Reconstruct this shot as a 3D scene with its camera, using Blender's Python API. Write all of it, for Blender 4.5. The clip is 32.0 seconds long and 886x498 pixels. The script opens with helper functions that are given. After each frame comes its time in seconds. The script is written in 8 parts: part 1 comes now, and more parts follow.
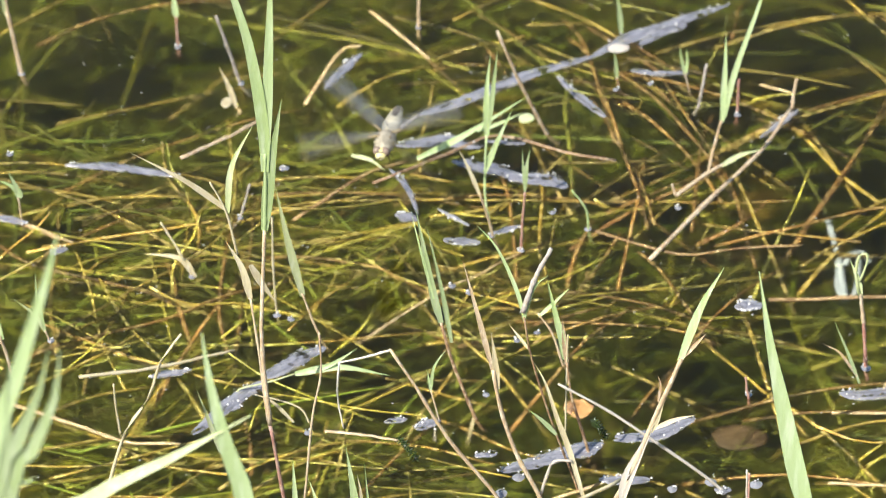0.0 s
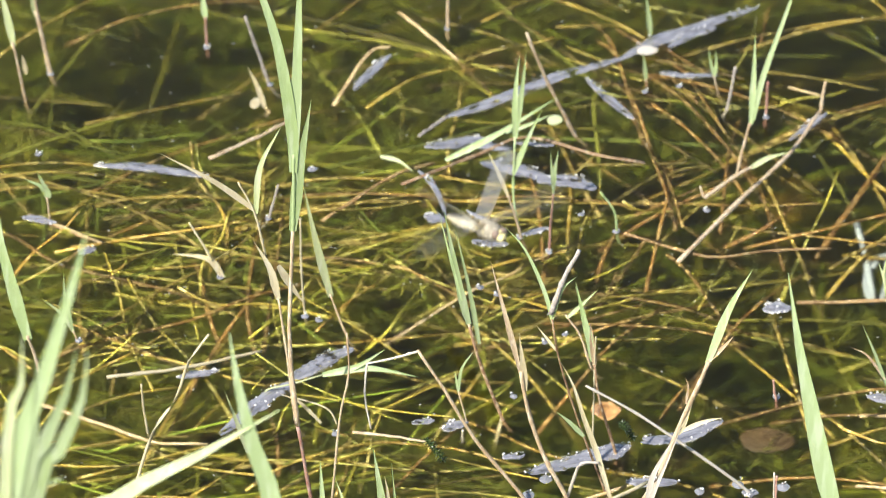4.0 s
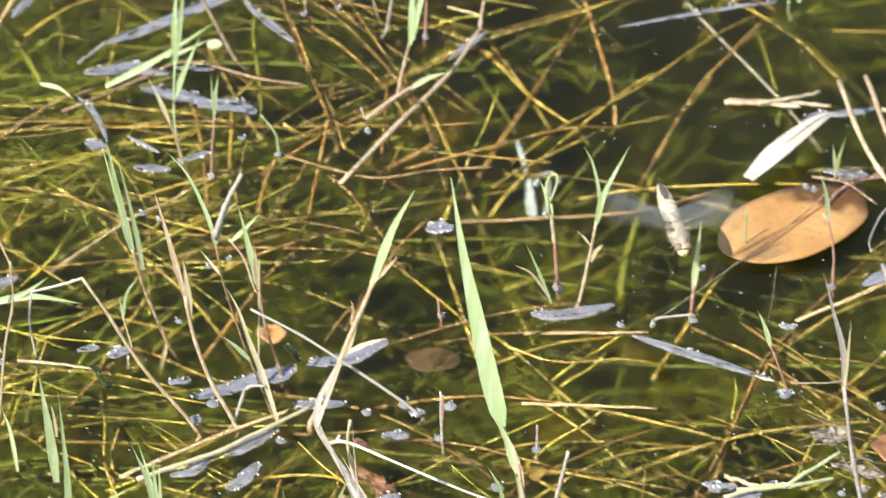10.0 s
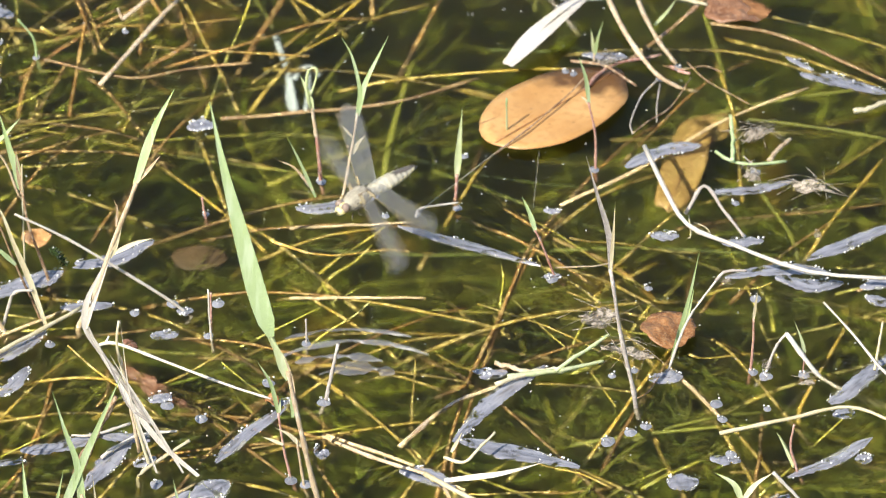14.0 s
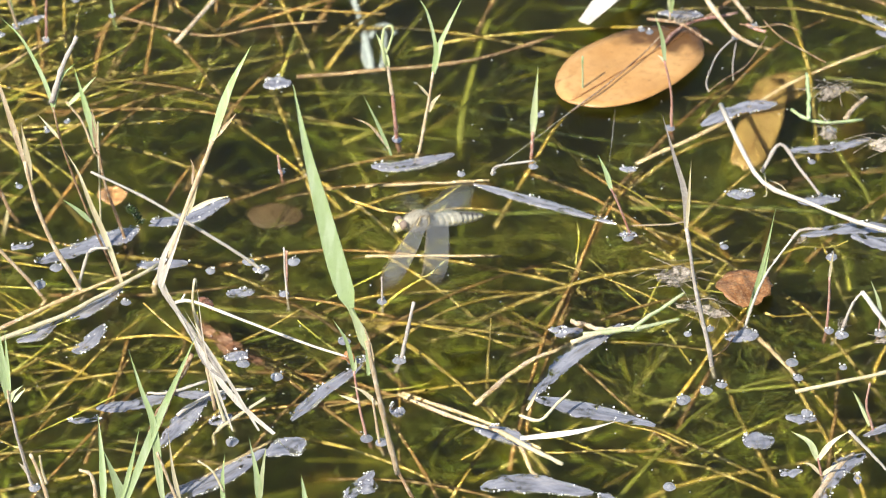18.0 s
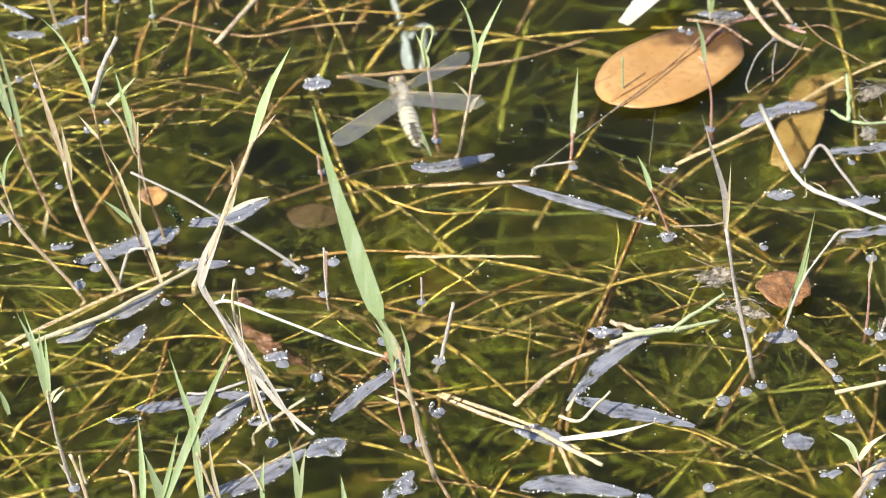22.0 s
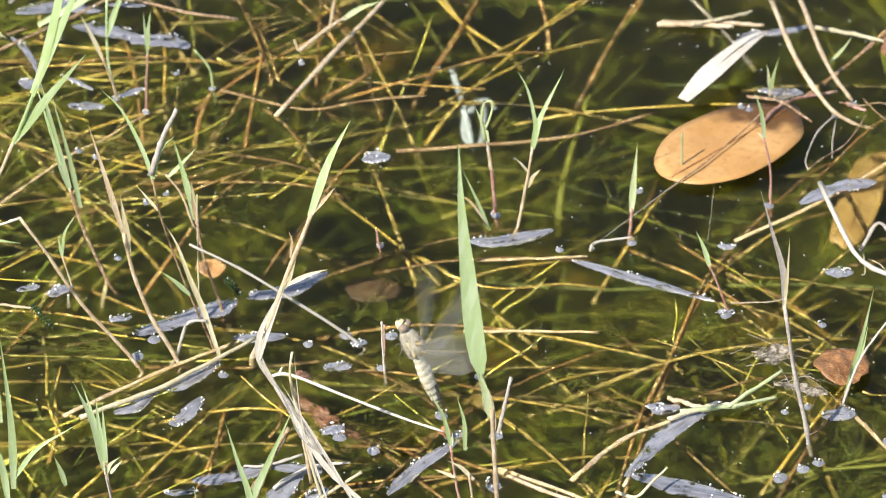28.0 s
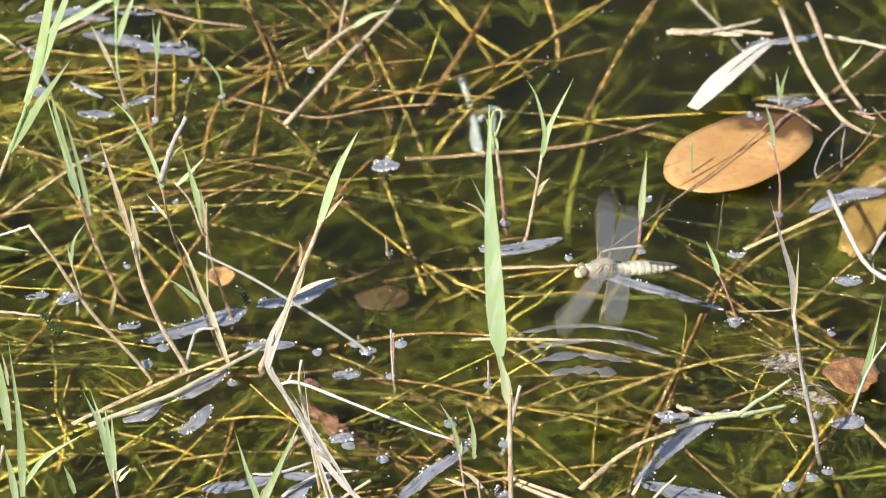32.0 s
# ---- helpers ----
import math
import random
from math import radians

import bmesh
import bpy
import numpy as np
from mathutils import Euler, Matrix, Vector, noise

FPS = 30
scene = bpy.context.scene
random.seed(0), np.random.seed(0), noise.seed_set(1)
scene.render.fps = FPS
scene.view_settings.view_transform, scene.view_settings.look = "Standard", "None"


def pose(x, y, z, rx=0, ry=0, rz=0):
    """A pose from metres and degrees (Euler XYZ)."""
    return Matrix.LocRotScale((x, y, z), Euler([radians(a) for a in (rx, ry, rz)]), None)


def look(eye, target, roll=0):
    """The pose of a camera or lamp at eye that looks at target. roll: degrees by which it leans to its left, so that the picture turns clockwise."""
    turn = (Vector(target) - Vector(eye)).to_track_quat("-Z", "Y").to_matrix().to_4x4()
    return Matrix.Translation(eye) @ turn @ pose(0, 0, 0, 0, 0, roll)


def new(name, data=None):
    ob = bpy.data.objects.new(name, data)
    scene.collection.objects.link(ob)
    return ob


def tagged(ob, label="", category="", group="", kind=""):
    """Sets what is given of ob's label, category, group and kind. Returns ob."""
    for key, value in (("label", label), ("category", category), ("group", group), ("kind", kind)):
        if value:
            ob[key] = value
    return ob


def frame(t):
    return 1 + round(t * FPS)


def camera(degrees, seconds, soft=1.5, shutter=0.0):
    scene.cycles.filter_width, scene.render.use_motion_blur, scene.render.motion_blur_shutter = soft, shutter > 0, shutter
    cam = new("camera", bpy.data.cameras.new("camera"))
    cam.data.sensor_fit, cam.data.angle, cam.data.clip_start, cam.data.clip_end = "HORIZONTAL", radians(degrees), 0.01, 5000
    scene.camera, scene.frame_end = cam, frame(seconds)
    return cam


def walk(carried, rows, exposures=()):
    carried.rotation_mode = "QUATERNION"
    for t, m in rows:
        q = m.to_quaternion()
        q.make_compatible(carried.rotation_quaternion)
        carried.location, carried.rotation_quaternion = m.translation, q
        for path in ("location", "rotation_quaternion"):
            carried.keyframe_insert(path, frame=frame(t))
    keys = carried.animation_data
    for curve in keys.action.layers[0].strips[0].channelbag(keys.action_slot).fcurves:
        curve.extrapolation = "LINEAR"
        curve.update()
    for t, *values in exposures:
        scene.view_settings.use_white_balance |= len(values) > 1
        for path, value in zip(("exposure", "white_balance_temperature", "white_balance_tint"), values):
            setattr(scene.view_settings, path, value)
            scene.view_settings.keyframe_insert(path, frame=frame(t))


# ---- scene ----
EYE = (0.0, 0.0, 1.5)          # the lens, standing on the bank 1.5 m over the water
cam = camera(8.0, 32.0, soft=1.0, shutter=0.5)
cam.data.dof.use_dof = True
cam.data.dof.focus_distance = 2.45
cam.data.dof.aperture_fstop = 25.0


def aim(t, yaw, tilt, roll):
    """A row of the walk: the lens turned to the right by yaw and down by tilt."""
    return t, pose(*EYE, 90 - tilt, 0, -yaw) @ pose(0, 0, 0, 0, 0, roll)


walk(cam, [
    aim(0, -4.0000, 33.9053, -0.099),
    aim(0.5, -4.0017, 33.8995, -0.111),
    aim(1, -4.0146, 33.8899, -0.142),
    aim(1.5, -4.0233, 33.8808, -0.157),
    aim(2, -4.0532, 33.8898, -0.035),
    aim(2.5, -4.1026, 33.8980, 0.048),
    aim(3, -4.1842, 33.9008, 0.059),
    aim(3.5, -4.2494, 33.8938, 0.025),
    aim(4, -4.3068, 33.8925, -0.043),
    aim(4.5, -4.3460, 33.8962, -0.025),
    aim(6.5, -4.4329, 33.8806, 0.046),
    aim(7, -4.2144, 33.8493, 0.230),
    aim(7.5, -3.4945, 33.8362, 0.685),
    aim(8, -2.5128, 33.8335, 0.954),
    aim(8.5, -1.7876, 33.8754, 0.974),
    aim(9, -1.3718, 34.0092, 0.874),
    aim(9.5, -1.0960, 34.1854, 0.875),
    aim(10, -0.6143, 34.5671, 0.872),
    aim(10.5, 0.0209, 34.8687, 0.820),
    aim(11, 0.6715, 35.0109, 0.773),
    aim(11.5, 1.2077, 35.0729, 0.604),
    aim(12, 1.6210, 35.1685, 0.588),
    aim(12.5, 1.8389, 35.2697, 0.563),
    aim(13, 1.9496, 35.3520, 0.476),
    aim(13.5, 1.9939, 35.4304, 0.367),
    aim(14, 2.0020, 35.5118, 0.239),
    aim(14.5, 1.8885, 35.5830, 0.062),
    aim(15, 1.6901, 35.6556, 0.000),
    aim(15.5, 1.5497, 35.7078, -0.033),
    aim(17.5, 1.2143, 35.8710, -0.175),
    aim(18, 1.1584, 35.8912, -0.202),
    aim(18.5, 1.1146, 35.9111, -0.214),
    aim(19, 1.0647, 35.9243, -0.161),
    aim(19.5, 1.0218, 35.9238, -0.154),
    aim(20, 0.9673, 35.9141, -0.199),
    aim(20.5, 0.9113, 35.9042, -0.238),
    aim(21, 0.8552, 35.8867, -0.339),
    aim(21.5, 0.7915, 35.8799, -0.374),
    aim(22, 0.7153, 35.8836, -0.418),
    aim(22.5, 0.6426, 35.8792, -0.488),
    aim(23, 0.5683, 35.8406, -0.485),
    aim(23.5, 0.5178, 35.7656, -0.521),
    aim(24, 0.4847, 35.6794, -0.576),
    aim(24.5, 0.4554, 35.6186, -0.615),
    aim(25, 0.4110, 35.5506, -0.629),
    aim(25.5, 0.3611, 35.4664, -0.621),
    aim(27.5, 0.1222, 35.2565, -0.319),
    aim(28, 0.0725, 35.2073, -0.316),
    aim(28.5, 0.0325, 35.1862, -0.295),
    aim(29, 0.0005, 35.1706, -0.303),
    aim(29.5, -0.0254, 35.1559, -0.313),
    aim(30, -0.0410, 35.1375, -0.272),
    aim(30.5, -0.0481, 35.1221, -0.275),
    aim(31, -0.0493, 35.1145, -0.259),
    aim(31.5, -0.0449, 35.1125, -0.286),
    aim(32, -0.0288, 35.1326, -0.326),
], exposures=((0, 0.53), (9, 0.55), (18, 0.54), (20, 0.47), (23, 0.47), (28, 0.47), (32, 0.40)))

# ---- light ----
SUN_EL, SUN_AZ = 47.0, 222.0     # degrees; azimuth clockwise from +y
world = bpy.data.worlds.new("sky")
scene.world = world
world.use_nodes = True
wt = world.node_tree
sky = wt.nodes.new("ShaderNodeTexSky")
sky.sky_type = "NISHITA"
sky.sun_disc = False
sky.sun_elevation = radians(SUN_EL)
sky.sun_rotation = radians(SUN_AZ)
wt.links.new(sky.outputs[0], wt.nodes["Background"].inputs[0])
wt.nodes["Background"].inputs[1].default_value = 0.09
sun = new("sun", bpy.data.lights.new("sun", "SUN"))
sun.data.energy, sun.data.angle, sun.data.color = 4.6, radians(0.53), (1.0, 0.95, 0.86)
toward = Vector((math.sin(radians(SUN_AZ)) * math.cos(radians(SUN_EL)), math.cos(radians(SUN_AZ)) * math.cos(radians(SUN_EL)), math.sin(radians(SUN_EL))))
sun.matrix_world = look(toward * 10, (0, 0, 0))

# ---- materials ----
MATS = {}


def node_mat(name):
    m = bpy.data.materials.new(name)
    m.use_nodes = True
    nt = m.node_tree
    return m, nt, nt.nodes["Principled BSDF"], nt.nodes["Material Output"]


def surface(name, a, b, c, scale, rough=0.5, bump=0.3, bump_scale=2500.0, through_light=0.0, stretch=(1, 1, 1), spec=0.5, island=False, crust=False):
    """Three-tone mottled material: coarse stains a-b, fine grain towards c; optional translucency; island: pieces of one mesh differ."""
    m, nt, bsdf, out = node_mat(name)
    tc = nt.nodes.new("ShaderNodeTexCoord")
    info = nt.nodes.new("ShaderNodeObjectInfo")
    mp = nt.nodes.new("ShaderNodeMapping")
    mp.inputs["Scale"].default_value = stretch
    shift = nt.nodes.new("ShaderNodeVectorMath")
    shift.operation = "ADD"
    nt.links.new(tc.outputs["Object"], shift.inputs[0])
    nt.links.new(info.outputs["Random"], shift.inputs[1])
    nt.links.new(shift.outputs[0], mp.inputs[0])
    n1 = nt.nodes.new("ShaderNodeTexNoise")
    n1.inputs["Scale"].default_value, n1.inputs["Detail"].default_value = scale, 4
    n2 = nt.nodes.new("ShaderNodeTexNoise")
    n2.inputs["Scale"].default_value, n2.inputs["Detail"].default_value = scale * 7, 3
    for n_ in (n1, n2):
        nt.links.new(mp.outputs[0], n_.inputs["Vector"])
    r1 = nt.nodes.new("ShaderNodeValToRGB")
    r1.color_ramp.elements[0].color, r1.color_ramp.elements[1].color = (*a, 1), (*b, 1)
    r1.color_ramp.elements[0].position, r1.color_ramp.elements[1].position = (0.38, 0.60) if crust else (0.32, 0.68)
    nt.links.new(n1.outputs["Fac"], r1.inputs[0])
    r2 = nt.nodes.new("ShaderNodeValToRGB")
    r2.color_ramp.elements[0].color, r2.color_ramp.elements[1].color = (0, 0, 0, 1), (0.8, 0.8, 0.8, 1)
    r2.color_ramp.elements[0].position, r2.color_ramp.elements[1].position = (0.50, 0.60) if crust else (0.48, 0.72)
    nt.links.new(n2.outputs["Fac"], r2.inputs[0])
    mix = nt.nodes.new("ShaderNodeMixRGB")
    mix.inputs[2].default_value = (*c, 1)
    nt.links.new(r2.outputs[0], mix.inputs[0])
    nt.links.new(r1.outputs[0], mix.inputs[1])
    hue = nt.nodes.new("ShaderNodeHueSaturation")
    vary = nt.nodes.new("ShaderNodeMapRange")
    vary.inputs["To Min"].default_value, vary.inputs["To Max"].default_value = 0.78, 1.16
    pick = info.outputs["Random"]
    if name in ("uy", "ub", "ug"):
        vary.inputs["To Min"].default_value, vary.inputs["To Max"].default_value = 0.42, 1.02
    if island:
        pick = nt.nodes.new("ShaderNodeNewGeometry").outputs["Random Per Island"]
        vary.inputs["To Min"].default_value, vary.inputs["To Max"].default_value = (0.6, 1.4) if name == "weed_gold" else (0.3, 1.25)
        tone = nt.nodes.new("ShaderNodeMapRange")
        tone.inputs["To Min"].default_value, tone.inputs["To Max"].default_value = 0.48, 0.545
        frac = nt.nodes.new("ShaderNodeMath")
        frac.operation = "FRACT"
        mul = nt.nodes.new("ShaderNodeMath")
        mul.operation, mul.inputs[1].default_value = "MULTIPLY", 17.3
        nt.links.new(pick, mul.inputs[0])
        nt.links.new(mul.outputs[0], frac.inputs[0])
        nt.links.new(frac.outputs[0], tone.inputs["Value"])
        nt.links.new(tone.outputs[0], hue.inputs["Hue"])
    nt.links.new(pick, vary.inputs["Value"])
    nt.links.new(vary.outputs[0], hue.inputs["Value"])
    nt.links.new(mix.outputs[0], hue.inputs["Color"])
    colour = hue.outputs[0]
    nt.links.new(colour, bsdf.inputs["Base Color"])
    bsdf.inputs["Roughness"].default_value = rough
    bsdf.inputs["Specular IOR Level"].default_value = spec
    nb = nt.nodes.new("ShaderNodeTexNoise")
    nb.inputs["Scale"].default_value = bump_scale
    nt.links.new(mp.outputs[0], nb.inputs["Vector"])
    bp = nt.nodes.new("ShaderNodeBump")
    bp.inputs["Strength"].default_value, bp.inputs["Distance"].default_value = bump, 0.0006
    nt.links.new(nb.outputs["Fac"], bp.inputs["Height"])
    nt.links.new(bp.outputs[0], bsdf.inputs["Normal"])
    if through_light:
        tr = nt.nodes.new("ShaderNodeBsdfTranslucent")
        nt.links.new(colour, tr.inputs["Color"])
        mx = nt.nodes.new("ShaderNodeMixShader")
        mx.inputs[0].default_value = through_light
        nt.links.new(bsdf.outputs[0], mx.inputs[1])
        nt.links.new(tr.outputs[0], mx.inputs[2])
        nt.links.new(mx.outputs[0], out.inputs[0])
    MATS[name] = m
    return m


surface("green", (0.47, 0.60, 0.26), (0.59, 0.72, 0.39), (0.70, 0.80, 0.53), 60, 0.38, 0.25, 3000, 0.25, (1, 1, 0.15))
surface("pale", (0.62, 0.68, 0.34), (0.72, 0.79, 0.46), (0.80, 0.84, 0.60), 60, 0.45, 0.25, 3000, 0.3, (1, 1, 0.2))
surface("cream", (0.62, 0.52, 0.30), (0.78, 0.70, 0.46), (0.84, 0.78, 0.58), 70, 0.55, 0.4, 2500, 0.15, (1, 1, 0.25))
surface("bleached", (0.66, 0.58, 0.48), (0.79, 0.73, 0.64), (0.81, 0.76, 0.67), 60, 0.5, 0.7, 1800, 0.1, (1, 1, 0.25))
surface("white", (0.68, 0.60, 0.49), (0.80, 0.74, 0.64), (0.86, 0.82, 0.74), 70, 0.5, 0.4, 2500, 0.1, (1, 1, 0.25))
surface("tan", (0.44, 0.30, 0.17), (0.68, 0.53, 0.34), (0.84, 0.74, 0.57), 90, 0.45, 0.7, 2500, 0.0, (1, 1, 0.4))
surface("brown", (0.20, 0.11, 0.06), (0.42, 0.26, 0.14), (0.64, 0.49, 0.32), 90, 0.4, 0.7, 2500, 0.0, crust=True)
surface("red", (0.36, 0.15, 0.11), (0.54, 0.32, 0.25), (0.68, 0.52, 0.42), 90, 0.4, 0.4, 2500, 0.0)
surface("grey", (0.36, 0.31, 0.27), (0.54, 0.48, 0.42), (0.68, 0.63, 0.56), 90, 0.5, 0.6, 2500, 0.0)
surface("uy", (0.055, 0.05, 0.014), (0.54, 0.37, 0.06), (0.84, 0.65, 0.22), 42, 0.4, 0.9, 1800, crust=True)
surface("ub", (0.06, 0.045, 0.016), (0.42, 0.22, 0.06), (0.70, 0.48, 0.20), 42, 0.4, 0.9, 1800, crust=True)
for src in (("weed_gold", (0.07, 0.06, 0.015), (0.62, 0.42, 0.08), (0.88, 0.70, 0.26)), ("weed_yellow", (0.05, 0.048, 0.012), (0.48, 0.36, 0.06), (0.74, 0.56, 0.17)), ("weed_brown", (0.055, 0.04, 0.014), (0.40, 0.23, 0.07), (0.62, 0.44, 0.18)), ("weed_green", (0.06, 0.07, 0.012), (0.27, 0.27, 0.036), (0.45, 0.42, 0.08))):
    surface(*src, 38, 0.4, 0.9, 1800, island=True, crust=True)
surface("ug", (0.13, 0.14, 0.018), (0.25, 0.26, 0.035), (0.44, 0.42, 0.08), 90, 0.5, 0.6, 1500)
surface("algae", (0.16, 0.18, 0.018), (0.36, 0.365, 0.038), (0.58, 0.53, 0.08), 35, 0.7, 0.4, 1500, island=True)
surface("sprig", (0.02, 0.035, 0.01), (0.05, 0.085, 0.02), (0.11, 0.16, 0.045), 300, 0.3, 0.4, 2500)
surface("mud", (0.012, 0.012, 0.006), (0.03, 0.03, 0.013), (0.055, 0.042, 0.016), 9, 0.9, 0.6, 300)
# base grey of ripple crests carries the reflected sky
surface("crest_sky_grey", (0.23, 0.228, 0.25), (0.33, 0.328, 0.35), (0.47, 0.466, 0.475), 55, 0.3, 0.25, 300, spec=0.6, stretch=(0.6, 1.6, 1))
# menisci round stems: reflected sky put into the base colour as grey
surface("meniscus_sky", (0.24, 0.24, 0.26), (0.33, 0.33, 0.355), (0.46, 0.46, 0.47), 200, 0.2, 0.2, 900, spec=0.9)
# near-white base stands in for sun sparkles on beads and specks
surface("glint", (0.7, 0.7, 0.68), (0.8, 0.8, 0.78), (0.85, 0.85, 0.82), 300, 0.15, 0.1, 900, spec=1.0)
surface("orange_leaf", (0.58, 0.30, 0.095), (0.74, 0.43, 0.165), (0.56, 0.29, 0.095), 45, 0.35, 0.3, 900, 0.1)
surface("sunken_leaf", (0.22, 0.13, 0.035), (0.46, 0.31, 0.10), (0.12, 0.07, 0.03), 80, 0.5, 0.8, 900)
surface("dark_leaf", (0.06, 0.036, 0.015), (0.13, 0.08, 0.034), (0.22, 0.15, 0.075), 150, 0.5, 0.8, 900)
surface("wet_brown", (0.17, 0.075, 0.035), (0.30, 0.15, 0.075), (0.42, 0.25, 0.15), 110, 0.35, 0.9, 900)
surface("tan_leaf", (0.40, 0.22, 0.10), (0.55, 0.33, 0.17), (0.30, 0.16, 0.07), 160, 0.45, 0.6, 900)
surface("rust", (0.22, 0.09, 0.03), (0.45, 0.21, 0.08), (0.58, 0.34, 0.16), 120, 0.4, 1.0, 700)
surface("husk", (0.36, 0.30, 0.23), (0.56, 0.49, 0.40), (0.20, 0.15, 0.10), 90, 0.5, 0.8, 1200)
surface("deep_leaf", (0.18, 0.12, 0.035), (0.36, 0.23, 0.07), (0.11, 0.075, 0.025), 60, 0.6, 0.6, 900)
surface("rot", (0.14, 0.06, 0.035), (0.26, 0.12, 0.075), (0.38, 0.24, 0.17), 90, 0.5, 0.8, 900)
surface("blue_stalk", (0.32, 0.37, 0.41), (0.42, 0.48, 0.52), (0.52, 0.57, 0.60), 60, 0.35, 0.2, 900)
surface("fly_body", (0.66, 0.61, 0.45), (0.82, 0.78, 0.62), (0.50, 0.44, 0.31), 260, 0.5, 0.6, 3000)
surface("fly_thorax", (0.46, 0.41, 0.30), (0.72, 0.66, 0.52), (0.26, 0.21, 0.14), 260, 0.7, 1.0, 4000)
surface("fly_brown", (0.24, 0.18, 0.11), (0.36, 0.28, 0.18), (0.46, 0.37, 0.25), 300, 0.5, 0.5, 3000)
surface("fly_vein", (0.36, 0.28, 0.14), (0.48, 0.39, 0.21), (0.30, 0.22, 0.11), 300, 0.45, 0.4, 3000)
surface("fly_dark", (0.07, 0.06, 0.05), (0.13, 0.11, 0.09), (0.24, 0.21, 0.18), 300, 0.3, 0.4, 3000)
surface("fly_yellow", (0.66, 0.56, 0.24), (0.80, 0.72, 0.40), (0.55, 0.45, 0.20), 300, 0.45, 0.4, 3000)
surface("fly_face", (0.74, 0.64, 0.26), (0.85, 0.78, 0.44), (0.66, 0.54, 0.22), 300, 0.4, 0.3, 3000)
surface("fly_eye", (0.20, 0.14, 0.10), (0.33, 0.24, 0.18), (0.46, 0.38, 0.30), 300, 0.12, 0.1, 3000, spec=0.9)


def lily_stain_shade():
    """The rim of the lily leaf that lies under the water is brown, painted darker for the shadow there; small rot
    specks over the rest.
    """
    nt = MATS["orange_leaf"].node_tree
    bsdf = nt.nodes["Principled BSDF"]
    was = bsdf.inputs["Base Color"].links[0].from_socket
    tc = nt.nodes.new("ShaderNodeTexCoord")
    n_ = nt.nodes.new("ShaderNodeTexNoise")
    n_.inputs["Scale"].default_value, n_.inputs["Detail"].default_value = 70.0, 6
    nt.links.new(tc.outputs["Object"], n_.inputs["Vector"])
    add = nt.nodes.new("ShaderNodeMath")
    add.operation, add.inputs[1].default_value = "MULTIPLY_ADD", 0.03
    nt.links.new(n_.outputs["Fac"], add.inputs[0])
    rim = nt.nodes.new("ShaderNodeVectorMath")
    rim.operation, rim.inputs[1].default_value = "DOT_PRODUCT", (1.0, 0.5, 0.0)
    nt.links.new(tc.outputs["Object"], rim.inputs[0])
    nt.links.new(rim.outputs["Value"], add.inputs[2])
    rim_dark = nt.nodes.new("ShaderNodeMapRange")
    rim_dark.inputs["From Min"].default_value, rim_dark.inputs["From Max"].default_value = 0.031, 0.039
    rim_dark.inputs["To Max"].default_value = 0.9
    nt.links.new(add.outputs[0], rim_dark.inputs["Value"])
    # brown of the sunken rim, with its shadow painted in
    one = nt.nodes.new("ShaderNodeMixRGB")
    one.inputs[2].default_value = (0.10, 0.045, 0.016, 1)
    nt.links.new(rim_dark.outputs[0], one.inputs[0])
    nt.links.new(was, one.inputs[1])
    vo = nt.nodes.new("ShaderNodeTexVoronoi")
    vo.inputs["Scale"].default_value = 170.0
    nt.links.new(tc.outputs["Object"], vo.inputs["Vector"])
    dot = nt.nodes.new("ShaderNodeMapRange")
    dot.inputs["From Min"].default_value, dot.inputs["From Max"].default_value = 0.06, 0.16
    dot.inputs["To Min"].default_value, dot.inputs["To Max"].default_value = 0.6, 0.0
    nt.links.new(vo.outputs["Distance"], dot.inputs["Value"])
    two = nt.nodes.new("ShaderNodeMixRGB")
    two.inputs[2].default_value = (0.30, 0.14, 0.05, 1)
    nt.links.new(dot.outputs[0], two.inputs[0])
    nt.links.new(one.outputs[0], two.inputs[1])
    nt.links.new(two.outputs[0], bsdf.inputs["Base Color"])


def tatter(name, scale, share):
    """Holes and thin places in a rotten scrap."""
    nt = MATS[name].node_tree
    out, bsdf = nt.nodes["Material Output"], nt.nodes["Principled BSDF"]
    tc = nt.nodes.new("ShaderNodeTexCoord")
    n_ = nt.nodes.new("ShaderNodeTexNoise")
    n_.inputs["Scale"].default_value, n_.inputs["Detail"].default_value, n_.inputs["Distortion"].default_value = scale, 4, 1.2
    nt.links.new(tc.outputs["Object"], n_.inputs["Vector"])
    mr = nt.nodes.new("ShaderNodeMapRange")
    mr.inputs["From Min"].default_value, mr.inputs["From Max"].default_value = share, share + 0.12
    mr.inputs["To Min"].default_value, mr.inputs["To Max"].default_value = 0.1, 1.0
    nt.links.new(n_.outputs["Fac"], mr.inputs["Value"])
    tr = nt.nodes.new("ShaderNodeBsdfTransparent")
    mx = nt.nodes.new("ShaderNodeMixShader")
    nt.links.new(mr.outputs[0], mx.inputs[0])
    nt.links.new(tr.outputs[0], mx.inputs[1])
    nt.links.new(bsdf.outputs[0], mx.inputs[2])
    nt.links.new(mx.outputs[0], out.inputs[0])


lily_stain_shade()
tatter("husk", 260.0, 0.44)
tatter("rot", 160.0, 0.42)
tatter("dark_leaf", 110.0, 0.33)


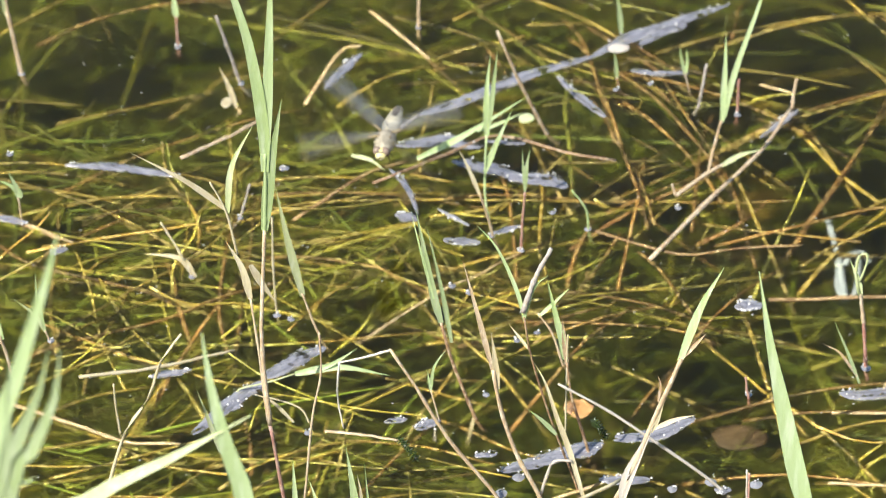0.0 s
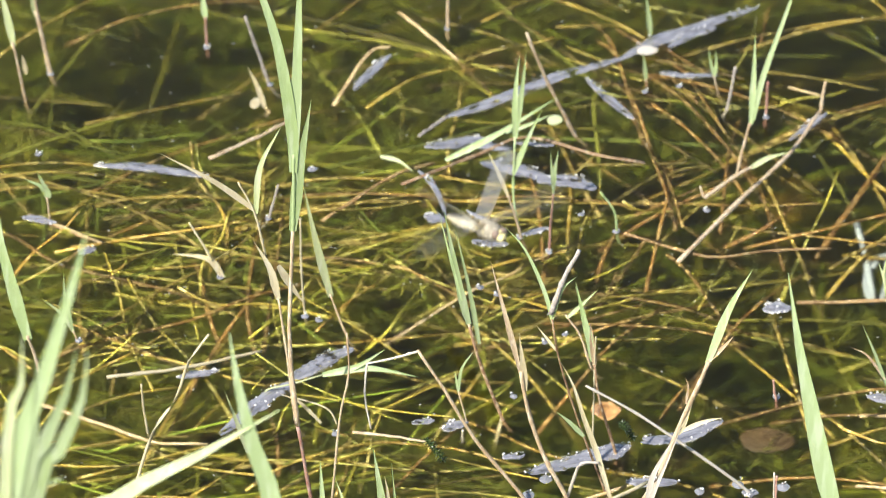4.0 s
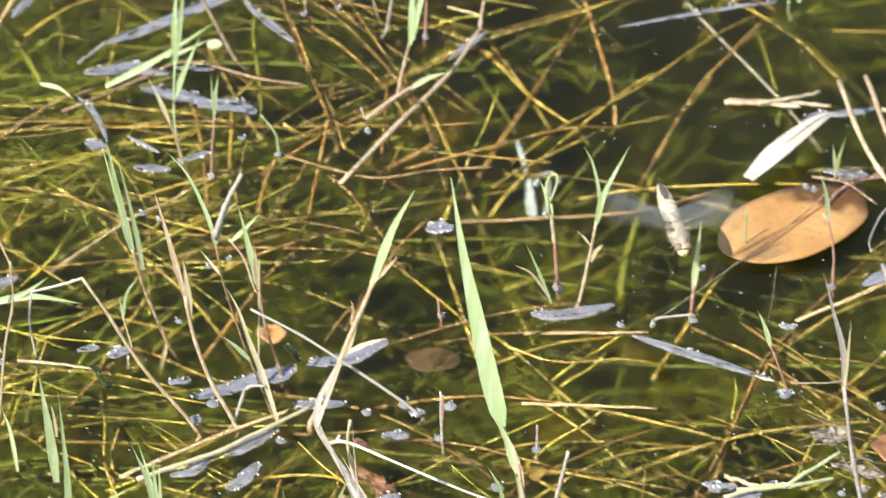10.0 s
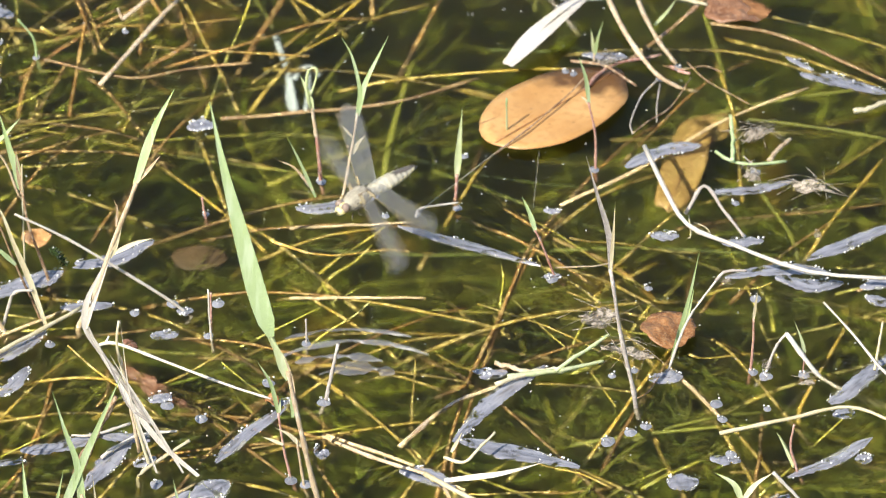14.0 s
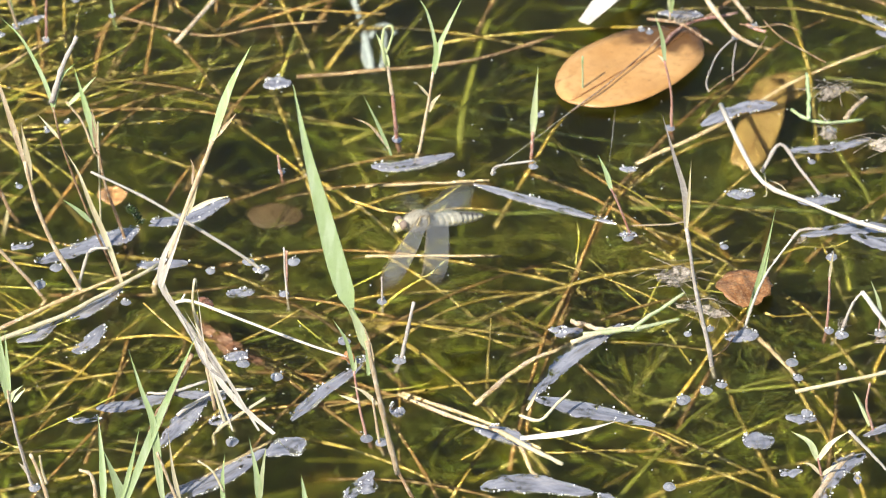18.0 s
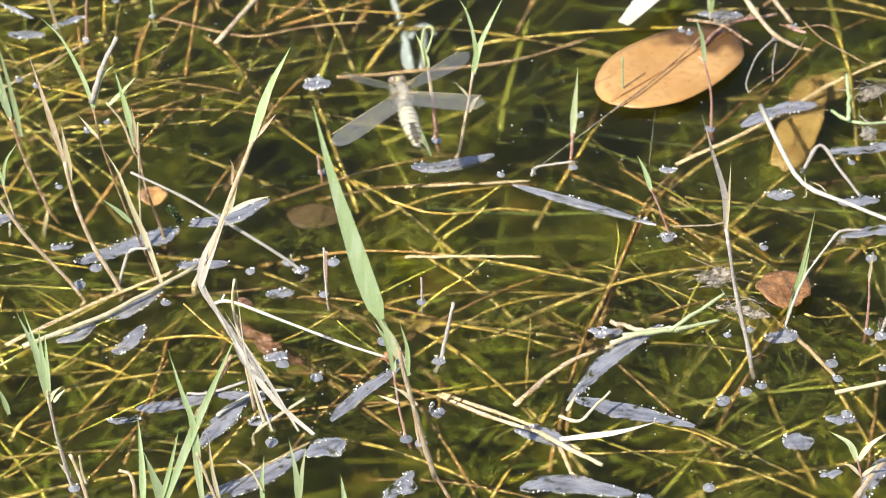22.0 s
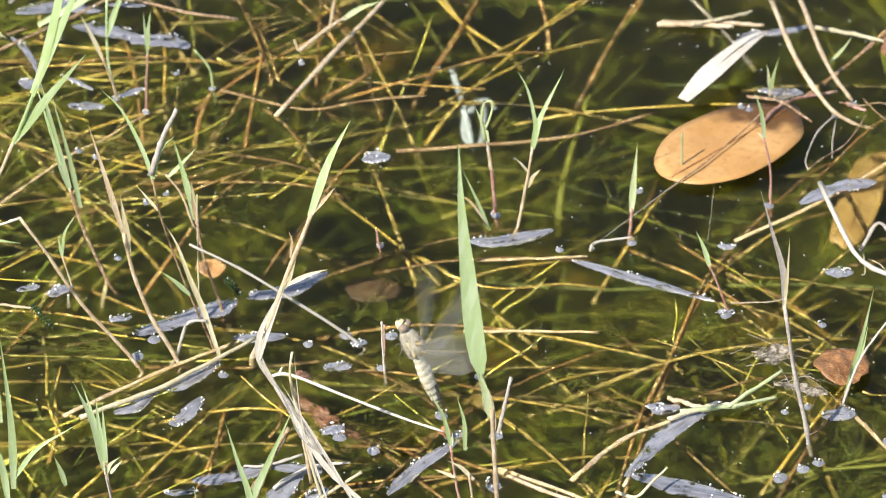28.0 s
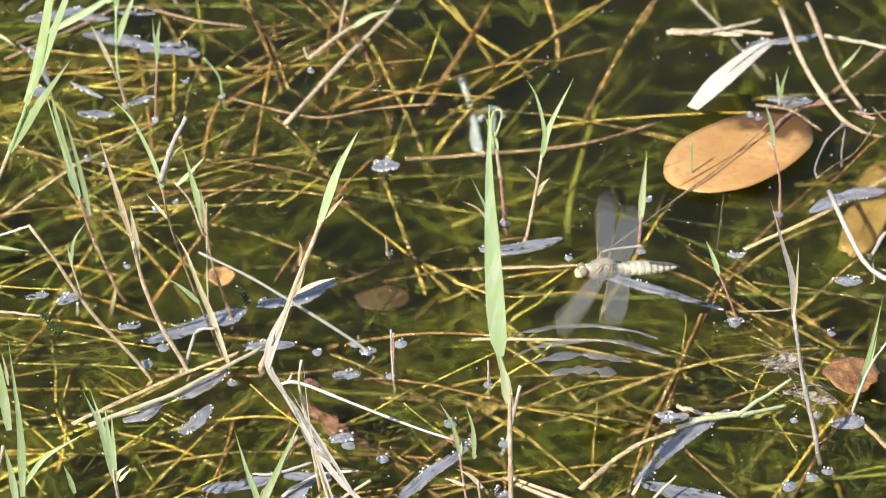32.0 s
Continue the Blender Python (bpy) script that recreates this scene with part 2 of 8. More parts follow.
def water_mat():
    """Clear pond water: tinted see-through sheet with a Fresnel gloss and small waves."""
    m, nt, bsdf, out = node_mat("water")
    nt.nodes.remove(bsdf)
    tr = nt.nodes.new("ShaderNodeBsdfRefraction")
    tr.inputs["Color"].default_value = (0.93, 0.93, 0.80, 1)
    tr.inputs["Roughness"].default_value, tr.inputs["IOR"].default_value = 0.30, 1.33
    gl = nt.nodes.new("ShaderNodeBsdfGlossy")
    gl.inputs["Roughness"].default_value = 0.02
    fr = nt.nodes.new("ShaderNodeFresnel")
    fr.inputs["IOR"].default_value = 1.33
    tc = nt.nodes.new("ShaderNodeTexCoord")
    n1 = nt.nodes.new("ShaderNodeTexNoise")
    n1.inputs["Scale"].default_value, n1.inputs["Detail"].default_value = 28.0, 2
    nt.links.new(tc.outputs["Object"], n1.inputs["Vector"])
    bp = nt.nodes.new("ShaderNodeBump")
    bp.inputs["Strength"].default_value, bp.inputs["Distance"].default_value = 0.25, 0.004
    nt.links.new(n1.outputs["Fac"], bp.inputs["Height"])
    nt.links.new(bp.outputs[0], gl.inputs["Normal"])
    nt.links.new(bp.outputs[0], fr.inputs["Normal"])
    mx = nt.nodes.new("ShaderNodeMixShader")
    nt.links.new(fr.outputs[0], mx.inputs[0])
    nt.links.new(tr.outputs[0], mx.inputs[1])
    nt.links.new(gl.outputs[0], mx.inputs[2])
    nt.links.new(mx.outputs[0], out.inputs[0])
    MATS["water"] = m


def murk_mat():
    """A layer of silty water: it takes some of the light and scatters a little back."""
    m, nt, bsdf, out = node_mat("murk")
    nt.nodes.remove(bsdf)
    tr = nt.nodes.new("ShaderNodeBsdfTransparent")
    tr.inputs[0].default_value = (0.80, 0.80, 0.60, 1)
    df = nt.nodes.new("ShaderNodeBsdfDiffuse")
    tc = nt.nodes.new("ShaderNodeTexCoord")
    n1 = nt.nodes.new("ShaderNodeTexNoise")
    n1.inputs["Scale"].default_value, n1.inputs["Detail"].default_value = 14.0, 5
    nt.links.new(tc.outputs["Object"], n1.inputs["Vector"])
    rp = nt.nodes.new("ShaderNodeValToRGB")
    rp.color_ramp.elements[0].color, rp.color_ramp.elements[1].color = (0.13, 0.13, 0.04, 1), (0.24, 0.20, 0.07, 1)
    nt.links.new(n1.outputs["Fac"], rp.inputs[0])
    nt.links.new(rp.outputs[0], df.inputs[0])
    mr = nt.nodes.new("ShaderNodeMapRange")
    mr.inputs["From Min"].default_value, mr.inputs["From Max"].default_value = 0.3, 0.7
    mr.inputs["To Min"].default_value, mr.inputs["To Max"].default_value = 0.008, 0.034
    nt.links.new(n1.outputs["Fac"], mr.inputs["Value"])
    mx = nt.nodes.new("ShaderNodeMixShader")
    nt.links.new(mr.outputs[0], mx.inputs[0])
    nt.links.new(tr.outputs[0], mx.inputs[1])
    nt.links.new(df.outputs[0], mx.inputs[2])
    nt.links.new(mx.outputs[0], out.inputs[0])
    MATS["murk"] = m


def wing_mat():
    """Glassy wing skin: almost clear, with a net of fine veins and a wet-looking sheen."""
    m, nt, bsdf, out = node_mat("wing")
    tc = nt.nodes.new("ShaderNodeTexCoord")
    mp = nt.nodes.new("ShaderNodeMapping")
    mp.inputs["Scale"].default_value = (1.0, 0.4, 1.0)
    vo = nt.nodes.new("ShaderNodeTexVoronoi")
    vo.feature = "DISTANCE_TO_EDGE"
    vo.inputs["Scale"].default_value = 2300
    nt.links.new(tc.outputs["Object"], mp.inputs[0])
    nt.links.new(mp.outputs[0], vo.inputs["Vector"])
    rp = nt.nodes.new("ShaderNodeValToRGB")
    rp.color_ramp.elements[0].color, rp.color_ramp.elements[1].color = (0.22, 0.22, 0.22, 1), (0.085, 0.085, 0.085, 1)
    rp.color_ramp.elements[0].position, rp.color_ramp.elements[1].position = 0.03, 0.10
    nt.links.new(vo.outputs["Distance"], rp.inputs[0])
    bsdf.inputs["Base Color"].default_value = (0.80, 0.77, 0.69, 1)
    bsdf.inputs["Roughness"].default_value = 0.3
    tr = nt.nodes.new("ShaderNodeBsdfTransparent")
    thin = nt.nodes.new("ShaderNodeBsdfTranslucent")
    thin.inputs[0].default_value = (0.80, 0.76, 0.66, 1)
    both = nt.nodes.new("ShaderNodeMixShader")
    both.inputs[0].default_value = 0.5
    nt.links.new(bsdf.outputs[0], both.inputs[1])
    nt.links.new(thin.outputs[0], both.inputs[2])
    mx = nt.nodes.new("ShaderNodeMixShader")
    nt.links.new(rp.outputs[0], mx.inputs[0])
    nt.links.new(tr.outputs[0], mx.inputs[1])
    nt.links.new(both.outputs[0], mx.inputs[2])
    gl = nt.nodes.new("ShaderNodeBsdfGlossy")
    gl.inputs["Roughness"].default_value = 0.16
    bp = nt.nodes.new("ShaderNodeBump")
    bp.inputs["Strength"].default_value, bp.inputs["Distance"].default_value = 0.6, 0.0002
    nt.links.new(vo.outputs["Distance"], bp.inputs["Height"])
    nt.links.new(bp.outputs[0], gl.inputs["Normal"])
    sheen = nt.nodes.new("ShaderNodeMixShader")
    sheen.inputs[0].default_value = 0.12
    nt.links.new(mx.outputs[0], sheen.inputs[1])
    nt.links.new(gl.outputs[0], sheen.inputs[2])
    nt.links.new(sheen.outputs[0], out.inputs[0])
    MATS["wing"] = m


def skin(name, share, tint=(0.86, 0.76, 0.66)):
    """Lay a clear wet gloss over a material: its share mirrors the sky."""
    nt = MATS[name].node_tree
    out, bsdf = nt.nodes["Material Output"], nt.nodes["Principled BSDF"]
    gl = nt.nodes.new("ShaderNodeBsdfGlossy")
    gl.inputs["Color"].default_value, gl.inputs["Roughness"].default_value = (*tint, 1), 0.12
    mx = nt.nodes.new("ShaderNodeMixShader")
    mx.inputs[0].default_value = share
    nt.links.new(bsdf.outputs[0], mx.inputs[1])
    nt.links.new(gl.outputs[0], mx.inputs[2])
    nt.links.new(mx.outputs[0], out.inputs[0])


skin("meniscus_sky", 0.25)


def film_mat():
    """Wet drowned leaf under a skin of water: the sky's reflection painted as grey streaks along it, clear patches, a
    ragged thin rim, a gloss that mirrors the sky.
    """
    m, nt, bsdf, out = node_mat("film")
    link, node = nt.links.new, nt.nodes.new
    uv = node("ShaderNodeUVMap")
    uv.uv_map = "run"
    info = node("ShaderNodeObjectInfo")
    shift = node("ShaderNodeVectorMath")
    shift.operation = "ADD"
    far = node("ShaderNodeVectorMath")
    far.operation, far.inputs[3].default_value = "SCALE", 40.0
    link(info.outputs["Random"], far.inputs[0])
    link(uv.outputs[0], shift.inputs[0])
    link(far.outputs[0], shift.inputs[1])
    noises = []
    for scale in ((0.10, 1.9, 1), (0.5, 1.6, 1), (0.16, 0.9, 1)):
        mp = node("ShaderNodeMapping")
        mp.inputs["Scale"].default_value = scale
        link(shift.outputs[0], mp.inputs[0])
        n_ = node("ShaderNodeTexNoise")
        n_.inputs["Scale"].default_value, n_.inputs["Detail"].default_value = 1.0, 5
        link(mp.outputs[0], n_.inputs["Vector"])
        noises.append(n_.outputs["Fac"])
    # lavender greys imitate the sky mirrored in the raised water
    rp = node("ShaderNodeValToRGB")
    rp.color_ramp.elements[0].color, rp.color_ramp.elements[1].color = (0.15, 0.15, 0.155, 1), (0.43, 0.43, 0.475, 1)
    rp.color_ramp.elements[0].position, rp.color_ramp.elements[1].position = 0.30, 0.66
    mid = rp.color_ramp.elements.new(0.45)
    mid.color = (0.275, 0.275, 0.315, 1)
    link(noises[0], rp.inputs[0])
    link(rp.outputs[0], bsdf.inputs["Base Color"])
    bsdf.inputs["Roughness"].default_value = 0.3
    bp = node("ShaderNodeBump")
    bp.inputs["Strength"].default_value, bp.inputs["Distance"].default_value = 0.5, 0.0008
    link(noises[1], bp.inputs["Height"])
    link(bp.outputs[0], bsdf.inputs["Normal"])
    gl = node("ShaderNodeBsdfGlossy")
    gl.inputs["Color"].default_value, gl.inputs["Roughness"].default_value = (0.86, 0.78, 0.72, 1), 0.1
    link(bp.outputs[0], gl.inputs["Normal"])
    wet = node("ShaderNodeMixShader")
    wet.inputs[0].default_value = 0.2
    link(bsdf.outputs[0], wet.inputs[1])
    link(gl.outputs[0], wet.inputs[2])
    # the cover thins out towards the rim and in patches
    xyz = node("ShaderNodeSeparateXYZ")
    link(uv.outputs[0], xyz.inputs[0])

    def calc(kind, a, b):
        m_ = node("ShaderNodeMath")
        m_.operation = kind
        for k, q in enumerate((a, b)):
            if isinstance(q, float):
                m_.inputs[k].default_value = q
            else:
                link(q, m_.inputs[k])
        return m_.outputs[0]

    rim = calc("SUBTRACT", 1.0, calc("ABSOLUTE", xyz.outputs[1], 0.0))
    rim = calc("ADD", rim, calc("MULTIPLY", calc("SUBTRACT", noises[1], 0.5), 0.7))
    rim = calc("MULTIPLY", rim, 6.0)
    patch = calc("MULTIPLY", calc("SUBTRACT", noises[2], 0.33), 8.0)
    cover = calc("MINIMUM", calc("MINIMUM", rim, patch), 0.9)
    cover = calc("MAXIMUM", cover, 0.0)
    tr = node("ShaderNodeBsdfTransparent")
    mx = node("ShaderNodeMixShader")
    link(cover, mx.inputs[0])
    link(tr.outputs[0], mx.inputs[1])
    link(wet.outputs[0], mx.inputs[2])
    link(mx.outputs[0], out.inputs[0])
    MATS["film"] = m


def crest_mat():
    """The skin of a ripple: half clear, half a painted grey in place of the sky's reflection."""
    m = MATS["crest_sky_grey"].copy()
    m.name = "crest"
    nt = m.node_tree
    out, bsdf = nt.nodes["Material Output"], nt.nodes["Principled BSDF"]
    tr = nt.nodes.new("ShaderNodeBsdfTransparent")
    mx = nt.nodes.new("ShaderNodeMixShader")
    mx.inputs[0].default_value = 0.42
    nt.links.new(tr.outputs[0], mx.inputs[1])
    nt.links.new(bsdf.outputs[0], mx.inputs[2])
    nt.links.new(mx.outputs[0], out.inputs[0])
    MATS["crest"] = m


water_mat(), murk_mat(), wing_mat(), film_mat(), crest_mat()

# ---- builders (millimetres in, metres in the meshes) ----
MM = 0.001
FACE = Vector((0.0, -0.82, 0.57))     # broad faces of blades turn to the open bank


def mesh_of(name, verts, faces, mat, smooth=True):
    me = bpy.data.meshes.new(name)
    me.from_pydata(verts, [], faces)
    me.materials.append(MATS[mat])
    if smooth:
        me.polygons.foreach_set("use_smooth", [True] * len(me.polygons))
    me.update()
    return me


def part(name, me, parent, label=""):
    ob = new(name, me)
    ob.parent = parent
    return tagged(ob, label) if label else ob


def spline(pts, steps):
    """A smooth curve through the points."""
    p = [Vector(q) for q in pts]
    if len(p) == 2:
        return [p[0].lerp(p[1], i / steps) for i in range(steps + 1)]
    ends = [p[0] * 2 - p[1]] + p + [p[-1] * 2 - p[-2]]
    res, per = [], max(2, steps // (len(p) - 1))
    for k in range(len(p) - 1):
        a, b, c, d = ends[k:k + 4]
        for i in range(per):
            t = i / per
            res.append(0.5 * ((2 * b) + (c - a) * t + (2 * a - 5 * b + 4 * c - d) * t * t + (3 * b - a - 3 * c + d) * t ** 3))
    return res + [p[-1]]


def tube_data(pts, width, taper=0.75, sides=6, steps=9, wobble=0.06, joints=False, verts=None, faces=None):
    verts = [] if verts is None else verts
    faces = [] if faces is None else faces
    line = spline(pts, steps)
    n, base = len(line), len(verts)
    seed = random.uniform(0, 99)
    for i, c in enumerate(line):
        d = (line[min(i + 1, n - 1)] - line[max(i - 1, 0)]).normalized()
        u = d.cross(Vector((0.13, 0.2, 1)) if abs(d.z) < 0.9 else Vector((1, 0.1, 0))).normalized()
        v = d.cross(u)
        s = i / (n - 1)
        r = width / 2 * (1 + (taper - 1) * s) * (1 + 0.16 * noise.noise((seed, i * 0.8, 0)))
        if joints and i % 4 == 3:
            r *= 1.22
        c = c + (u * noise.noise((seed + 7, i * 0.5, 0)) + v * noise.noise((seed + 17, i * 0.5, 0))) * width * wobble * 4
        for k in range(sides):
            a = 2 * math.pi * k / sides
            verts.append((c + (u * math.cos(a) + v * math.sin(a)) * r) * MM)
    for i in range(n - 1):
        for k in range(sides):
            a, b = base + i * sides + k, base + i * sides + (k + 1) % sides
            faces.append((a, b, b + sides, a + sides))
    faces.append(tuple(base + k for k in reversed(range(sides))))
    faces.append(tuple(base + (n - 1) * sides + k for k in range(sides)))
    return verts, faces


def blade_data(pts, width, steps=14, base_w=0.55, verts=None, faces=None, face=FACE):
    """A leaf blade: lens-shaped cross-section with a raised midrib, widest below the middle, drawn out to a point."""
    verts = [] if verts is None else verts
    faces = [] if faces is None else faces
    line = spline(pts, steps)
    n, o = len(line), len(verts)
    twist = random.uniform(-0.22, 0.22)
    seed = random.uniform(0, 99)
    for i, c in enumerate(line):
        d = (line[min(i + 1, n - 1)] - line[max(i - 1, 0)]).normalized()
        side = d.cross(face).normalized()
        up = side.cross(d)
        s = i / (n - 1)
        tw = twist * s
        side, up = side * math.cos(tw) + up * math.sin(tw), up * math.cos(tw) - side * math.sin(tw)
        prof = (base_w + (1 - base_w) * min(1, s / 0.3)) * (1 - max(0, (s - 0.2) / 0.8) ** 1.25)
        if width > 6:
            prof *= min(1.0, 0.4 + s / 0.07)
        w = max(0.04, prof) * width / 2 * (1 + 0.07 * noise.noise((seed, i * 0.7, 0)))
        th = max(0.12, width * 0.05)
        rib = min(width * 0.07, 0.22)
        front = (c - side * w, c - side * w * 0.5 - up * rib * 0.7, c - up * rib, c + side * w * 0.5 - up * rib * 0.7, c + side * w)
        verts += [q * MM for q in front] + [(q - up * th * (0.2 if k in (0, 4) else 1.0)) * MM for k, q in enumerate(front)]
    for i in range(n - 1):
        for k in range(4):
            a = o + i * 10 + k
            faces.append((a, a + 10, a + 11, a + 1))
            faces.append((a + 5, a + 6, a + 16, a + 15))
    return verts, faces


def plant(name, x, y, label):
    ob = new(name)
    ob.empty_display_size = 0.01
    ob.location = (x * MM, y * MM, 0)
    kinds = {"reed": "reed", "grass_shoot": "grass", "grass_tuft": "grass", "stick": "stick", "dead_stalk": "dead stalk"}
    return tagged(ob, label, kinds[name], {"reed": "reeds in the pond", "grass_shoot": "grass shoots in the pond", "grass_tuft": "grass tufts at the bank", "stick": "sticks in the pond", "dead_stalk": "dead stalks in the pond"}[name])


def stem(p, mat, width, *pts):
    if abs(pts[0][0]) + abs(pts[0][1]) + abs(pts[0][2]) < 0.5:
        pts = ((pts[0][0] * 2 - pts[1][0] * 1, pts[0][1] + 2, -14) if abs(pts[1][0]) < 6 else (pts[0][0], pts[0][1], -10),) + tuple(pts)
    part("stem", mesh_of("stem", *tube_data(pts, width * (0.8 if mat == "white" else 0.9), 0.68, 7, 16, 0.03, True), mat), p)


def leaf(p, mat, width, *pts):
    return part("leaf", mesh_of("leaf", *blade_data(pts, width, base_w=0.75 if width > 6 else 0.55), mat), p)


FLOAT_LABEL = {"tan": "tan dead reed stem floating on the water", "brown": "brown wet reed stem lying at the surface", "cream": "cream dry stalk floating on the water",
               "white": "white bleached stalk on the water", "grey": "grey dead stem in the water", "pale": "pale green leaf lying on the water",
               "green": "green grass leaf lying on the water", "red": "reddish stem at the water surface", "uy": "yellow wet reed stem under the water",
               "ub": "rusty brown reed stem under the water", "ug": "green algae-covered stem under the water"}


def floating_stem(mat, width, *pts, name="floating_reed", sides=7):
    ob = new(name, mesh_of(name, *tube_data(pts, width, 0.75, sides, 14, 0.07, True), mat))
    return tagged(ob, FLOAT_LABEL[mat], "stem", "stems lying in the pond")


def sunken_stem(mat, width, *pts):
    """A stem under the water; where its ends are not in sight they slope down into the weed."""
    q = [Vector(a) for a in pts]
    for end, near in ((0, 1), (-1, -2)):
        d = q[end] - q[near]
        d.z = 0
        d.normalize()
        go = random.uniform(14, 48)
        tail = q[end] + d * go + Vector((random.gauss(0, 2), random.gauss(0, 2), -random.uniform(0.2, 0.42) * go))
        q = [tail] + q if end == 0 else q + [tail]
    return floating_stem(mat, width * 0.82, *q, name="sunken_reed", sides=6)


def film(width, *pts):
    """A strip of water skin along a drowned leaf, painted sky-grey: a straight-edged sliver with frayed ends, wavy
    across, rows of white sparkle beads along its rims.
    """
    line = spline([(x, y, 0) for x, y in pts], 24)
    verts, faces, n, run = [], [], len(line), []
    seed = random.uniform(0, 99)
    across = 9
    lean = random.uniform(-0.3, 0.35)
    gone = 0.0
    for i, c in enumerate(line):
        d = (line[min(i + 1, n - 1)] - line[max(i - 1, 0)]).normalized()
        side = Vector((-d.y, d.x, 0))
        s = i / (n - 1)
        gone += (c - line[max(0, i - 1)]).length
        # strips that lie across the view are broader than they look
        w = width * 0.36 * (1 + 0.75 * abs(side.y)) * (math.sin(math.pi * min(1, max(0.012, 0.012 + 0.976 * s))) ** 0.5)
        for k in range(across):
            q = k / (across - 1) * 2 - 1
            e = 0.95 + 0.35 * noise.noise((seed + (9 if q > 0 else 0), i * 0.13, 0)) + 0.14 * noise.noise((seed + (4 if q > 0 else 0), i * 0.9, 2))
            h = 0.5 * (1 - q * q) - 0.1 + lean * q * 0.5 + 0.5 * noise.noise((seed, i * 0.25, k * 0.3)) + 0.2 * noise.noise((seed, i * 0.8, k * 1.1))
            verts.append((c + side * q * w * e + Vector((0, 0, h))) * MM)
            run.append((gone, q))
    for i in range(n - 1):
        for k in range(across - 1):
            a = i * across + k
            faces.append((a, a + 1, a + 1 + across, a + across))
    me = mesh_of("sky_grey_strip", verts, faces, "film")
    uvs = me.uv_layers.new(name="run")
    for lp in me.loops:
        uvs.data[lp.index].uv = run[lp.vertex_index]
    ob = tagged(new("sky_grey_strip", me), "strip of water skin over a drowned leaf, sky reflection painted grey", "leaf strip", "wet leaf strips on the pond")
    rim = random.choice((across - 1, across - 1, 0))
    seat = random.randrange(n)
    for _ in range(int(7 + width * 1.5)):
        # beads gather in little rows along the rim
        seat = (seat + random.choice((0, 1, 1, 1))) % n if random.random() < 0.8 else random.randrange(n)
        q = verts[seat * across + (rim if random.random() < 0.8 else random.randrange(across))]
        bead(ob, q[0] / MM + random.uniform(-0.8, 0.8), q[1] / MM + random.uniform(-0.6, 0.6), 0.4, random.choice((0.12, 0.16, 0.2, 0.26, 0.36, 0.5)))


def ball_mesh(name, mat, seg=10, rings=6):
    verts, faces = [(0, 0, 1)], []
    for j in range(1, rings):
        a = math.pi * j / rings
        for k in range(seg):
            b = 2 * math.pi * k / seg
            verts.append((math.sin(a) * math.cos(b), math.sin(a) * math.sin(b), math.cos(a)))
    verts.append((0, 0, -1))
    for k in range(seg):
        faces.append((0, 1 + k, 1 + (k + 1) % seg))
        faces.append((len(verts) - 1, 1 + (rings - 2) * seg + (k + 1) % seg, 1 + (rings - 2) * seg + k))
    for j in range(rings - 2):
        for k in range(seg):
            a, b = 1 + j * seg + k, 1 + j * seg + (k + 1) % seg
            faces.append((a, a + seg, b + seg, b))
    return mesh_of(name, verts, faces, mat)


# each bead is a sun sparkle modelled as a small white ball
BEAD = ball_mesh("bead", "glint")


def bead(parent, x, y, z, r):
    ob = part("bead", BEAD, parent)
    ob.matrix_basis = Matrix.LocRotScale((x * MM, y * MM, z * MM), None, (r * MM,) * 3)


def meniscus(r, x, y):
    """The raised skin of water round a stem, its sky reflection painted grey, with a few small bubbles on it."""
    seed = random.uniform(0, 99)
    rings, seg = 4, 20
    verts, faces = [(0, 0, r * 0.28 * MM)], []
    for j in range(1, rings + 1):
        s = j / rings
        for k in range(seg):
            a = 2 * math.pi * k / seg
            rr = r * 0.72 * s * (1 + 0.3 * noise.noise((seed + math.cos(a) * 0.7, math.sin(a) * 0.7, 0)))
            verts.append((rr * math.cos(a) * MM, rr * 1.15 * math.sin(a) * MM, (r * 0.28 * (1 - s) ** 1.4 - 0.35 * s) * MM))
    for k in range(seg):
        faces.append((0, 1 + k, 1 + (k + 1) % seg))
        for j in range(rings - 1):
            a, b = 1 + j * seg + k, 1 + j * seg + (k + 1) % seg
            faces.append((a, a + seg, b + seg, b))
    ob = new("water_bead", mesh_of("water_bead", verts, faces, "meniscus_sky"))
    ob.location = (x * MM, y * MM, 0.0008)
    tagged(ob, "bead of water raised round a stem, sky reflection painted grey", "water bead", "water beads on the pond")
    for _ in range(random.choice((1, 2, 2, 3))):
        bead(ob, random.uniform(-0.6, 0.6) * r, random.uniform(0, 0.7) * r, r * 0.25, random.uniform(0.25, 0.55))


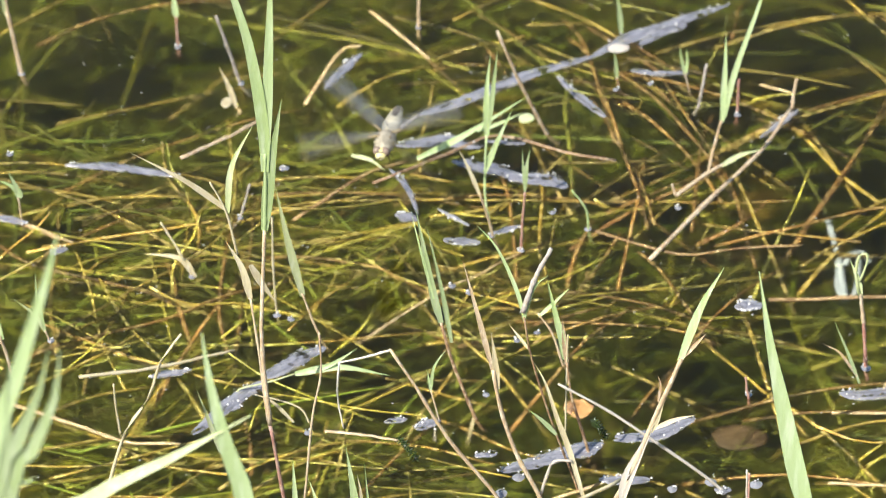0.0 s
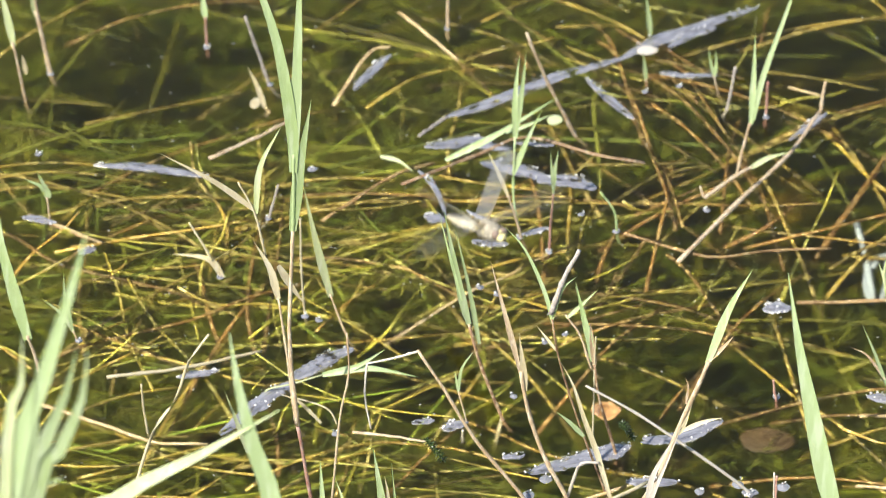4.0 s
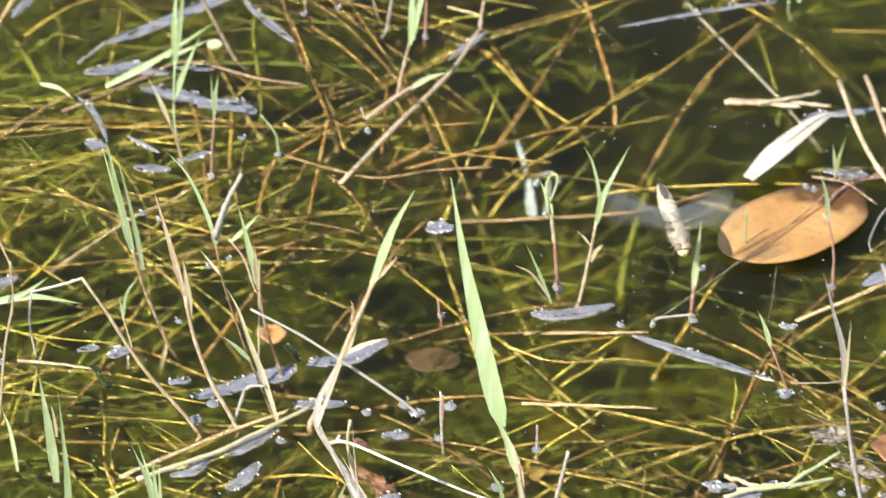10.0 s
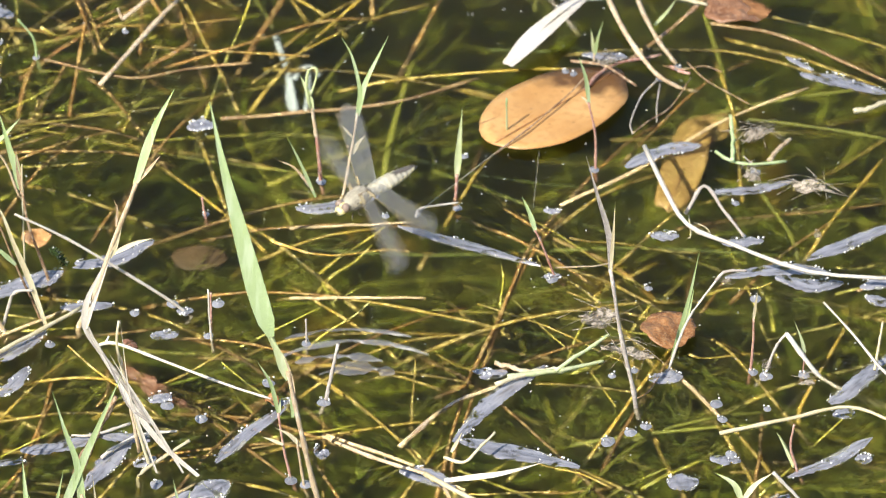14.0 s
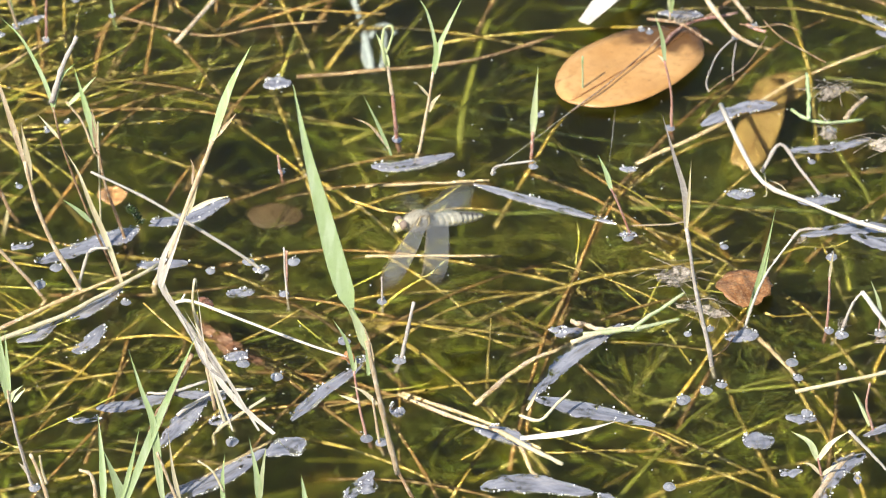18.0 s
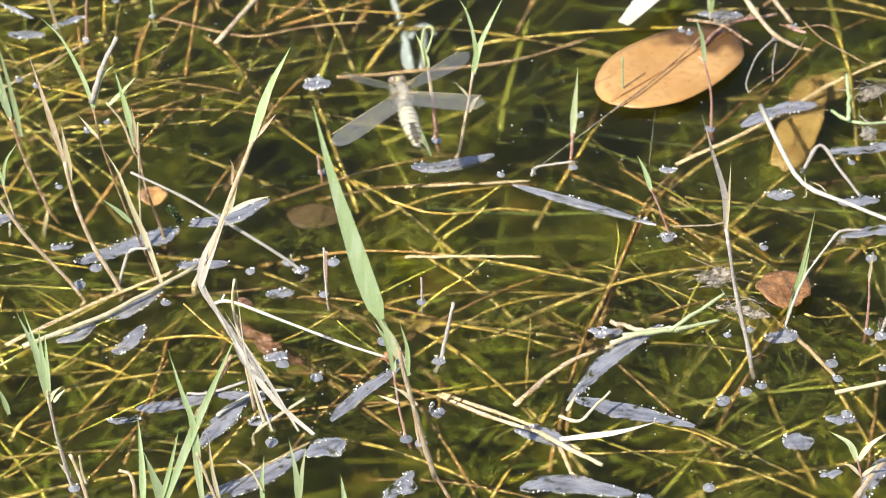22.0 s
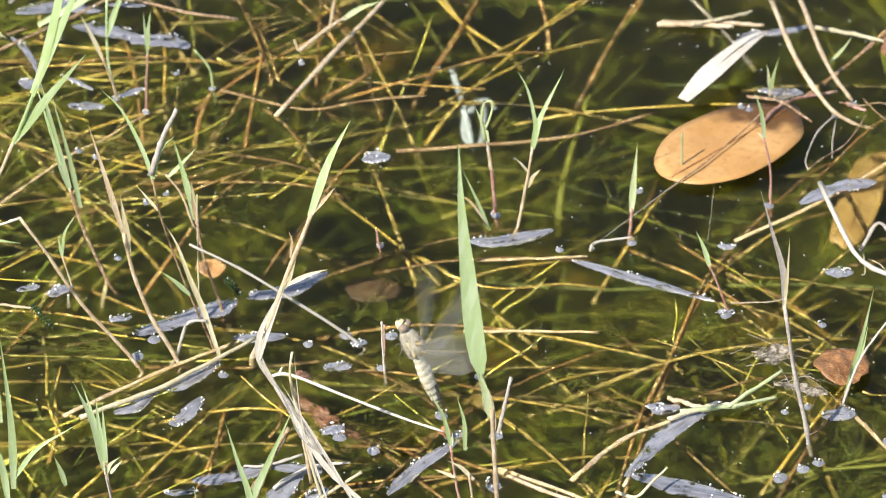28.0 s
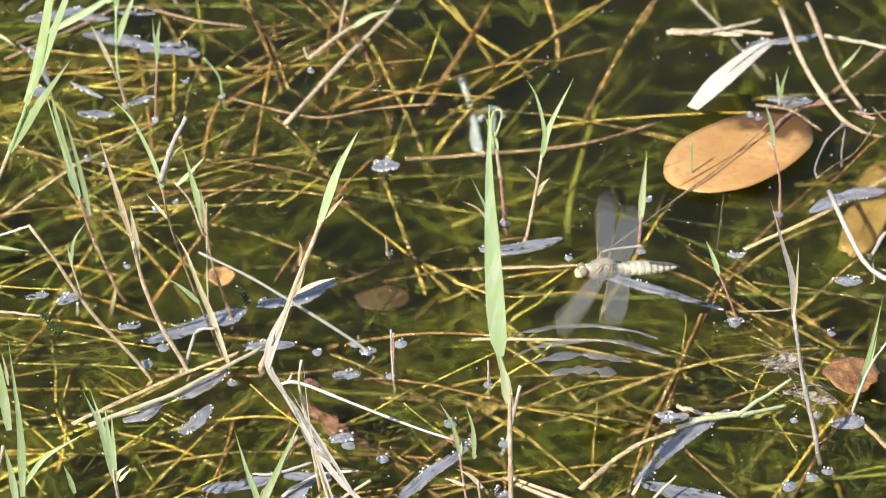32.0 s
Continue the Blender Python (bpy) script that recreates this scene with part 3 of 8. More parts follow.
def pad(name, mat, x, y, z, length, width, angle, label):
    """A flat leaf: pointed oval with a wavy rim, a midrib and side veins, slightly cupped."""
    seed, n, rings = random.uniform(0, 99), 36, 6
    thin = 0.5
    worn = mat in ("husk", "rust", "rot", "dark_leaf", "sunken_leaf", "wet_brown", "tan_leaf", "deep_leaf")
    frail, jag = (0.55 if mat in ("husk", "rot") else 0.10 if mat == "dark_leaf" else 0.13, 2.3) if worn else (0.07, 1.6)
    rough = (1.2 if mat in ("dark_leaf", "sunken_leaf", "deep_leaf") else 3.4) if worn else 0.7
    verts, faces = [], []
    for side in (0, 1):
        for j in range(rings + 1):
            s = j / rings
            for k in range(n):
                a = 2 * math.pi * k / n
                e = 1 + frail * (noise.noise((seed + math.cos(a) * jag, math.sin(a) * jag, 0)) + (0.5 * noise.noise((seed + math.cos(a) * 6, math.sin(a) * 6, 3)) if worn else 0)) * s
                px = math.cos(a) * length / 2 * (0.8 if frail > 0.5 else 1.0) * s * e
                py = math.sin(a) * width / 2 * (0.62 if frail > 0.5 else 1.0) * s * e * (1 + (-0.05 if mat == "orange_leaf" else -0.12) * math.cos(a))
                if mat == "orange_leaf":
                    # blunt at the stalk end, drawn to a point at the other
                    py *= 1 - 0.26 * max(0.0, math.cos(a)) ** 3
                    px *= 1 + 0.03 * max(0.0, math.cos(a)) ** 6
                pz = rough * (noise.noise((seed + px * 0.06, py * 0.06, 0)) + (0.6 * noise.noise((seed + px * 0.22, py * 0.22, 5)) if worn else 0)) + 0.0012 * py * py - side * thin
                verts.append((px * MM, py * MM, pz * MM))
    row = n
    half = (rings + 1) * row
    for j in range(rings):
        for k in range(n):
            a, b = j * row + k, j * row + (k + 1) % n
            faces.append((a, a + row, b + row, b))
            faces.append((half + a, half + b, half + b + row, half + a + row))
    for k in range(n):
        a, b = rings * row + k, rings * row + (k + 1) % n
        faces.append((a, half + a, half + b, b))
    ob = new(name, mesh_of(name, verts, faces, mat))
    # the lily leaf lies with its far rim under the water
    ob.matrix_basis = pose(x * MM, y * MM, z * MM, random.uniform(-2, 2), random.uniform(-2, 2), angle) if mat != "orange_leaf" else pose(x * MM, y * MM, 0.0014, -3.2, 1.6, angle)
    tagged(ob, label, "leaf")
    if mat == "husk":
        for _ in range(11):
            a, le = random.gauss(0, 0.7), random.uniform(0.4, 1.5) * length
            x0, y0 = random.uniform(-0.35, 0.35) * length, random.uniform(-0.45, 0.45) * width
            v, f = tube_data(((x0 - math.cos(a) * le / 2, y0 - math.sin(a) * le / 2, 0.6), (x0, y0 + random.uniform(-3, 3), random.uniform(1, 3.5)), (x0 + math.cos(a) * le / 2, y0 + math.sin(a) * le / 2, random.uniform(0, 2.5))), random.uniform(0.15, 0.4), 0.6, 4, 6, 0.3)
            part("fibre", mesh_of("fibre", v, f, "husk"), ob)
    if length > 30:
        v, f = tube_data(((-length * 0.49, 0, 0.4), (0, 0, 0.3), (length * 0.47, 0, 0.4)), 0.5, 0.5, 5, 8, 0.05)
        part("midrib", mesh_of("midrib", v, f, "rust"), ob)
    return ob


def white_husk(a, b, width):
    """A long bleached folded leaf: two blades side by side with a dark crease between."""
    ob = new("dead_leaf")
    ob.location = Vector(a) * MM
    tagged(ob, "long bleached white folded leaf lying on the water", "leaf")
    d = Vector(b) - Vector(a)
    off = Vector((-d.y, d.x, 0)).normalized() * width * 0.19
    for s in (1, -1):
        v, f = blade_data((off * s * 0.4, d * 0.35 + off * s + Vector((0, 0, 3)), d * 0.8 + off * s * 0.8 + Vector((0, 0, 3)), d * 1.05 + off * 0.1 * s), width * 0.45, 14, 0.6, None, None, Vector((-0.25, -0.35, 0.9)))
        part("leaf_half", mesh_of("leaf_half", v, f, "bleached"), ob)


# ---- water and bed ----
def sheet(name, z, mat, label, category, half=60.0):
    xs = [-half, -0.9, 0.9, half]
    ys = [1.2 - half, 1.2, 3.2, 2 + half]
    verts = [(x, y, z) for y in ys for x in xs]
    faces = [(j * 4 + i, j * 4 + i + 1, j * 4 + i + 5, j * 4 + i + 4) for j in range(3) for i in range(3)]
    return tagged(new(name, mesh_of(name, verts, faces, mat)), label, category, kind="structure")


def bed():
    """The pond bed: uneven mud near by, flat far out."""
    n = 60
    verts, faces = [], []
    for j in range(n + 1):
        for i in range(n + 1):
            x, y = (i / n * 2 - 1), (j / n * 2 - 1)
            gx, gy = x * 0.9 + 60 * max(0, abs(x) - 0.92) ** 1.0 * (1 if x > 0 else -1) * 12, 2.15 + y * 1.0 + 60 * max(0, abs(y) - 0.92) * (1 if y > 0 else -1) * 12
            verts.append((gx, gy, -0.13 + 0.03 * noise.fractal((gx * 6, gy * 6, 0), 1.0, 2.0, 4)))
    for j in range(n):
        for i in range(n):
            a = j * (n + 1) + i
            faces.append((a, a + 1, a + n + 2, a + n + 1))
    tagged(new("ground", mesh_of("ground", verts, faces, "mud")), "dark mud bed of the pond", "pond bed", kind="structure")


sheet("water", 0.0, "water", "clear still pond water with small waves", "water").visible_shadow = False
for i, z in enumerate((-0.021, -0.046)):
    sheet("water_%d" % (i + 2), z, "murk", "silty greenish layer of pond water", "water")
bed()

# ---- plants, stalks and strips, west to east ----
blue_stalk = tagged(new('drowned_stalk'), 'pale blue bent drowned stalk under the surface', 'stalk')
p = plant('reed', -350.9, 2352.2, 'thin tan reed stem standing in water')
stem(p, 'tan', 1.6, (0, 0, 0), (-2, -0.3, 12.5), (-5.5, -0.8, 36.1), (-6.9, -1, 50.7))
p = plant('grass_shoot', -284.8, 2381.1, 'short green shoot on reddish stem above water')
stem(p, 'red', 1.4, (0, 0, 0), (-0.4, 0, 14.8))
leaf(p, 'green', 3.2, (-0.4, 0, 14.2), (-1.2, -0.1, 22.2), (-1.9, -0.2, 35.5))
p = plant('stick', -253.8, 2350.2, 'grey-white dead stick stub standing in water')
stem(p, 'grey', 1.9, (0, 0, 0), (-4.8, -0.5, 17.8), (-10.1, -1.1, 36))
p = plant('dead_stalk', -254, 2331.7, 'pale cream dried leaf pod at the water')
leaf(p, 'cream', 2.8, (0, 0, 0), (-3.2, -0.4, 11.3), (-7.2, -0.8, 21.3))
leaf(p, 'tan', 1.9, (0, 0, 0), (1.6, 0.2, -4.5), (-0.7, -0.1, -9.4))
p = plant('reed', -199.3, 2014.2, 'tall green reed with long blades and tan stem')
tall_reed = p
stem(p, 'red', 2.1, (0, 0, 0), (-4.6, -0.5, 21.8), (-9.5, -0.9, 57.5))
stem(p, 'tan', 2.1, (-9.5, -0.9, 57.5), (-12.1, -1.2, 98.5), (-10.2, -1, 149.2))
side_leaf = leaf(p, 'green', 5.1, (-10.2, -1, 149.2), (-7.1, -0.7, 179.7), (-2.8, -0.3, 208.7))
stem(p, 'green', 1.9, (-10.2, -0.6, 147), (-9.6, -0.6, 165), (-9.4, -0.6, 184))
leaf(p, 'green', 5.2, (-9.6, -1, 176), (-10, -1, 197), (-14.7, -1.5, 233.2), (-22.5, -2.2, 263.2), (-33.2, -3.3, 302.7))
leaf(p, 'green', 4.6, (-9.3, -0.9, 177.1), (-8.4, -0.8, 202.7), (-7.1, -0.7, 233), (-6.2, -0.6, 258), (-4.6, -0.5, 304.5))
p = plant('dead_stalk', -218, 2095.1, 'dead cream reed with folded dry leaves')
stem(p, 'tan', 1.4, (0, 0, 0), (-3.3, -0.3, 36), (-6.2, -0.6, 61.6))
leaf(p, 'cream', 3.5, (-6.2, -0.6, 61), (-9.3, -1, 76.2), (-15.4, -1.6, 89.2))
stem(p, 'cream', 1.2, (-11, -1.1, 83.1), (-15.1, -1.6, 103.5), (-21.3, -2.2, 118))
leaf(p, 'cream', 2.8, (-14.6, -1.5, 104.3), (-30.4, -3.2, 118.2), (-52.1, -5.4, 132.4))
leaf(p, 'cream', 3.5, (-5.9, -0.6, 77.5), (-1.1, -0.1, 67.8), (4.2, 0.4, 58.8))
leaf(p, 'pale', 3, (-14.6, -1.5, 102.7), (-12.4, -1.3, 125), (-3.8, -0.4, 144.3))
p = plant('reed', -201.9, 2156.2, 'green reed blade on thin brown stem')
stem(p, 'tan', 1.2, (0, 0, 0), (-3.8, -0.4, 11.5), (-7.2, -0.7, 22.9))
leaf(p, 'pale', 3.9, (-7, -0.7, 21.7), (-12.6, -1.2, 48.3), (-17.5, -1.6, 76.2))
p = plant('dead_stalk', -221.6, 2173.1, 'thin cream dead reed stem in water')
stem(p, 'cream', 1.2, (0, 0, 0), (-1.1, -0.1, 21.7), (-1.3, -0.1, 48.5))
p = plant('stick', -243.8, 2243.5, 'small grey stub standing in water')
stem(p, 'grey', 1.4, (0, 0, 0), (4.4, 0.5, 17.8))
p = plant('dead_stalk', -258.3, 2197.7, 'dry cream leaf curled at the water')
leaf(p, 'cream', 3.2, (0, 0, 0), (-6.4, -0.7, 10), (-21.4, -2.5, 13.1))
stem(p, 'cream', 1.2, (-4.7, -0.6, 9.4), (-9.2, -1.1, 19.5), (-13.9, -1.6, 28.5))
p = plant('grass_shoot', -337.1, 2237.2, 'small green shoot with two short leaves')
stem(p, 'tan', 0.9, (0, 0, 0), (-0.8, -0.1, 11))
leaf(p, 'green', 3.5, (-0.3, 0, 10.4), (-1.3, -0.2, 15.4), (-4.8, -0.7, 24.5))
leaf(p, 'green', 2.1, (-0.3, 0, 11), (-3.6, -0.5, 17), (-10.1, -1.5, 20.8))
p = plant('grass_shoot', -314, 2146.6, 'small green shoot with forked thin leaves')
stem(p, 'tan', 0.9, (0, 0, 0), (-1.7, -0.2, 5.5))
leaf(p, 'green', 1.9, (-1.7, -0.2, 4.9), (-4.3, -0.6, 21.6), (-4.7, -0.7, 35.4))
leaf(p, 'pale', 1.6, (-1.7, -0.2, 4.9), (-6.4, -0.9, 14.6), (-14.2, -2.1, 22.4))
p = plant('grass_tuft', -262, 1552, 'clump of broad green blades on the near bank')
leaf(p, 'green', 8.2, (0, 0, 0), (5, 4, 240), (10.5, 8, 350.2), (23, 8, 395.7), (33, 8, 430.9), (37.6, 8, 449.5))
leaf(p, 'green', 7.6, (0, 0, 0), (8, 4, 240), (14.2, 8, 350.4), (22.1, 8, 371.2), (29.5, 8, 390.6), (33.3, 8, 407))
leaf(p, 'green', 8.0, (0, 0, 0), (10, 4, 240), (18, 8, 350.6), (26.5, 8, 368.7), (34.3, 8, 388.2), (36.7, 8, 406.6))
leaf(p, 'green', 6.2, (0, 0, 0), (9, 4, 240), (16.9, 8, 350.6), (19.6, 8, 376.5), (21, 8, 401))
leaf(p, 'pale', 5.0, (0, 0, 0), (4, 4, 240), (10.9, 8, 370.6), (15.8, 8, 392.6), (16.9, 8, 411.5))
leaf(p, 'green', 3.2, (0, 0, 0), (11, 4, 240), (20.2, 8, 350.8), (23.8, 8, 356.2), (28, 8, 359.2))
p = plant('grass_tuft', -288.8, 1690.6, 'broad green blades leaning out from the bank')
bank_blade = leaf(p, 'pale', 7.6, (0, 0, 0), (20.4, 3.5, 214.4), (49.7, 8.5, 247.6), (78.1, 13.3, 263.6), (105.2, 18, 279.4))
leaf(p, 'green', 8.8, (0, 0, 0), (91.7, 15.7, 206.5), (103.6, 17.7, 236.4), (96.8, 16.5, 267.3), (92.1, 15.7, 293), (89.8, 15.3, 313.6))
p = plant('dead_stalk', -277.9, 2051, 'thin curved pale green stalk over water')
stem(p, 'cream', 1.6, (0, 0, 0), (6.8, 0.9, 23.4), (16.2, 2.2, 39.6), (21.8, 3, 57.2), (29.9, 4, 70.2))
p = plant('dead_stalk', -277.5, 2083.9, 'thin dry stalk standing in water')
stem(p, 'cream', 1.2, (0, 0, 0), (-1.4, -0.2, 13), (-2, -0.3, 24.3))
p = plant('dead_stalk', -235.6, 2073.3, 'pale dry leaf over the water')
leaf(p, 'pale', 2.3, (0, 0, 0), (-4.2, -0.5, 15.6), (-8.8, -1, 31.1))
p = plant('grass_shoot', -207.7, 2095.8, 'curled cream leaf over the water')
leaf(p, 'cream', 1.6, (0, 0, 0), (-8.5, -0.8, 10.4), (-16.9, -1.7, 15.3))
stem(p, 'cream', 0.9, (6.9, 0.7, -2.1), (2.4, 0.2, 7.3), (-11.2, -1.1, 13.2))
p = plant('dead_stalk', -198.6, 2037, 'thin tan stalk standing in water')
stem(p, 'tan', 1.2, (0, 0, 0), (3.9, 0.4, 42.9), (7.8, 0.8, 66.1), (7.3, 0.7, 85.6))
p = plant('dead_stalk', -232.8, 2116.5, 'green leaf star on a low stalk')
stem(p, 'pale', 0.9, (0, 0, 0), (11.6, 1.3, 3.6), (23.6, 2.6, 7.8))
leaf(p, 'green', 3.5, (23.6, 2.6, 7.8), (41.7, 4.6, 10.6), (62.4, 6.9, 5.8))
leaf(p, 'green', 2.8, (23.6, 2.6, 7.8), (37.1, 4.1, 11.3), (49.1, 5.4, 19.7))
p = plant('dead_stalk', -119.6, 2045.4, 'bent white and tan dead stalk')
stem(p, 'tan', 1.9, (0, 0, 0), (-22.1, -1.3, 33.2), (-33.2, -1.9, 55.2), (-44.3, -2.6, 75.2))
stem(p, 'white', 1.4, (-44.3, -2.6, 74.7), (-53.6, -3.1, 71.4), (-64.3, -3.8, 68.6))
stem(p, 'white', 1.2, (-64.3, -3.8, 68.6), (-65.2, -3.8, 52.8), (-62.9, -3.7, 36.9))
p = plant('grass_shoot', -148.4, 2100.9, 'small thin green shoot')
stem(p, 'tan', 0.9, (0, 0, 0), (-3.6, -0.3, 15.5))
leaf(p, 'green', 1.4, (-3.6, -0.3, 15), (-2.2, -0.2, 26.7), (3, 0.2, 35.9))
leaf(p, 'green', 1.2, (-3.6, -0.3, 15), (-5, -0.4, 25.3))
p = plant('reed', -133.8, 2103.1, 'green reed with two blades on brown stem')
stem(p, 'brown', 1.9, (0, 0, 0), (-3.9, -0.2, 11.3), (-9.6, -0.6, 28.7), (-14, -0.9, 47.6))
leaf(p, 'green', 3.6, (-14, -0.9, 47.6), (-16.9, -1.1, 60.6), (-20.9, -1.3, 83.9), (-24, -1.5, 102.3))
leaf(p, 'green', 1.3, (-16.9, -1.1, 59.2), (-21.8, -1.4, 81.1), (-25.8, -1.6, 100.7))
leaf(p, 'cream', 1.9, (-0.9, -0.1, 1.1), (-2.5, -0.2, -13.6), (-4.4, -0.3, -31.3))
p = plant('dead_stalk', -103.9, 2048.8, 'tan dead reed with split sheath')
stem(p, 'tan', 2.3, (0, 0, 0), (-10.5, -0.5, 23.9), (-16.7, -0.8, 45.9), (-19.6, -1, 63.6))
leaf(p, 'tan', 2.6, (-19.6, -1, 62.8), (-25.5, -1.3, 89.3), (-31.7, -1.6, 116))
leaf(p, 'cream', 3.2, (-17.8, -0.9, 54.1), (-18.8, -1, 67.7), (-20.4, -1, 81.8))
p = plant('grass_shoot', -89.9, 2057.4, 'thin green grass with long narrow leaves')
stem(p, 'brown', 1.2, (0, 0, 0), (-8.6, -0.4, 26.6), (-18.5, -0.8, 62.3), (-21.8, -1, 83.4))
leaf(p, 'green', 1.9, (-21.6, -0.9, 81.3), (-24.8, -1.1, 96), (-32.6, -1.4, 116), (-40.6, -1.8, 126.8))
leaf(p, 'green', 1.4, (-21.8, -1, 82.6), (-17.9, -0.8, 97.5), (-12.4, -0.5, 103.8))
stem(p, 'grey', 2.6, (-22.3, -1, 86.1), (-17.5, -0.8, 102.3), (-11.4, -0.5, 116.3))
leaf(p, 'cream', 1.4, (-19.9, -0.9, 68.2), (-28, -1.2, 80.3))
p = plant('reed', -86.8, 2083.3, 'green reed blade with tan sheath')
stem(p, 'brown', 1.6, (0, 0, 0), (-6.9, -0.3, 26.5), (-9.1, -0.4, 44))
leaf(p, 'tan', 2.6, (-9.1, -0.4, 43.1), (-10.3, -0.4, 55.5), (-11.1, -0.5, 64.8))
leaf(p, 'green', 3.2, (-10.3, -0.4, 52.2), (-13.4, -0.6, 65.1), (-17.1, -0.7, 83.6))
stem(p, 'cream', 0.9, (-9.4, -0.4, 7.7), (-9.1, -0.4, 39), (-8.8, -0.4, 57.7))
p = plant('dead_stalk', -87.3, 2052.2, 'long white dead leaf standing in water')
leaf(p, 'cream', 2.6, (0, 0, 0), (-5.6, -0.2, 22.2), (-11, -0.5, 39.3), (-15.4, -0.7, 55.1), (-20.4, -0.9, 66))
leaf(p, 'green', 2.1, (-10.9, -0.5, 30.5), (-16.6, -0.7, 37.3), (-22.4, -1, 42.7))
p = plant('dead_stalk', -31.2, 2059.8, 'white dead stalk leaning across the reeds')
stem(p, 'white', 1.9, (0, 0, 0), (-31.3, -0.5, 26.2), (-50.7, -0.8, 40.4), (-67, -1, 50.3))
p = plant('dead_stalk', -104.7, 2051, 'short white bent stalk in water')
stem(p, 'white', 1.9, (0, 0, 0), (3.7, 0.2, 14), (6.6, 0.3, 18), (12.7, 0.6, 18))
p = plant('reed', -73.9, 2051.9, 'green reed blade on thick tan stem')
stem(p, 'tan', 2.8, (0, 0, 0), (6.4, 0.2, 13.7), (12.6, 0.5, 34.3), (20.2, 0.7, 56), (24.5, 0.9, 68.9))
leaf(p, 'green', 3.9, (24, 0.9, 67.8), (31.7, 1.1, 93.5), (40.4, 1.5, 112.7))
leaf(p, 'tan', 1.9, (24.5, 0.9, 68.9), (30.2, 1.1, 76), (34.1, 1.2, 81.3))
leaf(p, 'tan', 1.2, (15.8, 0.6, 47.9), (16.6, 0.6, 56.1), (15.4, 0.6, 60.8))
leaf(p, 'cream', 2.1, (14.4, 0.5, 34.8), (22.8, 0.8, 39.4), (30.7, 1.1, 41.8))
p = plant('dead_stalk', -26.2, 1951.5, 'white folded dead leaf standing in water')
leaf(p, 'white', 2.5, (0, 0, 0), (-14, -0.3, 16), (-24, -0.3, 33), (-31, -0.4, 49), (-37.7, -0.5, 62.5), (-41, -0.6, 72))
leaf(p, 'white', 3.0, (-36, -0.5, 60), (-41.7, -0.6, 73), (-41.2, -0.5, 84), (-37, -0.4, 95), (-33.5, -0.4, 103))
leaf(p, 'white', 2.0, (-41.7, -0.8, 72.3), (-40.1, -0.8, 79), (-36.1, -0.7, 91), (-30.5, -0.6, 109))
leaf(p, 'cream', 1.9, (-31.5, -0.4, 105.3), (-29, -0.4, 111.3), (-26.7, -0.4, 119.6))
leaf(p, 'white', 1.5, (-6, -0.3, 2), (-17, -0.3, 26), (-27, -0.4, 47), (-33, -0.4, 60))
leaf(p, 'grey', 1.4, (-18.3, -0.2, 26.6), (-26.6, -0.4, 35.8), (-31.5, -0.4, 50.5), (-37.6, -0.5, 66.2))
leaf(p, 'white', 1.2, (-16.2, -0.2, 2.1), (-23.7, -0.3, 30.2), (-26.4, -0.4, 45), (-28.5, -0.4, 75.9))
p = plant('reed', 32.9, 1891.5, 'tall broad green reed blade on tan stem')
broad_reed = p
stem(p, 'brown', 2.1, (0, 0, 0), (-7, 0.1, 14.2), (-12.8, 0.2, 26.5))
stem(p, 'tan', 2.5, (-12.8, 0.2, 25.1), (-17.6, 0.3, 46.2), (-22, 0.3, 68), (-25.4, 0.4, 86))
leaf(p, 'green', 7.8, (-31.6, 0.6, 100.5), (-37.2, 0.7, 120), (-43.4, 0.8, 146), (-48.9, 0.8, 170), (-54.2, 0.9, 198.1))
leaf(p, 'pale', 4.6, (-25, 0.4, 82.5), (-28.5, 0.5, 92), (-33.3, 0.6, 103.5))
leaf(p, 'pale', 2.6, (-26.8, 1.6, 88), (-33.6, 1.8, 104), (-42.6, 2, 127))
leaf(p, 'tan', 1.4, (-22.8, 0.4, 72), (-24.1, 0.4, 83.4), (-27.4, 0.4, 94))
p = plant('grass_shoot', 9.4, 1949.1, 'green shoot with narrow leaves on red stem')
stem(p, 'red', 1.4, (0, 0, 0), (-2.5, 0, 14.6), (-4.5, 0, 31.9))
leaf(p, 'green', 1.9, (-4.3, 0, 31.1), (-7.2, 0, 46.1), (-12.3, 0.1, 56.9))
leaf(p, 'pale', 1.4, (-4.1, 0, 31.9), (-3.6, 0, 38.4))
leaf(p, 'green', 2.1, (1.1, 0, 29.6), (0.8, 0, 43.2), (-1.9, 0, 55.4))
p = plant('dead_stalk', 14.6, 1944, 'dead cream reed stem in water')
stem(p, 'tan', 1.4, (0, 0, 0), (-2.1, 0, 17.1), (-2.5, 0, 22.6))
leaf(p, 'cream', 1.9, (-0.7, 0, 19.3), (-5.7, 0, 25.3), (-11.1, 0.1, 28.7))
leaf(p, 'cream', 1.6, (-7.9, 0.1, 20.4), (-12.2, 0.1, 22.7), (-15.9, 0.1, 24.4))
p = plant('reed', -88.2, 2366, 'short green blade among reeds')
leaf(p, 'green', 2.1, (0, 0, 0), (-0.6, 0, 7.4), (-1.5, -0.1, 15.3))
stem(p, 'red', 1.2, (0.6, 0, -5.9), (0, 0, 0.6))
p = plant('dead_stalk', -87.9, 2403.8, 'short green blade tip over stalks')
leaf(p, 'green', 2.6, (0, 0, 0), (-1.2, 0, 11.9), (-2.8, -0.1, 23.6))
p = plant('grass_shoot', -55.9, 2357.9, 'small green forked shoot')
stem(p, 'tan', 0.9, (0, 0, 0), (-2.2, -0.1, 9.4))
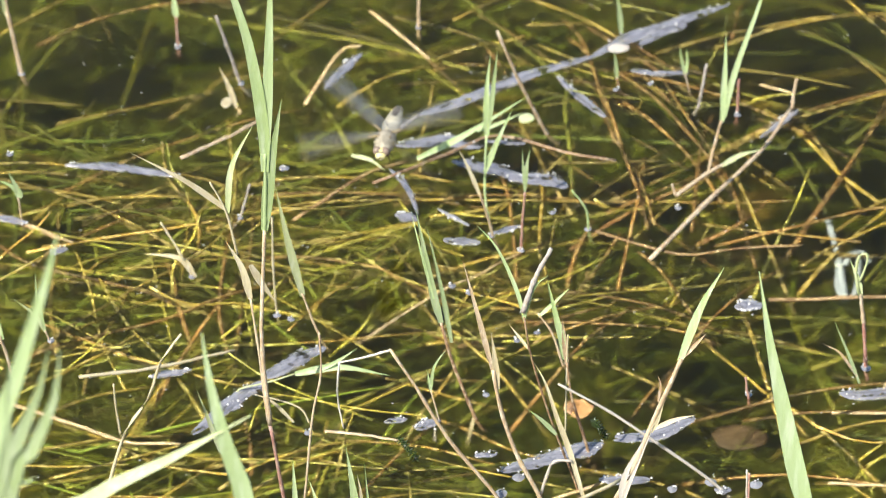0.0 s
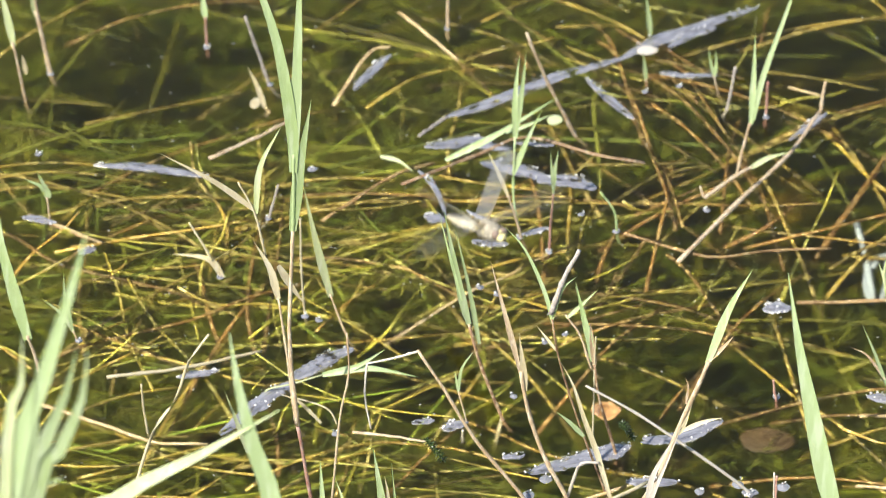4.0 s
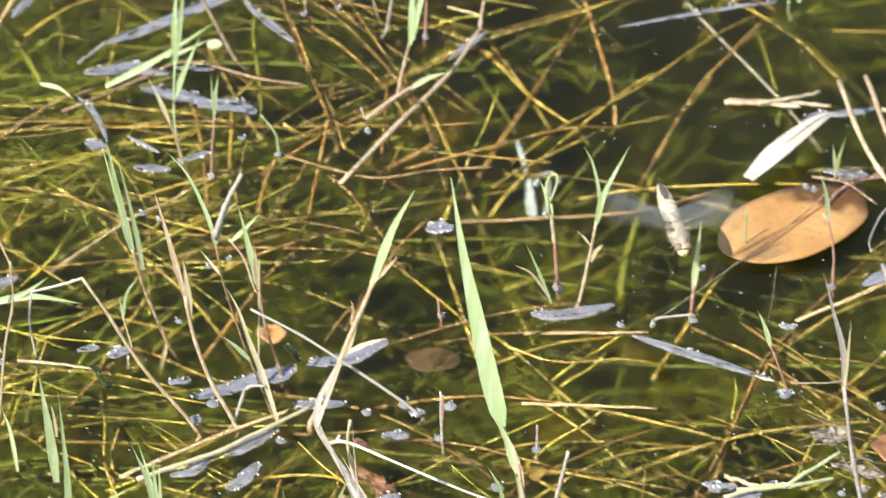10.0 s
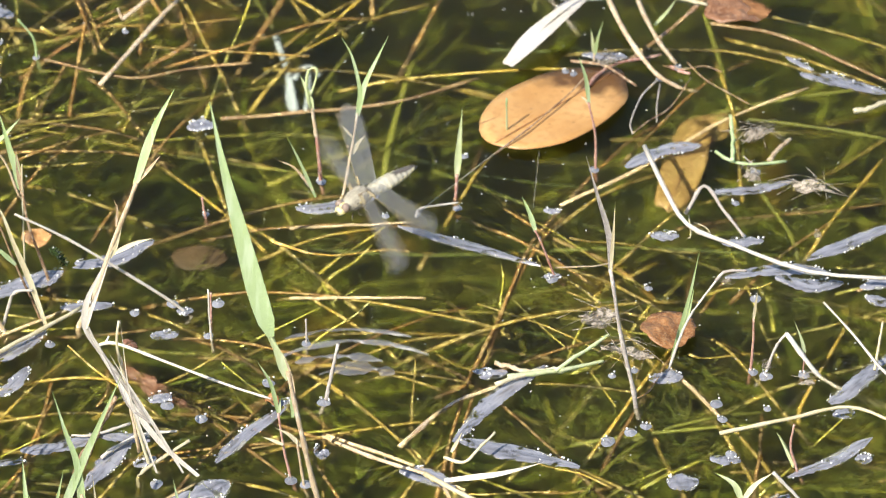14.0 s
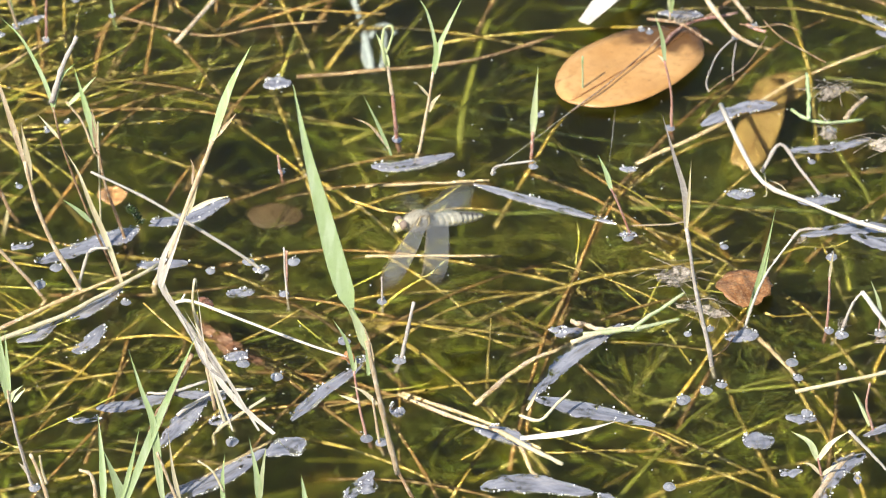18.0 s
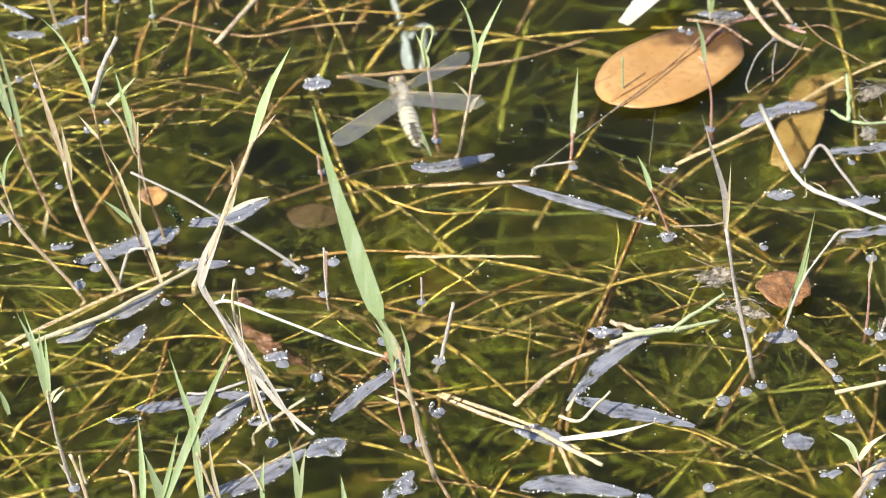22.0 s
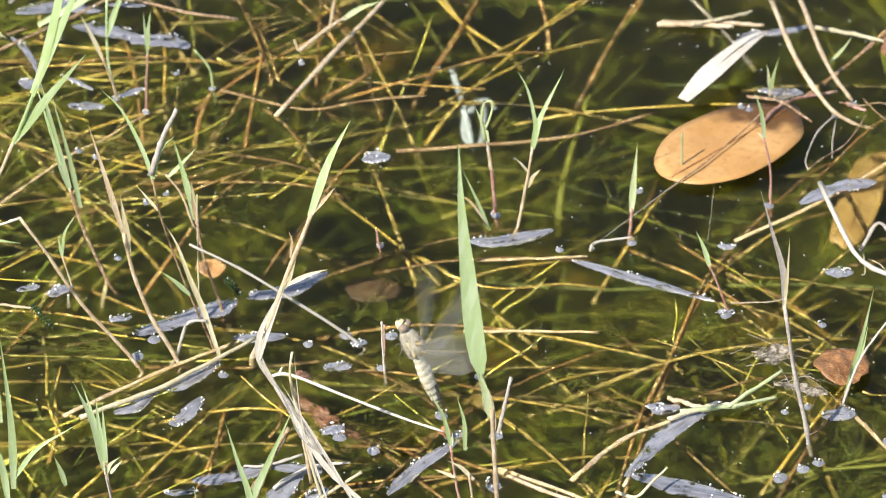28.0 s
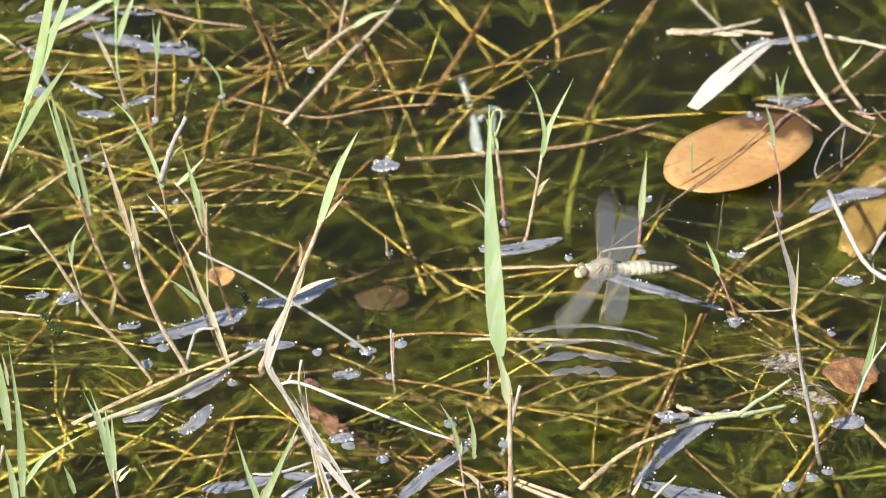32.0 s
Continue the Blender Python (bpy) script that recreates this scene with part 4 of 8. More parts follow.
leaf(p, 'green', 1.6, (-2.2, -0.1, 8.8), (-3.8, -0.1, 16.7), (-4.7, -0.1, 23.4))
leaf(p, 'green', 1.6, (-1.9, 0, 8.8), (-1.3, 0, 15.3), (-1.7, 0, 22.9))
p = plant('grass_tuft', -45.3, 2294.7, 'green grass with two long blades on tan stem')
stem(p, 'tan', 1.9, (0, 0, 0), (2.4, 0, 13.8), (5, 0.1, 25.7))
leaf(p, 'green', 3, (5.3, 0.1, 25.1), (5.9, 0.1, 49.9), (5.9, 0.1, 71))
leaf(p, 'green', 2.8, (6.2, 0.1, 27.5), (10, 0.2, 50), (19.9, 0.4, 85.8), (22.2, 0.4, 98.5))
p = plant('stick', -34.3, 2341.7, 'short pinkish dead stub standing in water')
stem(p, 'red', 1.6, (0, 0, 0), (0.3, 0, 17.6))
p = plant('stick', -51.5, 2345.2, 'thin grey stick standing in water')
stem(p, 'grey', 1.9, (0, 0, 0), (3.2, 0.1, 22.4))
p = plant('dead_stalk', -58.7, 2274.3, 'low tan stalk with a yellow-green leaf')
stem(p, 'tan', 2.1, (0.2, -6.1, 4), (14, 3.8, 10), (20.4, 7.9, 12))
leaf(p, 'pale', 2.6, (19.4, 6.5, 12), (27, 11.9, 14), (35.8, 15.4, 15))
stem(p, 'tan', 1.4, (0.2, -6.1, 4), (-1.7, -5, 9))
p = plant('dead_stalk', -10.4, 2347, 'tan stalk tip above water')
stem(p, 'tan', 1.9, (0, 0, 0), (0.5, 0, 8), (1.5, 0, 15.3))
p = plant('grass_shoot', -94.7, 2244.7, 'tiny hooked green shoot')
stem(p, 'green', 1.2, (0, 0, 0), (-1.3, -0.1, 11), (-7.4, -0.3, 20.4))
p = plant('grass_tuft', -136.7, 2245.4, 'green grass with paired upright blades')
stem(p, 'green', 1.4, (0, 0, 0), (-2.4, -0.1, 17.3), (-1.8, -0.1, 45.9))
leaf(p, 'green', 3, (-1.8, -0.1, 45.4), (-1.8, -0.1, 67.2), (-0.2, 0, 86.8))
leaf(p, 'green', 2.6, (-1.6, -0.1, 45.4), (1, 0.1, 70), (2.6, 0.2, 88.2))
leaf(p, 'green', 3, (-2.5, -0.2, 27.1), (2.3, 0.1, 41.7), (9.3, 0.6, 59.6))
p = plant('dead_stalk', -134.9, 2236.8, 'dead tan stem with cream sheath')
stem(p, 'tan', 1.4, (0, 0, 0), (-2.7, -0.2, 11.5), (-6, -0.4, 22.4))
leaf(p, 'cream', 2.1, (-6, -0.4, 21.9), (-9.9, -0.6, 33), (-14.9, -0.9, 45))
p = plant('grass_shoot', -171.8, 2295.7, 'long green leaves lying over water')
leaf(p, 'green', 3.2, (0.6, -7.7, 5), (22.5, 0.6, 14), (47.3, 19.7, 22))
leaf(p, 'green', 1.9, (25.9, 5.3, 12), (35.6, 7.6, 15), (45.3, 12.2, 18))
p = plant('grass_shoot', -122.6, 2228.1, 'short green shoot on reddish stem')
stem(p, 'red', 1.4, (0, 0, 0), (0.6, 0, 15), (1.5, 0.1, 29.3))
leaf(p, 'green', 1.4, (1.5, 0.1, 28.7), (0.7, 0, 40.7), (0.2, 0, 50.9))
leaf(p, 'green', 2.3, (1.5, 0.1, 31), (1.9, 0.1, 40.7), (3.5, 0.2, 51.5))
p = plant('grass_shoot', -200.3, 2296.5, 'small pale leaf at the water')
leaf(p, 'pale', 2.1, (0.4, -4.6, 3), (8.9, -9.2, 4), (15.8, -16.1, 3))
p = plant('grass_shoot', 24.6, 2149.7, 'shoot with a curled green leaf loop')
stem(p, 'red', 2.1, (0, 0, 0), (-1.1, 0, 15.1), (-1.8, 0, 23.5))
stem(p, 'tan', 1.9, (-1.8, 0, 23), (-2.7, 0, 30.6), (-3.6, 0, 37.1))
leaf(p, 'pale', 2.8, (-3.3, 0, 35.4), (-5.1, 0.1, 44.6), (-8.3, 0.1, 53.6))
stem(p, 'pale', 1.4, (-3.8, 0, 35.9), (-5.8, 0.1, 47.4), (-4.6, 0.1, 55.8), (-2.1, 0, 57.1), (-1.2, 0, 54.4), (-2.4, 0, 48.8), (-4.2, 0, 43.2))
p = plant('grass_shoot', 33.6, 2141, 'green forked shoot on a jointed tan stem')
stem(p, 'tan', 1.6, (0, 0, 0), (2.4, 0, 15.3), (4.2, -0.1, 26.6), (5.9, -0.1, 40))
leaf(p, 'green', 1.9, (5.9, -0.1, 38.9), (7, -0.1, 51.8), (3.8, -0.1, 68.4), (-0.1, 0, 76.9))
leaf(p, 'green', 3, (5.9, -0.1, 38.9), (9.1, -0.1, 54.5), (18.7, -0.3, 78))
leaf(p, 'cream', 1.2, (4, -0.1, 28), (1.4, 0, 31.7), (-0.9, 0, 34.2))
leaf(p, 'cream', 2.1, (4, -0.1, 20.1), (6.1, -0.1, 25.2), (9.3, -0.1, 29.1))
p = plant('grass_shoot', 22.1, 2138.8, 'two thin leaves beside the curled shoot')
leaf(p, 'green', 1.6, (0, 0, 0), (-5.5, 0.1, 15.6), (-11.4, 0.1, 30.6))
leaf(p, 'tan', 1.2, (-1.1, 0, 3.4), (-8.5, 0.1, 14.8), (-15.5, 0.2, 18.8))
p = plant('grass_shoot', 79.9, 2137.6, 'yellow-green single shoot on pink stem')
stem(p, 'red', 1.9, (0, 0, 0), (0.4, 0, 11.4))
leaf(p, 'pale', 3.2, (0.4, 0, 9.9), (1.2, 0, 25.5), (2.4, -0.1, 44))
p = plant('grass_shoot', 102.8, 2183.3, 'thin green shoot beside the orange leaf')
stem(p, 'green', 1.2, (0, 0, 0), (-0.2, 0, 17.7))
p = plant('grass_shoot', 141.8, 2233.5, 'small green forked shoot by the white leaf')
stem(p, 'tan', 0.9, (0, 0, 0), (0.1, 0, 5.8))
leaf(p, 'pale', 1.6, (0.1, 0, 5.2), (-0.7, 0, 12.4), (-1.6, 0.1, 19))
leaf(p, 'green', 1.9, (0.4, 0, 5.2), (1.2, -0.1, 12.4), (3.6, -0.2, 22.3))
p = plant('grass_tuft', 138.6, 2155.3, 'green grass blade on thin pink stem')
stem(p, 'red', 1.4, (0, 0, 0), (-0.6, 0, 18.2), (-3.5, 0.2, 33.9))
leaf(p, 'green', 2.1, (-3.3, 0.2, 33.3), (-4.9, 0.3, 46.2), (-8.1, 0.5, 56.7))
leaf(p, 'cream', 1.2, (-3.2, 0.2, 32.8), (-5.2, 0.3, 35.5), (-6.6, 0.4, 36.6))
p = plant('dead_stalk', 145.9, 1991.4, 'grey dead reed stem with split top')
stem(p, 'grey', 2.3, (0, 0, 0), (-1.8, 0.1, 11.6), (-6.8, 0.5, 36.2), (-11.3, 0.8, 66.4))
leaf(p, 'grey', 2.8, (-11.2, 0.8, 64.8), (-12.1, 0.9, 82.5), (-16.8, 1.2, 101), (-21.5, 1.6, 119.4))
leaf(p, 'cream', 1.6, (-11.2, 0.8, 65.9), (-10.5, 0.8, 81.3), (-10, 0.7, 98.4))
p = plant('grass_shoot', 117.8, 2081.8, 'small green shoot on pink stem')
stem(p, 'red', 1.2, (0, 0, 0), (-5, 0.3, 14.8), (-7.9, 0.4, 21.7))
leaf(p, 'green', 2.3, (-7.6, 0.4, 20.9), (-10.1, 0.6, 30), (-13.4, 0.8, 38.3))
p = plant('dead_stalk', 160, 2172.2, 'long white dead stalk lying over the water')
stem(p, 'white', 2.6, (-1.3, -17.4, 12), (5, -55.8, 16), (12.4, -79.2, 16), (29.2, -87.7, 12), (60.3, -102.3, 8), (96.6, -106.1, 6))
p = plant('stick', 174, 2122.9, 'dark bent twig over the water')
stem(p, 'grey', 1.9, (-0.2, -2.8, 2), (7.2, -0.3, 14), (14.8, -11.4, 9), (22.6, -19.3, 2))
p = plant('dead_stalk', 146.1, 2311.9, 'dry tan stems trailing into water')
stem(p, 'tan', 2.6, (-1.9, -30.8, 20), (6.6, -68.9, 16), (16.6, -87.3, 8), (25.1, -95.5, 3), (39.1, -96.7, -4))
stem(p, 'tan', 2.6, (9.9, -26.6, 20), (20, -67.5, 12), (30.5, -81.7, 2))
p = plant('grass_tuft', 169.4, 2263.4, 'slim pale green blade over water')
leaf(p, 'pale', 1.6, (-0.7, -9.1, 6), (5, -2.1, 8), (9.9, 6.9, 9))
p = plant('grass_tuft', 162, 2023.2, 'green grass shoot with narrow blades')
leaf(p, 'green', 2.1, (0, 0, 0), (5.7, -0.5, 27.5), (9.6, -0.8, 52.9))
leaf(p, 'green', 1.4, (3.3, -0.3, 11.3), (6.1, -0.5, 22), (8.1, -0.6, 35.9))
p = plant('dead_stalk', 160.2, 2015, 'bent grey and white dead stem')
stem(p, 'white', 1.6, (0, 0, 0), (7.1, -0.6, 25.3), (17.6, -1.4, 45))
stem(p, 'grey', 1.6, (17.6, -1.4, 45), (21.2, -1.7, 49.3), (29.5, -2.3, 50.2))
p = plant('grass_shoot', 192.7, 2013.5, 'thin red stem with a cream tip')
stem(p, 'red', 1.4, (0, 0, 0), (0.6, -0.1, 14.5), (0.4, 0, 26.1))
leaf(p, 'cream', 1.4, (0.4, 0, 25.6), (0.9, -0.1, 32.5), (1.7, -0.2, 39.7))
p = plant('stick', 198.6, 2012.3, 'bent grey twig with long white stalk')
stem(p, 'grey', 1.6, (0, 0, 0), (3.5, -0.3, 12.7), (7.5, -0.7, 20.2))
stem(p, 'white', 2.6, (7.5, -0.7, 19.9), (17.2, -1.7, 5.2), (31.3, -3.1, -12.2), (54.4, -5.4, -28.6))
p = plant('grass_shoot', 213.5, 2013.1, 'small green shoot with white foot')
stem(p, 'red', 0.9, (0, 0, 0), (0.5, -0.1, 9))
leaf(p, 'pale', 1.6, (0.6, -0.1, 8.1), (-1.1, 0.1, 15.8), (-4.1, 0.4, 24.2))
p = plant('dead_stalk', 177.7, 1973.4, 'cream dead stalk over the water')
stem(p, 'cream', 1.9, (-0.4, -3.9, 3), (26.4, 0.7, 6), (51.1, 5.3, 8), (70.3, -4.6, 6))
p = plant('dead_stalk', 251.2, 2001.9, 'white dead stalk leaning over water')
stem(p, 'white', 1.6, (-0.3, -2.7, 2), (-9.3, 1.7, 10), (-17.3, 15.3, 14), (-28.2, 32.8, 18))
stem(p, 'cream', 1.4, (-10.4, 0.7, 8), (-8.2, 10.3, 12), (-5.9, 19.1, 18))
p = plant('grass_tuft', 206.2, 1948.5, 'small pinkish shoot with pale blades')
stem(p, 'red', 1.4, (0, 0, 0), (-2.9, 0.3, 11.7), (-2, 0.2, 22.4))
leaf(p, 'pale', 1.4, (-1.6, 0.2, 2.1), (-4.8, 0.5, 10.2), (-8.5, 0.9, 18.2))
p = plant('grass_tuft', -68.9, 1909.4, 'clump of green grass blades in water')
leaf(p, 'green', 3, (0, 0, 0), (-2.4, -0.1, 36.9), (-6.6, -0.2, 54.6), (-10.9, -0.4, 73.7))
leaf(p, 'green', 3.7, (-15.2, -0.5, -1.2), (-2.9, -0.1, 34.2), (6.3, 0.2, 58), (14.7, 0.5, 79.4))
leaf(p, 'green', 3, (-22.7, -0.8, -0.9), (-22.6, -0.8, 21.5), (-23.4, -0.8, 43.8))
leaf(p, 'green', 5.6, (-13.7, -0.5, -3.5), (-16.6, -0.6, 7.6), (-21.6, -0.8, 25.6))
leaf(p, 'green', 2.1, (-15.7, -0.6, 2.1), (-11.5, -0.4, 19.7), (-8, -0.3, 36.3))
leaf(p, 'pale', 2.6, (0.4, 0, -1.4), (-1.9, -0.1, 17.9), (-3.6, -0.1, 34.8))
stem(p, 'tan', 1.6, (6.4, 0.2, -2.2), (2.8, 0.1, 9.5), (-1.5, -0.1, 24.7))
leaf(p, 'cream', 1.9, (6.5, 0.2, 1.1), (4.3, 0.2, 14.9), (2.9, 0.1, 34))
stem(p, 'tan', 1.9, (-25.1, -0.9, -0.8), (-26.7, -1, 14.1), (-31.4, -1.1, 17.6))
p = plant('grass_shoot', -73.6, 1958.9, 'dark brown stem in water')
stem(p, 'brown', 2.6, (0, 0, 0), (8.2, 0.3, 17.8), (16.2, 0.6, 33.3))
p = plant('grass_shoot', -119, 1920, 'green grass shoot with paired leaves on grey stem')
stem(p, 'grey', 1.4, (0, 0, 0), (-4.7, -0.3, 23), (-7.3, -0.5, 42.2))
stem(p, 'tan', 1.2, (-7.4, -0.5, 41.4), (-7.6, -0.5, 47.6))
leaf(p, 'green', 3.2, (-7.7, -0.5, 43.6), (-11.1, -0.7, 65.2), (-17.8, -1.1, 85.5))
leaf(p, 'green', 2.6, (-7.6, -0.5, 46.2), (-9, -0.6, 63.8), (-9.9, -0.6, 77.9))
leaf(p, 'pale', 1.9, (-7.1, -0.4, 41.9), (-5.5, -0.3, 46.1), (-1.7, -0.1, 49.6))
leaf(p, 'cream', 2.1, (-0.6, 0, 6.4), (-2.7, -0.2, 9.5), (-5.1, -0.3, 13))
p = plant('stick', -113.1, 1912.8, 'dead tan reed stubs in water')
stem(p, 'tan', 2.1, (0, 0, 0), (-2.2, -0.1, 10.6), (-5.6, -0.3, 22.2))
stem(p, 'cream', 1.4, (-0.1, 0, 7.7), (-1.6, -0.1, 14.6), (-2.2, -0.1, 21.5))
p = plant('dead_stalk', -45.7, 1903.6, 'small green blades with a dead leaf')
leaf(p, 'green', 2.1, (0, 0, 0), (-0.1, 0, 15.1), (1, 0, 27.3))
stem(p, 'cream', 1.2, (0.4, 0, 9.6), (-3.9, -0.1, 19.8), (-9.1, -0.2, 24.9))
p = plant('grass_tuft', -31.7, 1903.3, 'pair of short green blades')
leaf(p, 'green', 3, (0, 0, 0), (-1, 0, 17.8), (-3.6, -0.1, 35.5))
leaf(p, 'pale', 2.1, (-0.6, 0, 0), (1.2, 0, 19.1), (2.9, 0, 31.8))
p = plant('grass_tuft', -14, 1902.9, 'short green blade in water')
leaf(p, 'green', 2.3, (0, 0, 0), (-0.9, 0, 9.6), (-1.9, 0, 18.1))
p = plant('grass_shoot', 184.1, 1920.2, 'small forked leaf shoot on a brown stem')
stem(p, 'red', 1.2, (0, 0, 0), (-1.6, 0.2, 8.2))
leaf(p, 'pale', 2.8, (-1.5, 0.1, 7.1), (-5, 0.5, 15.6), (-12.3, 1.2, 20.7))
leaf(p, 'cream', 2.6, (-1.3, 0.1, 7.6), (3.1, -0.3, 15.5), (9.8, -0.9, 21.9))
leaf(p, 'cream', 1.6, (-0.4, 0, 0.5), (-4, 0.4, 4.7), (-7.3, 0.7, 5.6))
leaf(p, 'cream', 1.9, (0.2, 0, 0), (3.6, -0.3, 3.5), (6.9, -0.7, 6.7))
stem(p, 'white', 1.9, (9.8, -0.9, 21.9), (18.3, -1.8, 12), (25.1, -2.4, 3.6))
p = plant('grass_tuft', 204.9, 1950.5, 'thin green blades by the water edge')
leaf(p, 'pale', 1.4, (0, 0, 0), (-3.2, 0.3, 10), (-6.7, 0.7, 16.7))
p = plant('dead_stalk', 22.3, 1976, 'low cream dead stalk with broken end')
stem(p, 'tan', 2.1, (0, 1.5, -2), (20.6, -17.6, 2), (41, -34.1, 6))
stem(p, 'cream', 2.6, (38.9, -33, 6), (48.4, -43.5, 7), (62.5, -51.6, 4))
p = plant('dead_stalk', 69, 1946.3, 'white flattened stalk at the water')
leaf(p, 'white', 2.6, (-0.2, -5.2, 4), (21.7, -4, 6), (38.9, 4.1, 5))
p = plant('stick', 69.4, 1960.8, 'small cream dead twig at the water')
stem(p, 'cream', 1.6, (-0.1, -2.6, 2), (7.4, -9.6, 5), (13.4, -4.6, 8), (19.8, 2.4, 10))
leaf(p, 'cream', 1.6, (2.6, -0.4, 3), (4.9, 1.8, 6), (7.2, 7.4, 7))
p = plant('dead_stalk', -67.4, 2037.8, 'long white and tan dead stalk')
stem(p, 'white', 1.7, (0.7, -21.7, 16), (9, -22.8, 18), (26.8, -29, 14), (51.2, -37.2, 8), (70.3, -41.3, 3))
stem(p, 'white', 1.4, (4.5, -22.1, 17), (6.2, -20.5, 20))
p = plant('dead_stalk', -45.5, 1960.5, 'thin cream dead stalks standing in water')
stem(p, 'cream', 1.6, (0, 0, 0), (-5.6, -0.1, 24.4), (-8.5, -0.2, 40.1), (-11.1, -0.3, 57.8), (-10, -0.2, 69))
stem(p, 'tan', 1.6, (-3.8, -0.1, 5.7), (-6.6, -0.2, 27.7), (-9.7, -0.2, 51.8))
stem(p, 'grey', 2.1, (0.8, 0, 18.7), (-8.5, -0.2, 38.7), (-18.9, -0.4, 57.5))
p = plant('dead_stalk', -49.4, 1952.6, 'cream bent stalk at the water')
stem(p, 'cream', 1.9, (0, 0, 0), (6.7, 0.2, 6.4), (20, 0.5, 16.4))
p = plant('dead_stalk', -149.8, 2094.9, 'slim white dead stems in water')
stem(p, 'white', 1.6, (0, 0, 0), (0, 0, -4.2))
p = plant('dead_stalk', -21, 2040.5, 'thin white reed tip in a wet stalk')
stem(p, 'white', 1.2, (0, 0, 0), (-0.7, 0, 11.8), (-1, 0, 25.1))
p = plant('stick', 23.8, 1999, 'thin dark twig standing in water')
stem(p, 'grey', 2.1, (0, 0, 0), (2, 0, 11.1), (5, -0.1, 27.6))
p = plant('stick', 16.9, 2036.7, 'thin grey stub in water')
stem(p, 'grey', 1.2, (0, 0, 0), (-0.2, 0, 12.6))
p = plant('stick', -23.1, 2125.3, 'short pink stub in water')
stem(p, 'red', 1.4, (0, 0, 0), (-0.8, 0, 4.2), (-1.4, 0, 10.4))
p = plant('stick', -21.2, 2052.8, 'thin red stub by the shore')
stem(p, 'red', 1.2, (0, 0, 0), (0.1, 0, 5.6), (0.1, 0, 14.5))
p = plant('dead_stalk', -116.6, 2318.9, 'tan stalk standing among reeds')
stem(p, 'tan', 2.1, (0, 0, 0), (-5.7, -0.3, 12.5), (-13.9, -0.7, 31.3), (-21.8, -1.1, 52.9))
p = plant('stick', -178.7, 2402.5, 'short tan dead stalk stub in water')
stem(p, 'tan', 1.9, (0, 0, 0), (0, 0, 8.9), (0.1, 0, 20.8))
p = plant('dead_stalk', 96.3, 2382.5, 'dead stalk with a pink stem in the water')
stem(p, 'tan', 2.1, (0, 0, 0), (-4, 0.2, 11.6), (-8.7, 0.4, 27.5), (-11, 0.4, 39))
stem(p, 'tan', 1.6, (-3.8, 0.2, 17.5), (-9, 0.4, 23), (-13.1, 0.5, 29.3))
p = plant('dead_stalk', 100.7, 2375.7, 'pale green stalk with white flank')
stem(p, 'pale', 1.9, (-0.1, -3.2, 2), (9.7, -2.8, 6), (21.5, -2, 8))
stem(p, 'green', 1.9, (27.1, -1.2, -17.6), (25.4, -1.1, -7.3), (25.4, -1.1, 1.6))
leaf(p, 'green', 2.8, (29.9, -1.3, 0.4), (28.2, -1.2, 9.2), (24.1, -1, 17.8))
floating_stem('cream', 1.6, (-298, 2116.2, 4), (-266.3, 2125.6, 4), (-236.1, 2139.9, 4))
floating_stem('tan', 2.3, (-324.5, 2102.7, -2), (-297.5, 2090.5, -2), (-276.6, 2080, -2), (-252.3, 2079.3, -2))
floating_stem('tan', 1.4, (-194.5, 2090.3, 0), (-179.4, 2088.9, 0), (-164.2, 2086, 0))
floating_stem('tan', 2.1, (-67.8, 2224.1, 0), (-40.8, 2278.1, 0), (-23.5, 2310.6, 0), (-10.4, 2347.9, 0))
floating_stem('brown', 1.6, (-189.3, 2274.9, 0), (-156.9, 2301.7, 0), (-138.2, 2316.5, 0), (-108, 2304.9, 0), (-85.6, 2299.7, 0))
floating_stem('brown', 1.6, (-95.3, 2248.4, -3), (-56.1, 2231.5, -3), (-32.3, 2237.4, -3), (-3.6, 2241.5, -3))
floating_stem('brown', 1.9, (-221, 2246.5, -3), (-194.8, 2282.7, -3), (-176.2, 2296.1, -3))
floating_stem('tan', 1.9, (-274, 2289.3, 0), (-256, 2306.4, 0), (-242.1, 2322.4, 0))
floating_stem('tan', 1.9, (-201.7, 2417.1, -2), (-189, 2401.1, -2), (-172.2, 2378.4, -2))
floating_stem('brown', 1.9, (-344.4, 2240.5, -3), (-318.2, 2224.8, -3))
floating_stem('tan', 1.9, (-346.8, 2240.9, -1), (-331.1, 2232.3, -1), (-312.9, 2221.4, -1))
floating_stem('tan', 2.1, (-224.1, 2337.6, -2), (-212.7, 2380.5, -2), (-203.2, 2388.2, -2))
floating_stem('grey', 1.9, (-173.8, 2330.1, 0), (-184.9, 2313.4, 0))
floating_stem('brown', 2.3, (-16.7, 2200.5, -4), (21.3, 2204.9, -4), (57.2, 2210.9, -4), (92.3, 2228.2, -4))
floating_stem('tan', 1.9, (11, 2118.8, -2), (62, 2121.4, -2))
floating_stem('tan', 2.1, (122.8, 2131.5, -2), (161.7, 2161.3, -2), (196.9, 2194, -2), (231.8, 2215.3, -2))
floating_stem('tan', 1.9, (10.5, 2069.9, -2), (65.2, 2068.8, -2))
floating_stem('tan', 2.1, (23.9, 1977.7, -1), (59.8, 1955.1, -1), (77, 1940.4, -1))
floating_stem('tan', 2.3, (165.6, 2010.7, -2), (172.6, 1997.5, -2), (180.1, 1983.3, -2))
floating_stem('brown', 1.9, (194, 2266.7, -3), (225.2, 2255.1, -3), (265.8, 2219.8, -3))
